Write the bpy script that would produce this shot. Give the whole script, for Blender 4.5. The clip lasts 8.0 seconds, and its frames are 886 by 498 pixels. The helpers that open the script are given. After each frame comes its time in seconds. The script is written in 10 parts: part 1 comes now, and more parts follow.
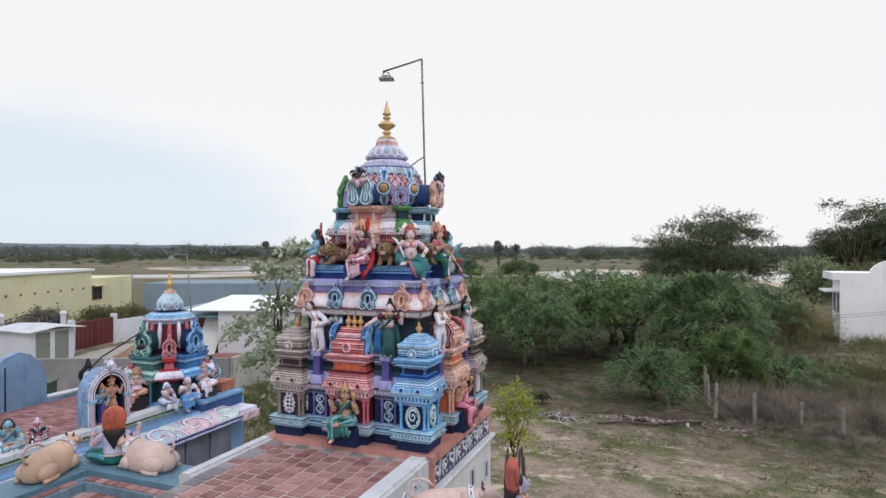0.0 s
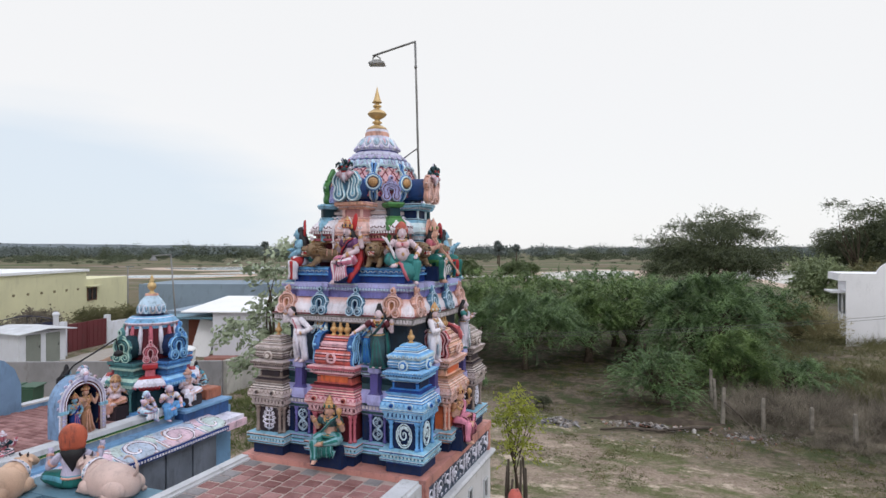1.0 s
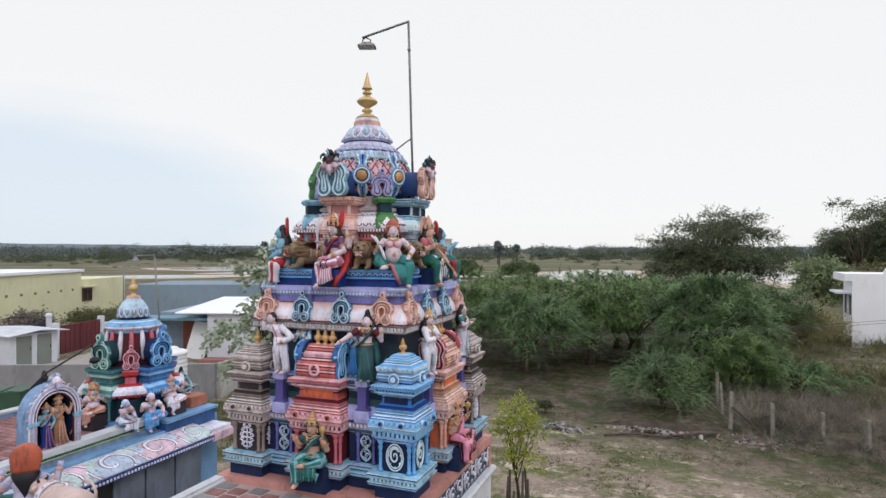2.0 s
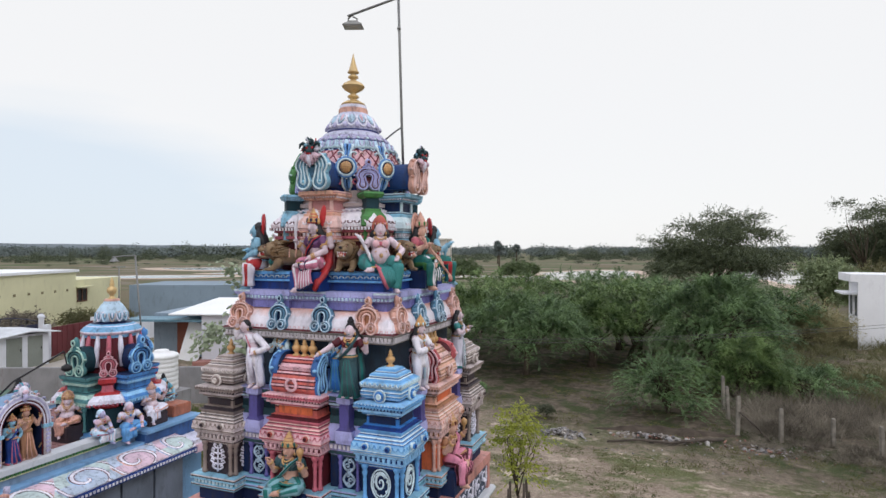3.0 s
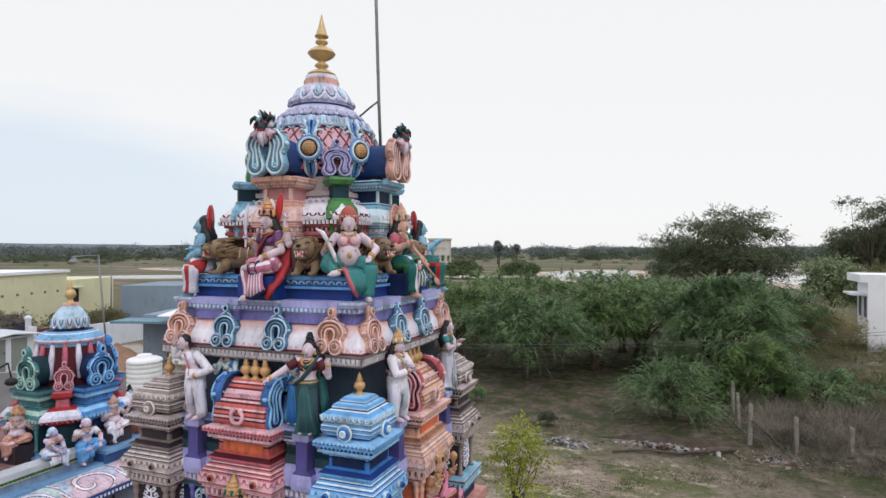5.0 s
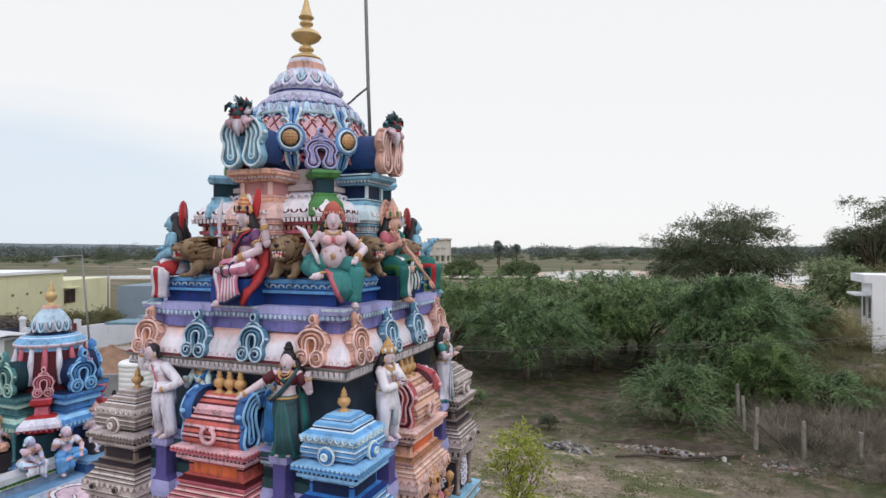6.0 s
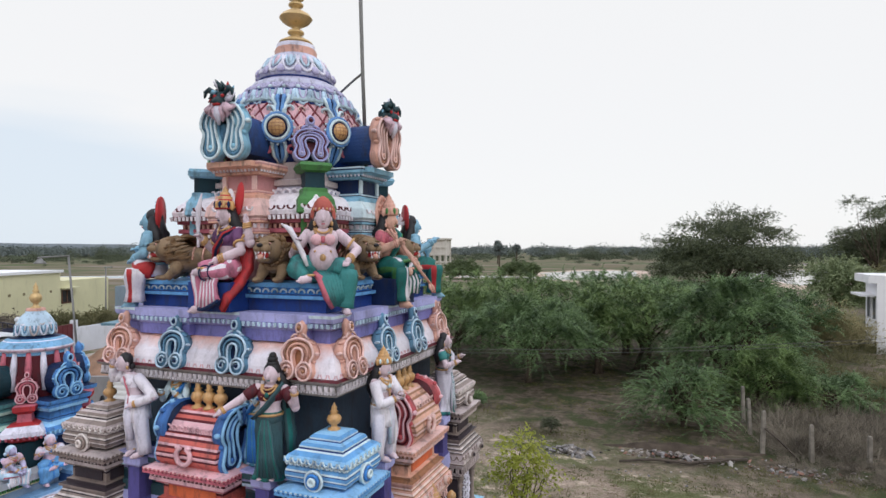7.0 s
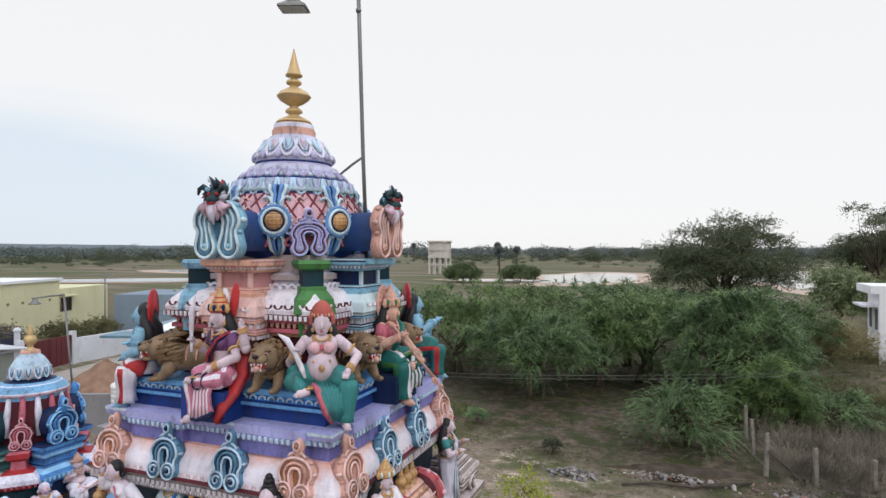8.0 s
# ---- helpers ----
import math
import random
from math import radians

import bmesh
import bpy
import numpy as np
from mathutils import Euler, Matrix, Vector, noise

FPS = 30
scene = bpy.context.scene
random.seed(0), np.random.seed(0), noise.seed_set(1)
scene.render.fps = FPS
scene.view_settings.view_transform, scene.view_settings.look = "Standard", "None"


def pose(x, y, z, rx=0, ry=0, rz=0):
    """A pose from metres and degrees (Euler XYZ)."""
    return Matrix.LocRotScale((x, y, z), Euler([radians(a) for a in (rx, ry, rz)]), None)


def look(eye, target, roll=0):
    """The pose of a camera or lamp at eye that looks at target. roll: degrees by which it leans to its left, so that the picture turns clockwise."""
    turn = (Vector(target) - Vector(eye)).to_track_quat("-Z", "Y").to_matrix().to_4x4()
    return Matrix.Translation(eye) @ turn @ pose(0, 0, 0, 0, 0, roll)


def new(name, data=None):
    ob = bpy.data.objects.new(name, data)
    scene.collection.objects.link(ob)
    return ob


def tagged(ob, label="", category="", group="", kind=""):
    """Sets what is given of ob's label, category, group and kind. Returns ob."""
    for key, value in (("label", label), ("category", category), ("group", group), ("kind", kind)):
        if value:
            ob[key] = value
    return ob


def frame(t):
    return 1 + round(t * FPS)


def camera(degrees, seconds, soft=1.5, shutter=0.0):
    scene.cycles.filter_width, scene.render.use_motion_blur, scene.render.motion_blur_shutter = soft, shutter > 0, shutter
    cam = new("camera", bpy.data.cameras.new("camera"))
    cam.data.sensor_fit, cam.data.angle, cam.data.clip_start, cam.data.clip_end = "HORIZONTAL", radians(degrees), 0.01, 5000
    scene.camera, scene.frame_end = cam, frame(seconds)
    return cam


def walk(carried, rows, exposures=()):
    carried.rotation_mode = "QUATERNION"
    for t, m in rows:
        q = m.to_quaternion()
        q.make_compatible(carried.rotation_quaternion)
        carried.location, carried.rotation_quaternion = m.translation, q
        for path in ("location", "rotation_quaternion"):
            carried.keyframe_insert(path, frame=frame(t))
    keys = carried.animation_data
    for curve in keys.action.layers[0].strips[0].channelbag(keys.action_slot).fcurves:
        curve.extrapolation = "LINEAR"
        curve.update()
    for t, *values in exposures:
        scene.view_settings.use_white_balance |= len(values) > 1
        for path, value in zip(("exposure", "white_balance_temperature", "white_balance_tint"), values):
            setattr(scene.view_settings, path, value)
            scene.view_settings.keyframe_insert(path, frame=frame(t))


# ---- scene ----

cam = camera(73.75, 8.0, soft=1.5)
ROWS = [
    (0.0, 3.590, -7.119, 6.100, 0.00),
    (0.5, 3.492, -6.799, 6.098, 0.00),
    (1.0, 3.403, -6.487, 6.100, 0.02),
    (1.5, 3.310, -6.189, 6.100, 0.02),
    (3.0, 3.052, -5.296, 6.101, 0.02),
    (3.5, 2.984, -5.009, 6.102, 0.00),
    (4.0, 2.920, -4.767, 6.098, 0.00),
    (4.5, 2.860, -4.544, 6.092, 0.00),
    (6.0, 2.685, -3.930, 6.092, 0.01),
    (6.5, 2.617, -3.753, 6.096, 0.01),
    (7.0, 2.548, -3.599, 6.094, 0.00),
    (7.25, 2.522, -3.540, 6.125, -0.02),
    (7.5, 2.501, -3.499, 6.247, -0.03),
    (7.75, 2.485, -3.478, 6.468, 0.00),
    (8.0, 2.473, -3.469, 6.695, 0.03),
]
walk(cam, [(t, pose(x, y, z, 90 + pitch, 0.05, 21.33)) for t, x, y, z, pitch in ROWS])

# ---- daylight: a bright white overcast sky, thinner and bluer low on one side ----
world = bpy.data.worlds.new("overcast_sky")
scene.world = world
world.use_nodes = True
wt = world.node_tree
wt.nodes.clear()
w_out = wt.nodes.new("ShaderNodeOutputWorld")
w_bg = wt.nodes.new("ShaderNodeBackground")
w_sky = wt.nodes.new("ShaderNodeTexSky")
w_sky.sky_type, w_sky.sun_disc = "NISHITA", False
w_sky.sun_elevation, w_sky.sun_rotation = radians(48), radians(150)
w_coord = wt.nodes.new("ShaderNodeTexCoord")
w_map = wt.nodes.new("ShaderNodeMapping")
w_map.inputs["Scale"].default_value = (1.0, 1.0, 6.0)
w_noise = wt.nodes.new("ShaderNodeTexNoise")
w_noise.inputs["Scale"].default_value, w_noise.inputs["Detail"].default_value = 1.6, 5.0
w_dot = wt.nodes.new("ShaderNodeVectorMath")
w_dot.operation = "DOT_PRODUCT"
w_dot.inputs[1].default_value = (-0.86, 0.50, -0.45)
w_add = wt.nodes.new("ShaderNodeMath")
w_add.operation = "MULTIPLY_ADD"
w_add.inputs[1].default_value = 0.16
w_ramp = wt.nodes.new("ShaderNodeValToRGB")
w_ramp.color_ramp.elements[0].position, w_ramp.color_ramp.elements[1].position = 0.93, 1.10
w_ramp.color_ramp.elements[0].color, w_ramp.color_ramp.elements[1].color = (0.0, 0.0, 0.0, 1), (0.7, 0.7, 0.7, 1)
w_tint = wt.nodes.new("ShaderNodeMix")
w_tint.data_type = "RGBA"
w_tint.inputs["A"].default_value = (0.946, 0.947, 0.955, 1)
w_tint.inputs["B"].default_value = (0.67, 0.785, 0.91, 1)
w_blend = wt.nodes.new("ShaderNodeMix")
w_blend.data_type = "RGBA"
w_blend.inputs["Factor"].default_value = 0.06
w_gain = wt.nodes.new("ShaderNodeVectorMath")
w_gain.operation = "SCALE"
w_gain.inputs["Scale"].default_value = 0.12
wt.links.new(w_coord.outputs["Generated"], w_map.inputs["Vector"])
wt.links.new(w_map.outputs["Vector"], w_noise.inputs["Vector"])
wt.links.new(w_coord.outputs["Generated"], w_dot.inputs[0])
wt.links.new(w_noise.outputs["Fac"], w_add.inputs[0])
wt.links.new(w_dot.outputs["Value"], w_add.inputs[2])
wt.links.new(w_add.outputs[0], w_ramp.inputs["Fac"])
wt.links.new(w_ramp.outputs["Color"], w_tint.inputs["Factor"])
wt.links.new(w_sky.outputs["Color"], w_gain.inputs[0])
wt.links.new(w_tint.outputs["Result"], w_blend.inputs["A"])
wt.links.new(w_gain.outputs[0], w_blend.inputs["B"])
w_sep = wt.nodes.new("ShaderNodeSeparateXYZ")  # an overcast sky is brightest overhead
w_high = wt.nodes.new("ShaderNodeMapRange")
w_high.inputs["From Min"].default_value, w_high.inputs["From Max"].default_value = 0.50, 0.95
w_deep = wt.nodes.new("ShaderNodeMix")  # and bluer there, where the cloud is thin
w_deep.data_type = "RGBA"
w_deep.inputs["A"].default_value, w_deep.inputs["B"].default_value = (1.0, 1.0, 1.0, 1), (1.54, 1.60, 1.76, 1)
w_high.inputs["To Min"].default_value, w_high.inputs["To Max"].default_value = 0.0, 1.0
w_lift = wt.nodes.new("ShaderNodeVectorMath")
w_lift.operation = "MULTIPLY"
wt.links.new(w_coord.outputs["Generated"], w_sep.inputs[0])
wt.links.new(w_sep.outputs["Z"], w_high.inputs["Value"])
wt.links.new(w_high.outputs["Result"], w_deep.inputs["Factor"])
wt.links.new(w_deep.outputs["Result"], w_lift.inputs[1])
wt.links.new(w_blend.outputs["Result"], w_lift.inputs[0])
wt.links.new(w_lift.outputs[0], w_bg.inputs["Color"])
w_bg.inputs["Strength"].default_value = 1.0
wt.links.new(w_bg.outputs[0], w_out.inputs["Surface"])

sun = new("sun", bpy.data.lights.new("sun", "SUN"))
sun.data.energy, sun.data.angle, sun.data.color = 0.75, radians(22), (1.0, 0.97, 0.94)
sun.matrix_world = look((9, -8, 14), (0, 0, 4))
scene.view_settings.exposure = 0.0


# ---- materials ----
PALETTE = {}


def link(t, a, b):
    t.links.new(a, b)


def surface(name, color, rough=0.6, metal=0.0, vary=0.18, grain=40.0, blotch=3.0, stain=0.35, dirt=(0.06, 0.055, 0.05),
            bump=0.15, streak=True, stain_at=0.62, by_piece=0.0, second=None, spec=0.35):
    """A painted or bare surface: fine grain, broad fading and dark weather stains."""
    if name in PALETTE:
        return PALETTE[name]
    m = bpy.data.materials.new(name)
    m.use_nodes = True
    t = m.node_tree
    b = t.nodes["Principled BSDF"]
    b.inputs["Metallic"].default_value = metal
    b.inputs["Specular IOR Level"].default_value = spec
    co = t.nodes.new("ShaderNodeTexCoord")
    n1 = t.nodes.new("ShaderNodeTexNoise")
    n1.inputs["Scale"].default_value, n1.inputs["Detail"].default_value = grain, 4
    n2 = t.nodes.new("ShaderNodeTexNoise")
    n2.inputs["Scale"].default_value, n2.inputs["Detail"].default_value = blotch, 5
    mp = t.nodes.new("ShaderNodeMapping")
    mp.inputs["Scale"].default_value = (1, 1, 0.3 if streak else 1)
    n3 = t.nodes.new("ShaderNodeTexNoise")
    n3.inputs["Scale"].default_value, n3.inputs["Detail"].default_value, n3.inputs["Roughness"].default_value = blotch * 4, 6, 0.7
    geo = t.nodes.new("ShaderNodeNewGeometry")
    for n in (n1, n2):
        link(t, geo.outputs["Position"], n.inputs["Vector"])
    link(t, geo.outputs["Position"], mp.inputs["Vector"])
    link(t, mp.outputs["Vector"], n3.inputs["Vector"])
    lo = tuple(c * (1 - vary) for c in color)
    hi = second or tuple(min(1.0, c * (1 + vary) + 0.02 * vary) for c in color)
    r1 = t.nodes.new("ShaderNodeMix")
    r1.data_type = "RGBA"
    r1.inputs["A"].default_value, r1.inputs["B"].default_value = (*lo, 1), (*hi, 1)
    add = t.nodes.new("ShaderNodeMath")
    add.operation = "MULTIPLY_ADD"
    add.inputs[1].default_value = 0.45
    link(t, n1.outputs["Fac"], add.inputs[0])
    sc = t.nodes.new("ShaderNodeMath")
    sc.operation = "MULTIPLY_ADD"
    sc.inputs[1].default_value, sc.inputs[2].default_value = 1.6, -0.52
    link(t, n2.outputs["Fac"], sc.inputs[0])
    link(t, sc.outputs[0], add.inputs[2])
    fac = add.outputs[0]
    if by_piece:
        oi = t.nodes.new("ShaderNodeObjectInfo")
        pm = t.nodes.new("ShaderNodeMath")
        pm.operation = "MULTIPLY_ADD"
        pm.inputs[1].default_value = by_piece
        link(t, oi.outputs["Random"], pm.inputs[0])
        sb = t.nodes.new("ShaderNodeMath")
        sb.operation = "SUBTRACT"
        sb.inputs[1].default_value = by_piece / 2
        link(t, fac, pm.inputs[2])
        link(t, pm.outputs[0], sb.inputs[0])
        fac = sb.outputs[0]
    link(t, fac, r1.inputs["Factor"])
    rs = t.nodes.new("ShaderNodeValToRGB")
    rs.color_ramp.elements[0].position, rs.color_ramp.elements[1].position = stain_at - 0.07, stain_at + 0.12
    rs.color_ramp.elements[0].color, rs.color_ramp.elements[1].color = (0, 0, 0, 1), (stain, stain, stain, 1)
    link(t, n3.outputs["Fac"], rs.inputs["Fac"])
    r2 = t.nodes.new("ShaderNodeMix")
    r2.data_type = "RGBA"
    r2.inputs["B"].default_value = (*dirt, 1)
    link(t, rs.outputs["Color"], r2.inputs["Factor"])
    link(t, r1.outputs["Result"], r2.inputs["A"])
    link(t, r2.outputs["Result"], b.inputs["Base Color"])
    rr = t.nodes.new("ShaderNodeMapRange")
    rr.inputs["To Min"].default_value, rr.inputs["To Max"].default_value = max(0.05, rough - 0.12), min(1.0, rough + 0.15)
    link(t, n2.outputs["Fac"], rr.inputs["Value"])
    link(t, rr.outputs["Result"], b.inputs["Roughness"])
    if bump:
        bp = t.nodes.new("ShaderNodeBump")
        bp.inputs["Strength"].default_value, bp.inputs["Distance"].default_value = bump, 0.01
        link(t, n1.outputs["Fac"], bp.inputs["Height"])
        link(t, bp.outputs["Normal"], b.inputs["Normal"])
    PALETTE[name] = m
    return m


def paint(name, *color, **more):
    """Exterior emulsion or enamel on cement sculpture."""
    color = (color[0] * 0.975, color[1] * 0.97, min(0.85, color[2] * 1.14))
    return surface("paint_" + name, color, **{"rough": 0.52, "stain": 0.68, "blotch": 4.5, "grain": 75.0, "bump": 0.25, "spec": 0.27, "vary": 0.32, "stain_at": 0.575, "dirt": (0.035, 0.034, 0.042), **more})


NAVY = paint("navy", 0.007, 0.020, 0.062, spec=0.16)
DEEP = paint("deep_blue", 0.012, 0.045, 0.19, spec=0.22)
BLUE = paint("blue", 0.045, 0.22, 0.52)
SKYB = paint("sky_blue", 0.125, 0.345, 0.57, stain=0.5)
MIDB = paint("light_blue", 0.26, 0.52, 0.74, stain=0.4)
SHELL = paint("shell_pink", 0.76, 0.52, 0.42, stain=0.5)
BLUSH = paint("blush", 0.66, 0.47, 0.48)
DLILAC = paint("deep_lilac", 0.44, 0.42, 0.53)
PALEB = paint("pale_blue", 0.60, 0.74, 0.80, stain=0.5)
SLATE = paint("slate_teal", 0.10, 0.235, 0.31)
PSLATE = paint("pale_slate", 0.48, 0.64, 0.69)
DGREEN = paint("dark_slate_green", 0.035, 0.085, 0.085)
MAUVE = paint("mauve", 0.37, 0.38, 0.58, stain=0.4)
TEAL = paint("teal", 0.10, 0.33, 0.38)
PTEAL = paint("pale_teal", 0.24, 0.48, 0.55)
DTEAL = paint("dark_teal", 0.010, 0.038, 0.045, spec=0.16)
LAV = paint("lavender", 0.36, 0.36, 0.60)
PURPLE = paint("purple", 0.15, 0.14, 0.36)
WHITE = paint("white", 0.76, 0.73, 0.74, stain=0.4)
LILAC = paint("lilac_white", 0.69, 0.68, 0.72, stain=0.5)
PINK = paint("pink", 0.72, 0.44, 0.42)
ROSE = paint("rose", 0.50, 0.13, 0.15)
SALMON = paint("salmon", 0.54, 0.125, 0.09)
ORANGE = paint("orange", 0.66, 0.15, 0.05)
RED = paint("red", 0.42, 0.03, 0.03)
MAROON = paint("maroon", 0.10, 0.013, 0.018, spec=0.2)
PEACH = paint("peach", 0.64, 0.36, 0.25)
TAN = paint("tan", 0.36, 0.18, 0.085)
GOLD = paint("gold", 0.52, 0.30, 0.10, rough=0.38, spec=0.6)
BRASS = surface("gilded_metal", (0.58, 0.41, 0.20), rough=0.40, metal=0.35, stain=0.55, grain=30, blotch=7)
STONE = paint("stone_brown", 0.25, 0.20, 0.155, stain=0.55)
PSTONE = paint("pale_stone", 0.49, 0.42, 0.36, stain=0.5)
DSTONE = paint("dark_stone", 0.045, 0.033, 0.035, spec=0.2)
OLIVE = paint("olive_grey", 0.27, 0.25, 0.20)
GREEN = paint("green", 0.06, 0.20, 0.05)
PGREEN = paint("pale_green", 0.38, 0.56, 0.42)
BOTTLE = paint("bottle_green", 0.012, 0.14, 0.11)
SKIN = paint("fair_skin", 0.63, 0.51, 0.49, stain=0.4)
GSKIN = paint("golden_skin", 0.56, 0.34, 0.23, stain=0.4)
BSKIN = paint("blue_skin", 0.22, 0.42, 0.48, stain=0.3)
HAIR = paint("black", 0.007, 0.007, 0.009, stain=0.0, spec=0.4)
LION = paint("lion_brown", 0.22, 0.15, 0.075)
MANE = paint("mane_brown", 0.17, 0.10, 0.04)
CREAM = paint("cream", 0.55, 0.42, 0.33, stain=0.2, vary=0.2)
TERRA = paint("terracotta_paint", 0.50, 0.235, 0.175, stain=0.5, blotch=2.5)


def fade_paint(name, low, high, z0, z1):
    """Paint brushed from one colour into another up a moulding, with weather stains."""
    m = paint(name, *low, stain=0.35, stain_at=0.62)
    t = m.node_tree
    geo = t.nodes.new("ShaderNodeNewGeometry")
    sep = t.nodes.new("ShaderNodeSeparateXYZ")
    link(t, geo.outputs["Position"], sep.inputs[0])
    no = t.nodes.new("ShaderNodeTexNoise")
    no.inputs["Scale"].default_value, no.inputs["Detail"].default_value = 14.0, 5
    link(t, geo.outputs["Position"], no.inputs["Vector"])
    ad = t.nodes.new("ShaderNodeMath")
    ad.operation = "MULTIPLY_ADD"
    ad.inputs[1].default_value = (z1 - z0) * 1.1
    link(t, no.outputs["Fac"], ad.inputs[0])
    link(t, sep.outputs["Z"], ad.inputs[2])
    mr = t.nodes.new("ShaderNodeMapRange")
    mr.inputs["From Min"].default_value, mr.inputs["From Max"].default_value = z0 + (z1 - z0) * 0.55, z1 + (z1 - z0) * 0.55
    link(t, ad.outputs[0], mr.inputs["Value"])
    b = t.nodes["Principled BSDF"]
    old = b.inputs["Base Color"].links[0].from_socket
    mx = t.nodes.new("ShaderNodeMix")
    mx.data_type = "RGBA"
    mx.blend_type = "MULTIPLY"
    mx.inputs["B"].default_value = (high[0] / low[0], high[1] / low[1], high[2] / low[2], 1)
    link(t, mr.outputs["Result"], mx.inputs["Factor"])
    link(t, old, mx.inputs["A"])
    link(t, mx.outputs["Result"], b.inputs["Base Color"])
    return m


KAPOTA = fade_paint("white_to_pink", (0.74, 0.71, 0.70), (0.72, 0.36, 0.25), 5.485, 5.575)
VAULTB = paint("vault_blue", 0.020, 0.055, 0.155, spec=0.2)
HPINK = paint("bright_pink", 0.62, 0.23, 0.29)
APRI = paint("apricot", 0.74, 0.43, 0.28)
RIBB = paint("rib_blue", 0.12, 0.28, 0.50)
BANDV = paint("violet_band", 0.19, 0.185, 0.40)
SARI = paint("sari_green", 0.035, 0.20, 0.17)
BRICK = paint("turban_red", 0.40, 0.09, 0.06)
HPINKL = paint("lattice_pink", 0.70, 0.42, 0.41)
PANELP = paint("panel_pink", 0.52, 0.25, 0.22)


# ---- mesh tools ----
def thing(name, at, label, category, group="", kind=""):
    ob = new(name)
    ob.location = at
    ob.empty_display_size = 0.1
    return tagged(ob, label, category, group, kind)


def mesh_of(bm, name, mats, smooth=False):
    me = bpy.data.meshes.new(name)
    bmesh.ops.recalc_face_normals(bm, faces=bm.faces)
    bm.to_mesh(me)
    bm.free()
    for m in mats if isinstance(mats, (list, tuple)) else [mats]:
        me.materials.append(m)
    if smooth:
        me.polygons.foreach_set("use_smooth", [True] * len(me.polygons))
    return me


def part(name, bm, mats, parent=None, label="", at=None, smooth=False):
    """Links a bmesh (or a ready mesh) as one mesh object under a thing or a part."""
    me = bm if isinstance(bm, bpy.types.Mesh) else mesh_of(bm, name, mats, smooth)
    ob = new(name, me)
    if parent is not None:
        ob.parent = parent
    if at is not None:
        ob.matrix_local = at if isinstance(at, Matrix) else Matrix.Translation(at)
    if label:
        ob["label"] = label
    return ob


def solo(name, bm, mats, label, category, group="", kind="", at=None, smooth=False):
    return tagged(part(name, bm, mats, None, "", at, smooth), label, category, group, kind)


def box(bm, x0, y0, z0, x1, y1, z1, mi=0):
    v = [bm.verts.new(p) for p in ((x0, y0, z0), (x1, y0, z0), (x1, y1, z0), (x0, y1, z0), (x0, y0, z1), (x1, y0, z1), (x1, y1, z1), (x0, y1, z1))]
    for f in ((0, 3, 2, 1), (4, 5, 6, 7), (0, 1, 5, 4), (1, 2, 6, 5), (2, 3, 7, 6), (3, 0, 4, 7)):
        bm.faces.new([v[i] for i in f]).material_index = mi
    return v


def stack(bm, rings, cx=0.0, cy=0.0, first=0, cap=True):
    """A pile of mouldings on a rectangular plan. rings: (half x, half y, z, material of the band up to the next ring)."""
    prev = None
    for hx, hy, z, mi in rings:
        row = [bm.verts.new((cx + sx * hx, cy + sy * hy, z)) for sx, sy in ((-1, -1), (1, -1), (1, 1), (-1, 1))]
        if prev:
            for i in range(4):
                bm.faces.new((prev[0][i], prev[0][(i + 1) % 4], row[(i + 1) % 4], row[i])).material_index = prev[1]
        elif cap:
            bm.faces.new(row[::-1]).material_index = mi
        prev = (row, mi)
    if cap:
        bm.faces.new(prev[0]).material_index = prev[1]


def sq(profile, half, aspect=None):
    """Rings for stack() from (outset, z, material), on a plan of half widths half or (half, aspect)."""
    hy = half if aspect is None else aspect
    return [(half + o, hy + o, z, m) for o, z, m in profile]


def lathe(bm, profile, n=20, cx=0.0, cy=0.0, wave=None):
    """Turned body: profile of (radius, z, material of the band above)."""
    prev = None
    for r, z, mi in profile:
        row = []
        for i in range(n):
            a = 2 * math.pi * i / n
            k = r * (1 + (wave(a, z) if wave else 0))
            row.append(bm.verts.new((cx + k * math.cos(a), cy + k * math.sin(a), z)))
        if prev:
            for i in range(n):
                bm.faces.new((prev[0][i], prev[0][(i + 1) % n], row[(i + 1) % n], row[i])).material_index = prev[1]
        else:
            bm.faces.new(row[::-1]).material_index = mi
        prev = (row, mi)
    bm.faces.new(prev[0]).material_index = prev[1]


def ball(bm, c, r, mi=0, n=12, m=8, turn=None):
    """An ellipsoid of radii r round c."""
    r = (r, r, r) if isinstance(r, (int, float)) else r
    c = Vector(c)
    rows = []
    for j in range(1, m):
        b = math.pi * j / m
        row = []
        for i in range(n):
            a = 2 * math.pi * i / n
            p = Vector((r[0] * math.sin(b) * math.cos(a), r[1] * math.sin(b) * math.sin(a), r[2] * math.cos(b)))
            row.append(bm.verts.new(c + (turn @ p if turn else p)))
        rows.append(row)
    top, low = Vector((0, 0, r[2])), Vector((0, 0, -r[2]))
    vt, vl = bm.verts.new(c + (turn @ top if turn else top)), bm.verts.new(c + (turn @ low if turn else low))
    for i in range(n):
        k = (i + 1) % n
        bm.faces.new((vt, rows[0][i], rows[0][k])).material_index = mi
        bm.faces.new((vl, rows[-1][k], rows[-1][i])).material_index = mi
        for a, b in zip(rows, rows[1:]):
            bm.faces.new((a[i], b[i], b[k], a[k])).material_index = mi


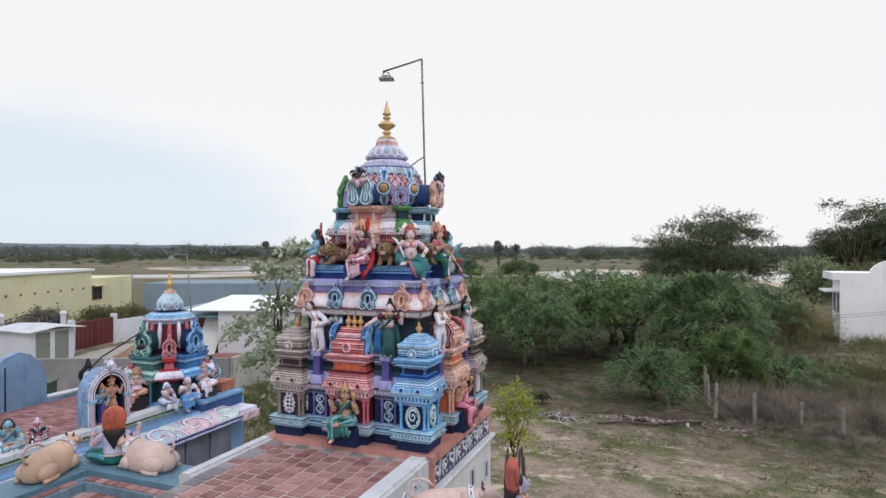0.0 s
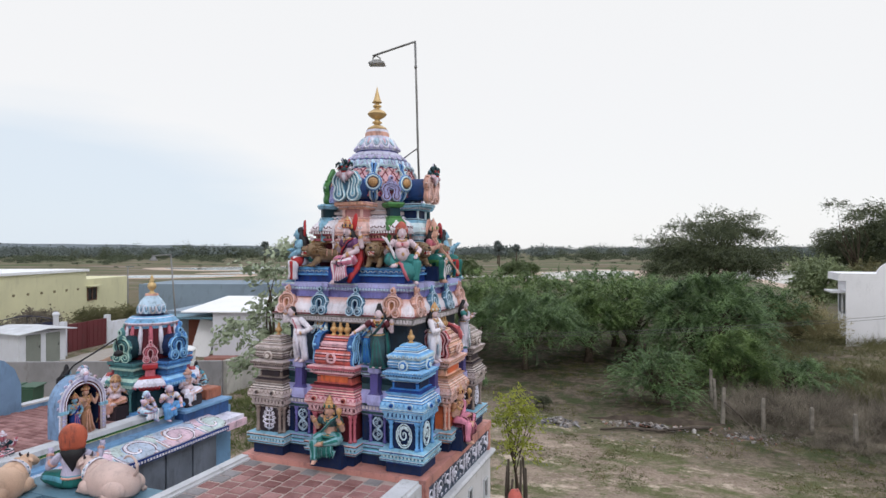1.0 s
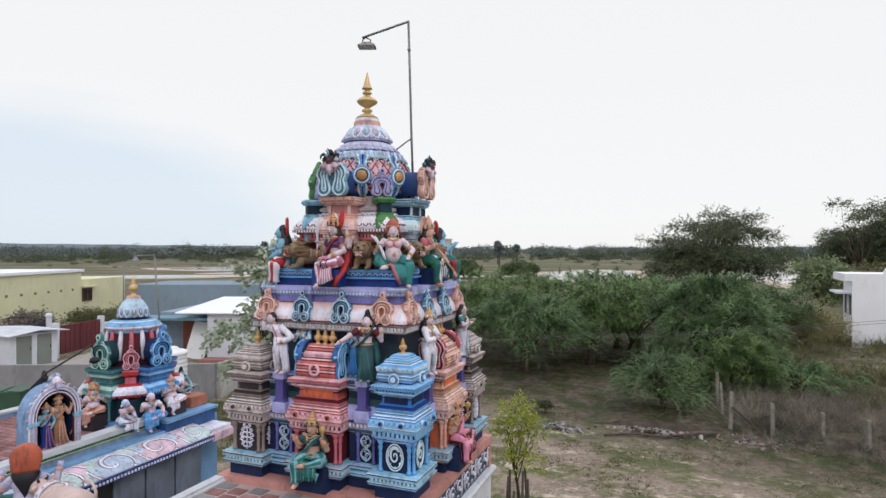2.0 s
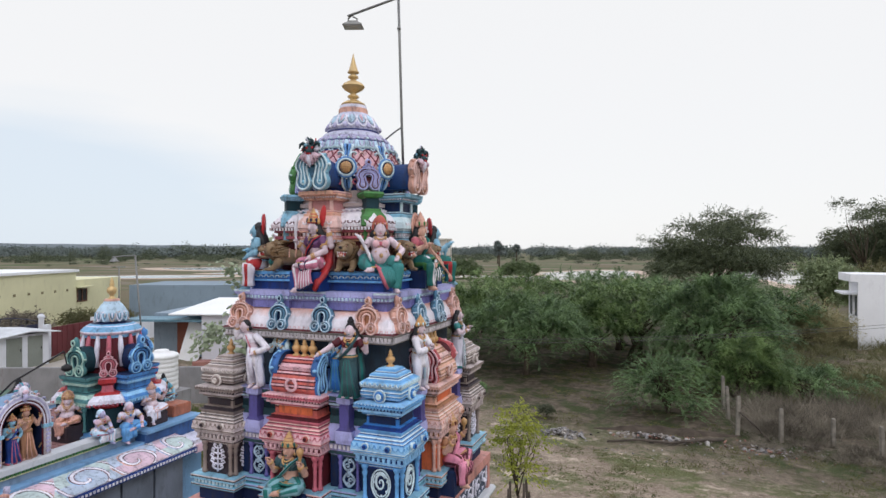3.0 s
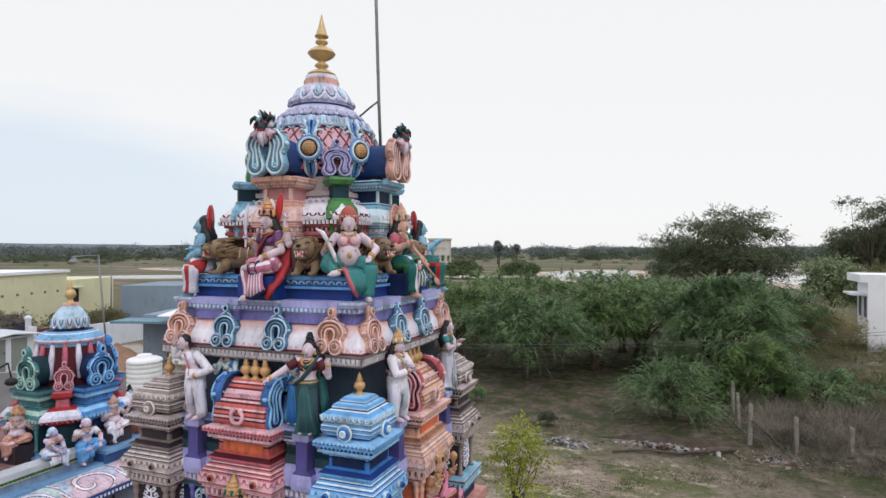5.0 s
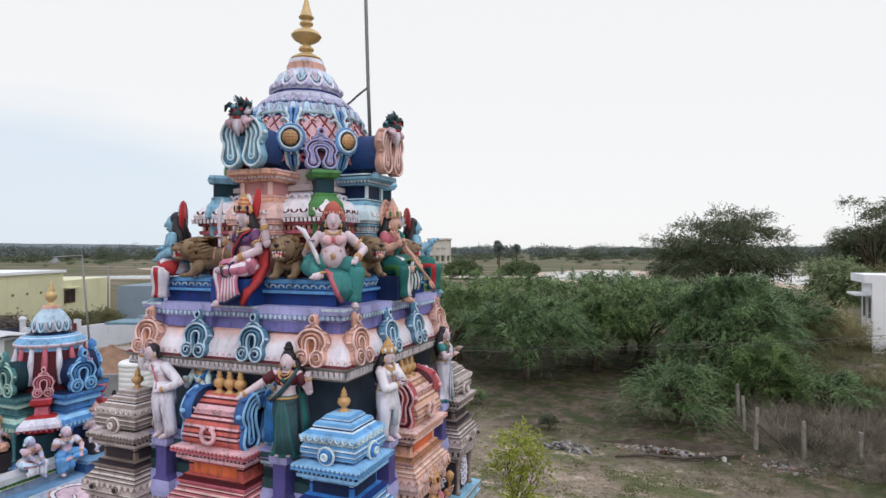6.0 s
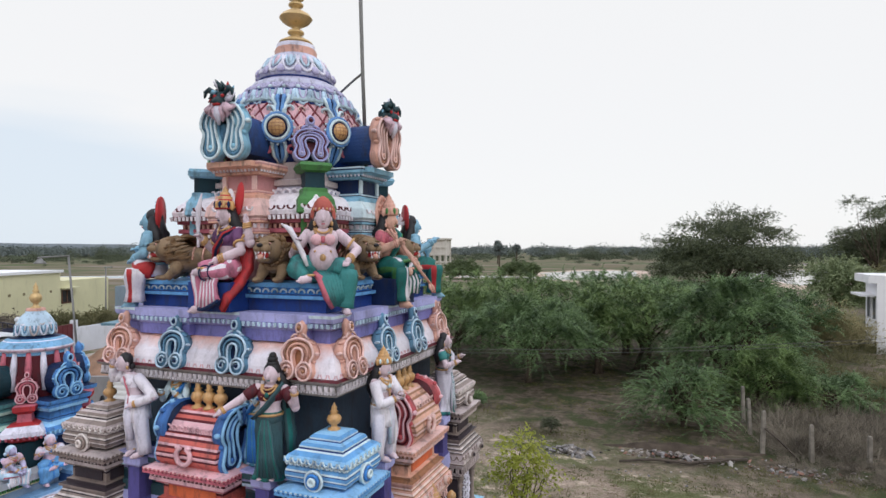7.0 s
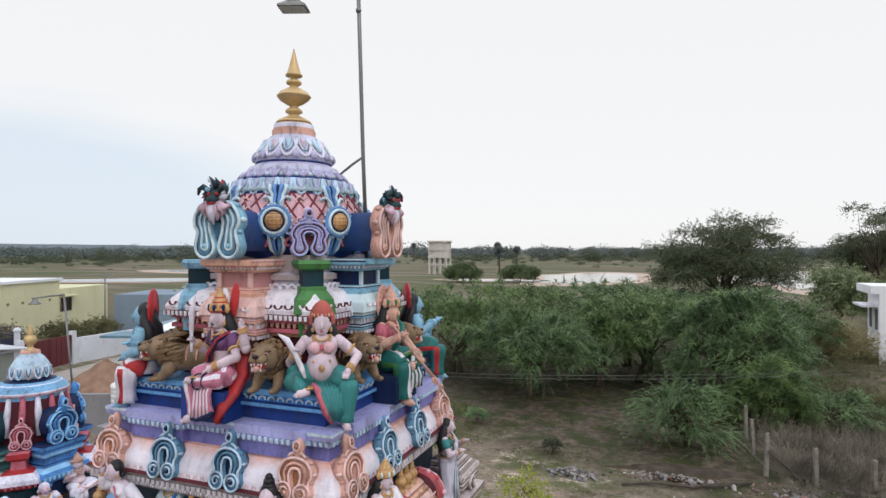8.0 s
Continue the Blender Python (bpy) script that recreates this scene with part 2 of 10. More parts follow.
def tube(bm, pts, radii, mi=0, n=8, caps=True, flat=None):
    """A round bar along points; radii one number or one each."""
    pts = [Vector(p) for p in pts]
    if isinstance(radii, (int, float)):
        radii = [radii] * len(pts)
    prev, up = None, None
    for i, p in enumerate(pts):
        d = (pts[min(i + 1, len(pts) - 1)] - pts[max(i - 1, 0)]).normalized()
        if up is None:
            up = Vector((0, 0, 1)) if abs(d.z) < 0.9 else Vector((0, 1, 0))
        s = d.cross(up)
        if s.length < 1e-5:
            s = d.cross(Vector((1, 0, 0)))
        s.normalize()
        up = s.cross(d).normalized()
        row = [bm.verts.new(p + radii[i] * (math.cos(2 * math.pi * k / n) * s + math.sin(2 * math.pi * k / n) * up)) for k in range(n)]
        if prev:
            for k in range(n):
                bm.faces.new((prev[k], prev[(k + 1) % n], row[(k + 1) % n], row[k])).material_index = mi
        elif caps:
            bm.faces.new(row[::-1]).material_index = mi
        prev = row
    if caps:
        bm.faces.new(prev).material_index = mi


def plate(bm, outline, y0, y1, mi=0, side=None):
    """A flat plate in the x-z plane, from y0 (front) to y1."""
    a = [bm.verts.new((x, y0, z)) for x, z in outline]
    b = [bm.verts.new((x, y1, z)) for x, z in outline]
    bm.faces.new(a).material_index = mi
    bm.faces.new(b[::-1]).material_index = mi
    n = len(a)
    for i in range(n):
        bm.faces.new((a[i], b[i], b[(i + 1) % n], a[(i + 1) % n])).material_index = mi if side is None else side


def shift(bm, m, start=0):
    bm.verts.ensure_lookup_table()
    for v in list(bm.verts)[start:]:
        v.co = m @ v.co


def quarter(k):
    return Matrix.Rotation(math.pi / 2 * k, 4, "Z")


def arc(cx, cz, r, a0, a1, n, y=0.0, rz=None):
    return [(cx + r * math.cos(radians(a0 + (a1 - a0) * i / (n - 1))), y, cz + (rz or r) * math.sin(radians(a0 + (a1 - a0) * i / (n - 1)))) for i in range(n)]


def lined(profile, light, dark, least=0.024, line_mat=None):
    """Adds the thin dark and pale painted lines of hand-lined mouldings: splits each tall band of (outset, z, material)."""
    out = []
    for (o0, z0, m), (o1, z1, _) in zip(profile, profile[1:]):
        out.append((o0, z0, m))
        dz = z1 - z0
        if dz > least and m not in (light, dark):
            line = min(0.012, dz * 0.26)
            for z, k in ((z1 - 2.2 * line, dark), (z1 - 1.1 * line, light if line_mat is None else line_mat)):
                q = (z - z0) / dz
                out.append((o0 + (o1 - o0) * q, z, k))
    out.append(profile[-1])
    return out


def scallops(bm, half, hy, z, r, step, mi, sides="fblr", cx=0.0, cy=0.0, thick=0.006, lift=0.0):
    """Rows of little hanging arcs along the faces of a cornice."""
    for side, k in (("f", 0), ("r", 1), ("b", 2), ("l", 3)):
        if side not in sides:
            continue
        w, d = (half, hy) if k % 2 == 0 else (hy, half)
        n = max(1, int(2 * w / step))
        q = len(bm.verts)
        for i in range(n):
            x = -w + (i + 0.5) * 2 * w / n
            tube(bm, arc(x, z, r, 180, 360, 6, -d - lift, r * 1.35), thick, mi, 4, False)
        shift(bm, Matrix.Translation((cx, cy, 0)) @ quarter(k), q)


# ---- ground and distance ----
def ground_material():
    """Sandy soil with thin grass, bare tracks and pebbles, its colour darkened for shade by the trees; greener and
    browner patches far out.
    """
    m = bpy.data.materials.new("dry_ground")
    m.use_nodes = True
    t = m.node_tree
    b = t.nodes["Principled BSDF"]
    b.inputs["Roughness"].default_value, b.inputs["Specular IOR Level"].default_value = 0.95, 0.1
    geo = t.nodes.new("ShaderNodeNewGeometry")

    def tex(scale, detail=6, rough=0.6, stretch=(1, 1, 1)):
        mp = t.nodes.new("ShaderNodeMapping")
        mp.inputs["Scale"].default_value = stretch
        n = t.nodes.new("ShaderNodeTexNoise")
        n.inputs["Scale"].default_value, n.inputs["Detail"].default_value, n.inputs["Roughness"].default_value = scale, detail, rough
        link(t, geo.outputs["Position"], mp.inputs["Vector"])
        link(t, mp.outputs["Vector"], n.inputs["Vector"])
        return n.outputs["Fac"]

    def step(fac, lo, hi):
        r = t.nodes.new("ShaderNodeMapRange")
        r.inputs["From Min"].default_value, r.inputs["From Max"].default_value = lo, hi
        link(t, fac, r.inputs["Value"])
        return r.outputs["Result"]

    def mix(f, a, c):
        x = t.nodes.new("ShaderNodeMix")
        x.data_type = "RGBA"
        for sock, v in (("Factor", f), ("A", a), ("B", c)):
            if isinstance(v, tuple):
                x.inputs[sock].default_value = (*v, 1)
            else:
                link(t, v, x.inputs[sock])
        return x.outputs["Result"]

    soil = mix(step(tex(1.3, 8, 0.65), 0.3, 0.7), (0.160, 0.120, 0.094), (0.335, 0.268, 0.212))
    soil = mix(step(tex(9, 6, 0.72), 0.45, 0.78), soil, (0.43, 0.355, 0.295))
    soil = mix(step(tex(34, 4, 0.7), 0.55, 0.72), soil, (0.10, 0.078, 0.060))
    grass = mix(step(tex(26, 5, 0.75), 0.3, 0.72), (0.055, 0.068, 0.030), (0.18, 0.185, 0.092))
    near = mix(step(tex(0.42, 11, 0.72, (0.8, 1.1, 1)), 0.475, 0.56), soil, grass)
    near = mix(step(tex(2.0, 10, 0.8), 0.535, 0.60), near, grass)
    near = mix(step(tex(2.9, 9, 0.78), 0.56, 0.64), near, (0.105, 0.078, 0.056))
    near = mix(step(tex(0.75, 10, 0.78, (0.8, 1.2, 1)), 0.545, 0.615), near, (0.50, 0.41, 0.335))
    near = mix(step(tex(17, 3, 0.6), 0.70, 0.74), near, (0.50, 0.47, 0.44))
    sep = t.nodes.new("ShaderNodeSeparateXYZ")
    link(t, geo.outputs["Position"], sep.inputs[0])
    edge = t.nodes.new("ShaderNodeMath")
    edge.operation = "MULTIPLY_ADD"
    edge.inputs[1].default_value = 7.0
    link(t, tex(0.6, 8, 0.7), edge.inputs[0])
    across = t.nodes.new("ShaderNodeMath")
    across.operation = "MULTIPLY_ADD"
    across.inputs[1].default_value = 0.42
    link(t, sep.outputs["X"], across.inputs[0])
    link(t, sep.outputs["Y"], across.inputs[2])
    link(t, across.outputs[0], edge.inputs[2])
    # litter colours kept dark: they also carry the shade under the trees
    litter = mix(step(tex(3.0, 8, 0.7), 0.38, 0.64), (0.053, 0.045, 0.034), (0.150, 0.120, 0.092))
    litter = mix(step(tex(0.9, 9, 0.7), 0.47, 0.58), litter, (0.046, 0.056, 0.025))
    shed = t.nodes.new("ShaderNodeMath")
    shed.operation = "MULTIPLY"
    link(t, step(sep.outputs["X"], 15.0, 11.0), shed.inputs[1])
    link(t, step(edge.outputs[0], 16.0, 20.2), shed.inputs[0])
    near = mix(shed.outputs[0], near, litter)  # leaf litter and dark soil towards the trees, with their shade in the colour
    far = mix(step(tex(0.022, 8, 0.66, (0.8, 1.2, 1)), 0.40, 0.56), (0.145, 0.122, 0.082), (0.085, 0.108, 0.050))
    far = mix(step(tex(0.05, 6, 0.6, (0.4, 1.8, 1)), 0.50, 0.60), far, (0.20, 0.165, 0.135))
    dist = t.nodes.new("ShaderNodeVectorMath")
    dist.operation = "LENGTH"
    link(t, geo.outputs["Position"], dist.inputs[0])
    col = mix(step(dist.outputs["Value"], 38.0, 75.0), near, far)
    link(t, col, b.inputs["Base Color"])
    bp = t.nodes.new("ShaderNodeBump")
    bp.inputs["Strength"].default_value, bp.inputs["Distance"].default_value = 0.7, 0.05
    link(t, tex(12, 6, 0.7), bp.inputs["Height"])
    link(t, bp.outputs["Normal"], b.inputs["Normal"])
    return m


def land(x, y):
    """Height of the ground: gentle lumps near by, level far out."""
    d = math.hypot(x, y - 6)
    k = max(0.0, min(1.0, (70 - d) / 40)) * max(0.0, min(1.0, (d - 5) / 5))
    return k * (0.16 * noise.noise(Vector((x * 0.16, y * 0.16, 0.3))) + 0.05 * noise.noise(Vector((x * 0.7, y * 0.7, 5.0))))


def ground_sheet():
    n = 190
    line = [math.copysign(30 * abs(u) + 2600 * abs(u) ** 7, u) for u in np.linspace(-1, 1, n)]
    verts = [(x, y + 16, land(x, y + 16)) for y in line for x in line]
    faces = [(j * n + i, j * n + i + 1, (j + 1) * n + i + 1, (j + 1) * n + i) for j in range(n - 1) for i in range(n - 1)]
    me = bpy.data.meshes.new("ground")
    me.from_pydata(verts, [], faces)
    me.materials.append(ground_material())
    me.polygons.foreach_set("use_smooth", [True] * len(me.polygons))
    tagged(new("ground", me), "dry sandy ground with thin grass and bare tracks", "ground", kind="structure")


ground_sheet()

WATER = bpy.data.materials.new("still_water")
WATER.use_nodes = True
wb = WATER.node_tree.nodes["Principled BSDF"]
wb.inputs["Base Color"].default_value = (0.12, 0.11, 0.09, 1)
wb.inputs["Roughness"].default_value = 0.08
SAND = surface("pale_mud", (0.46, 0.36, 0.29), rough=0.9, vary=0.2, grain=2, blotch=0.06, stain=0.5, dirt=(0.2, 0.16, 0.1), streak=False, bump=0.0)


def blob_sheet(name, cx, cy, rx, ry, z, mat, label, category, seed, turn=0.0):
    """A flat patch with an irregular shore."""
    bm = bmesh.new()
    ring = []
    for i in range(40):
        a = 2 * math.pi * i / 40
        k = 1 + 0.35 * noise.noise(Vector((math.cos(a) * 1.5, math.sin(a) * 1.5, seed)))
        p = Matrix.Rotation(turn, 2) @ Vector((rx * k * math.cos(a), ry * k * math.sin(a)))
        ring.append(bm.verts.new((cx + p.x, cy + p.y, z)))
    bm.faces.new(ring)
    return solo(name, bm, mat, label, category, kind="structure")


for i, (cx, cy, rx, ry, rot) in enumerate([(-118, 150, 30, 16, 0.4), (-108, 92, 22, 6, 0.5), (-15.5, 140, 12, 24, 0.0), (-33, 119, 10, 4, 0.1), (28, 152, 11, 44, -0.1), (-95, 118, 12, 5, 0.3), (60, 260, 50, 12, 0.1)]):
    blob_sheet("pond", cx, cy, rx, ry, 0.06, WATER, "shallow pond reflecting the white sky", "pond", 3.1 * i, rot)
    blob_sheet("pond_shore", cx, cy, rx * 1.15 + 2, ry * 1.25 + 1.5, 0.03, SAND, "pale muddy shore of the pond", "shore", 3.1 * i, rot)


# ---- foliage ----
def leaf_material(name, dark, light, gloss=0.5, through_light=0.25, shared=0.6):
    m = bpy.data.materials.new(name)
    m.use_nodes = True
    t = m.node_tree
    b = t.nodes["Principled BSDF"]
    b.inputs["Roughness"].default_value, b.inputs["Specular IOR Level"].default_value = gloss, 0.25
    geo = t.nodes.new("ShaderNodeNewGeometry")
    no = t.nodes.new("ShaderNodeTexNoise")
    no.inputs["Scale"].default_value, no.inputs["Detail"].default_value = 1.5, 3
    link(t, geo.outputs["Position"], no.inputs["Vector"])
    ad = t.nodes.new("ShaderNodeMath")
    ad.operation = "MULTIPLY_ADD"
    ad.inputs[1].default_value = 0.22
    link(t, geo.outputs["Random Per Island"], ad.inputs[0])
    sb = t.nodes.new("ShaderNodeMath")
    sb.operation = "MULTIPLY_ADD"
    sb.inputs[1].default_value, sb.inputs[2].default_value = 2.2, -0.77
    link(t, no.outputs["Fac"], sb.inputs[0])
    link(t, sb.outputs[0], ad.inputs[2])
    mx = t.nodes.new("ShaderNodeMix")
    mx.data_type = "RGBA"
    mx.inputs["A"].default_value, mx.inputs["B"].default_value = (*dark, 1), (*light, 1)
    link(t, ad.outputs[0], mx.inputs["Factor"])
    link(t, mx.outputs["Result"], b.inputs["Base Color"])
    nm = t.nodes.new("ShaderNodeMix")  # leaves of a spray share much of one facing
    nm.data_type = "VECTOR"
    nm.inputs["Factor"].default_value = shared
    nm.inputs["B"].default_value = (0.05, -0.25, 1.0)
    link(t, geo.outputs["Normal"], nm.inputs["A"])
    nn = t.nodes.new("ShaderNodeVectorMath")
    nn.operation = "NORMALIZE"
    link(t, nm.outputs["Result"], nn.inputs[0])
    link(t, nn.outputs[0], b.inputs["Normal"])
    tr = t.nodes.new("ShaderNodeBsdfTranslucent")
    link(t, mx.outputs["Result"], tr.inputs["Color"])
    ms = t.nodes.new("ShaderNodeMixShader")
    ms.inputs["Fac"].default_value = through_light
    link(t, b.outputs[0], ms.inputs[1])
    link(t, tr.outputs[0], ms.inputs[2])
    link(t, ms.outputs[0], t.nodes["Material Output"].inputs["Surface"])
    return m


BARK = surface("bark", (0.085, 0.065, 0.05), rough=0.95, vary=0.35, grain=25, blotch=4, stain=0.5, bump=0.8, spec=0.1)
THORN = leaf_material("feathery_leaf", (0.025, 0.052, 0.018), (0.255, 0.370, 0.130), shared=0.45)
THORN_D = leaf_material("grey_green_leaf", (0.024, 0.052, 0.022), (0.225, 0.345, 0.142), shared=0.45)
DARKLEAF = leaf_material("dark_leaf", (0.040, 0.048, 0.026), (0.150, 0.160, 0.088))
NEEM = leaf_material("glossy_leaf", (0.16, 0.215, 0.115), (0.52, 0.58, 0.42), 0.30)
LIME = leaf_material("yellow_green_leaf", (0.17, 0.215, 0.02), (0.42, 0.44, 0.075), 0.5, 0.4)
DRYLEAF = leaf_material("dry_brush", (0.065, 0.054, 0.042), (0.300, 0.262, 0.205), 0.9, 0.1)
OLIVEB = leaf_material("olive_scrub", (0.075, 0.077, 0.034), (0.200, 0.185, 0.092), 0.9, 0.15)
# leaves far out: the blue-grey haze of distance is put into their colour
HAZELEAF = leaf_material("hazy_far_leaf", (0.078, 0.098, 0.098), (0.160, 0.185, 0.175), 0.9, 0.05, 0.3)
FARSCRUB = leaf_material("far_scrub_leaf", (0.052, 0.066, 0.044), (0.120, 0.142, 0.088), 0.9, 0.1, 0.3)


def leaf_mesh(name, mat, centres, along, across):
    """Small four-cornered leaves: centre, half length vector and half width vector, as arrays."""
    n = len(centres)
    v = np.empty((n, 4, 3))
    v[:, 0], v[:, 1], v[:, 2], v[:, 3] = centres - along, centres + across * 0.9 - along * 0.1, centres + along, centres - across * 0.9 - along * 0.1
    me = bpy.data.meshes.new(name)
    me.vertices.add(4 * n)
    me.vertices.foreach_set("co", v.reshape(-1))
    me.loops.add(4 * n)
    me.loops.foreach_set("vertex_index", np.arange(4 * n, dtype=np.int32))
    me.polygons.add(n)
    me.polygons.foreach_set("loop_start", np.arange(0, 4 * n, 4, dtype=np.int32))
    me.polygons.foreach_set("loop_total", np.full(n, 4, dtype=np.int32))
    me.materials.append(mat)
    me.update()
    me.validate()
    return me


def unit(a):
    return a / np.maximum(1e-9, np.linalg.norm(a, axis=-1, keepdims=True))


def sprays(rng, lobes, n_spray, n_leaf, length, leaf, width, droop, shell=0.55, floor=0.25):
    """Leaf arrays for sprays that grow outwards from the lobes of a crown and hang at their tips. lobes: (x, y, z, rx, ry, rz)."""
    lobes = np.array(lobes, float)
    vol = (lobes[:, 3] * lobes[:, 4] * lobes[:, 5]) ** 0.8
    pick = rng.choice(len(lobes), n_spray, p=vol / vol.sum())
    d = unit(rng.normal(size=(n_spray, 3)))
    d[:, 2] = np.where(d[:, 2] < -0.35, -d[:, 2] * 0.6, d[:, 2])
    r = shell + (1 - shell) * rng.random(n_spray) ** 0.6
    root = lobes[pick, :3] + d * lobes[pick, 3:] * r[:, None]
    out = unit(d * [1, 1, 0.55] + rng.normal(size=d.shape) * 0.35)
    ln = length * (0.5 + rng.random(n_spray))
    u = (np.arange(n_leaf) + 0.5) / n_leaf
    uu = np.repeat(u[None], n_spray, 0)
    pos = root[:, None] + out[:, None] * (ln[:, None] * uu)[..., None]
    pos[..., 2] -= droop * ln[:, None] * uu ** 2
    pos += rng.normal(size=pos.shape) * leaf * 0.7
    di = np.repeat(out[:, None], n_leaf, 1).copy()
    di[..., 2] -= 2 * droop * uu
    di = unit(di + rng.normal(size=di.shape) * 0.45)
    pos, di = pos.reshape(-1, 3), di.reshape(-1, 3)
    side = unit(np.cross(di, rng.normal(size=di.shape)))
    k = leaf * (0.6 + 0.8 * rng.random((len(pos), 1)))
    keep = pos[:, 2] > floor
    return pos[keep], (di * k)[keep], (side * k * width)[keep]


def boughs(rng, rx, ry, low, top, n_tuft, n_twig, leaf, width, twig=0.75, curve=0.28, n_leaf=15):
    """Leaf arrays for a low dome of tufts: every tuft a spray of twigs that arch outwards and droop, each twig feathered with small leaves on both sides; dark gaps stay between the tufts."""
    a0, q0 = rng.random(n_tuft) * 2 * math.pi, rng.random(n_tuft) ** 0.50
    p1, p2 = rng.random(2) * 6
    lump = 1 + 0.14 * np.sin(3 * a0 + p1) + 0.09 * np.sin(7 * a0 + p2)
    deep = np.where(rng.random(n_tuft) < 0.25, 0.35 + 0.5 * rng.random(n_tuft), 1.0)
    skin = low + (top - low) * np.clip(1.02 - q0 * q0, 0, 1) ** curve
    bump = 0.42 * np.sin(1.9 * rx * lump * q0 * np.cos(a0) + p1) * np.sin(2.3 * ry * lump * q0 * np.sin(a0) + p2)
    c = np.stack([rx * lump * q0 * np.cos(a0), ry * lump * q0 * np.sin(a0), low + (skin - low) * deep + bump + rng.normal(size=n_tuft) * 0.10], 1)
    size = twig * (0.65 + 0.7 * rng.random(n_tuft))
    face = unit(np.stack([np.cos(a0) * q0 ** 1.5, np.sin(a0) * q0 ** 1.5, 0.75 - 0.45 * q0], 1) + rng.normal(size=(n_tuft, 3)) * 0.15)
    way = unit(face[:, None] * 0.75 + rng.normal(size=(n_tuft, n_twig, 3)) * np.array([0.75, 0.75, 0.26]))
    ln = size[:, None] * (0.55 + 0.6 * rng.random((n_tuft, n_twig)))
    root = c[:, None] - face[:, None] * (size * 0.45)[:, None, None] + rng.normal(size=(n_tuft, n_twig, 3)) * 0.07
    u = np.linspace(0.12, 1.0, n_leaf)
    bend = 0.30 + 0.40 * rng.random((n_tuft, n_twig))
    pos = root[:, :, None] + way[:, :, None] * (ln[..., None] * u)[..., None]
    pos[..., 2] += ln[..., None] * (0.22 * u - (bend[..., None] + 0.10) * u ** 2.2)
    fwd = np.repeat(way[:, :, None], n_leaf, 2).copy()
    fwd[..., 2] += 0.22 - 2.2 * bend[..., None] * u ** 1.2
    fwd = unit(fwd)
    side = unit(np.cross(fwd, np.array([0, 0, 1.0])))
    sgn = np.where(np.arange(n_leaf) % 2, 1.0, -1.0)[None, None, :, None]
    z = leaf * (0.7 + 0.6 * rng.random(pos.shape[:3] + (1,))) * (1.15 - 0.45 * u)[None, None, :, None]
    di = unit(fwd * 0.95 + side * sgn * 0.6 + rng.normal(size=pos.shape) * 0.18)
    wide = unit(np.cross(di, np.array([0, 0, 1.0])) + rng.normal(size=pos.shape) * 0.35)
    pos = pos + side * sgn * z * 0.42
    pos, di, wide, z = pos.reshape(-1, 3), di.reshape(-1, 3), wide.reshape(-1, 3), z.reshape(-1, 1)
    keep = pos[:, 2] > low * 0.45
    return pos[keep], (di * z)[keep], (wide * z * width)[keep]


def tree(name, x, y, lobes, trunk_h, trunk_r, mat, label, category, seed, n_spray=1500, n_leaf=10, length=0.7, leaf=0.06, width=0.3, droop=0.5, shell=0.5, limbs=8, group="", stems=1, bark=None, floor=0.25, fan=None):
    """A tree: bent tapered stems and limbs that reach into each lobe of the crown, and a crown of small leaves in sprays."""
    rng = np.random.default_rng(seed)
    rnd = random.Random(seed)
    ob = thing(name, (x, y, land(x, y) - 0.03), label, category, group)
    for s in range(stems):
        bm = bmesh.new()
        a = rnd.uniform(0, 6.28)
        off = 0.0 if stems == 1 else trunk_r * 2.2
        bx, by = off * math.cos(a), off * math.sin(a)
        lean_x, lean_y = rnd.uniform(-0.25, 0.25) * trunk_h * (1 if stems == 1 else 2), rnd.uniform(-0.25, 0.25) * trunk_h * (1 if stems == 1 else 2)
        pts = [(bx + lean_x * q * q + 0.06 * trunk_h * math.sin(3 * q + s), by + lean_y * q * q, trunk_h * q) for q in (0, 0.25, 0.5, 0.75, 1)]
        tube(bm, pts, [trunk_r * 1.35, trunk_r, trunk_r * 0.9, trunk_r * 0.8, trunk_r * 0.7], 0, 8)
        part("trunk", bm, [bark or BARK], ob, "", None, True)
        top = Vector(pts[-1])
        mine = [l for i, l in enumerate(lobes) if i % stems == s]
        for i in range(limbs):
            if not mine:
                break
            l = mine[i % len(mine)]
            tip = Vector((l[0] + rnd.uniform(-0.6, 0.6) * l[3], l[1] + rnd.uniform(-0.6, 0.6) * l[4], l[2] + rnd.uniform(-0.3, 0.75) * l[5]))
            start = top.lerp(Vector(pts[2]), rnd.uniform(0, 0.6))
            mid = start.lerp(tip, 0.5) + Vector((rnd.uniform(-0.15, 0.15), rnd.uniform(-0.15, 0.15), 0.12)) * (tip - start).length
            bm = bmesh.new()
            tube(bm, [start, start.lerp(mid, 0.5), mid, mid.lerp(tip, 0.5) + Vector((0, 0, 0.03)), tip], [trunk_r * 0.5, trunk_r * 0.4, trunk_r * 0.28, trunk_r * 0.18, trunk_r * 0.06], 0, 6)
            part("limb", bm, [bark or BARK], ob, "", None, True)
    c, al, ac = boughs(rng, *fan) if fan else sprays(rng, lobes, n_spray, n_leaf, length, leaf, width, droop, shell, floor)
    part("crown", leaf_mesh("crown", mat, c, al, ac), None, ob)
    return ob


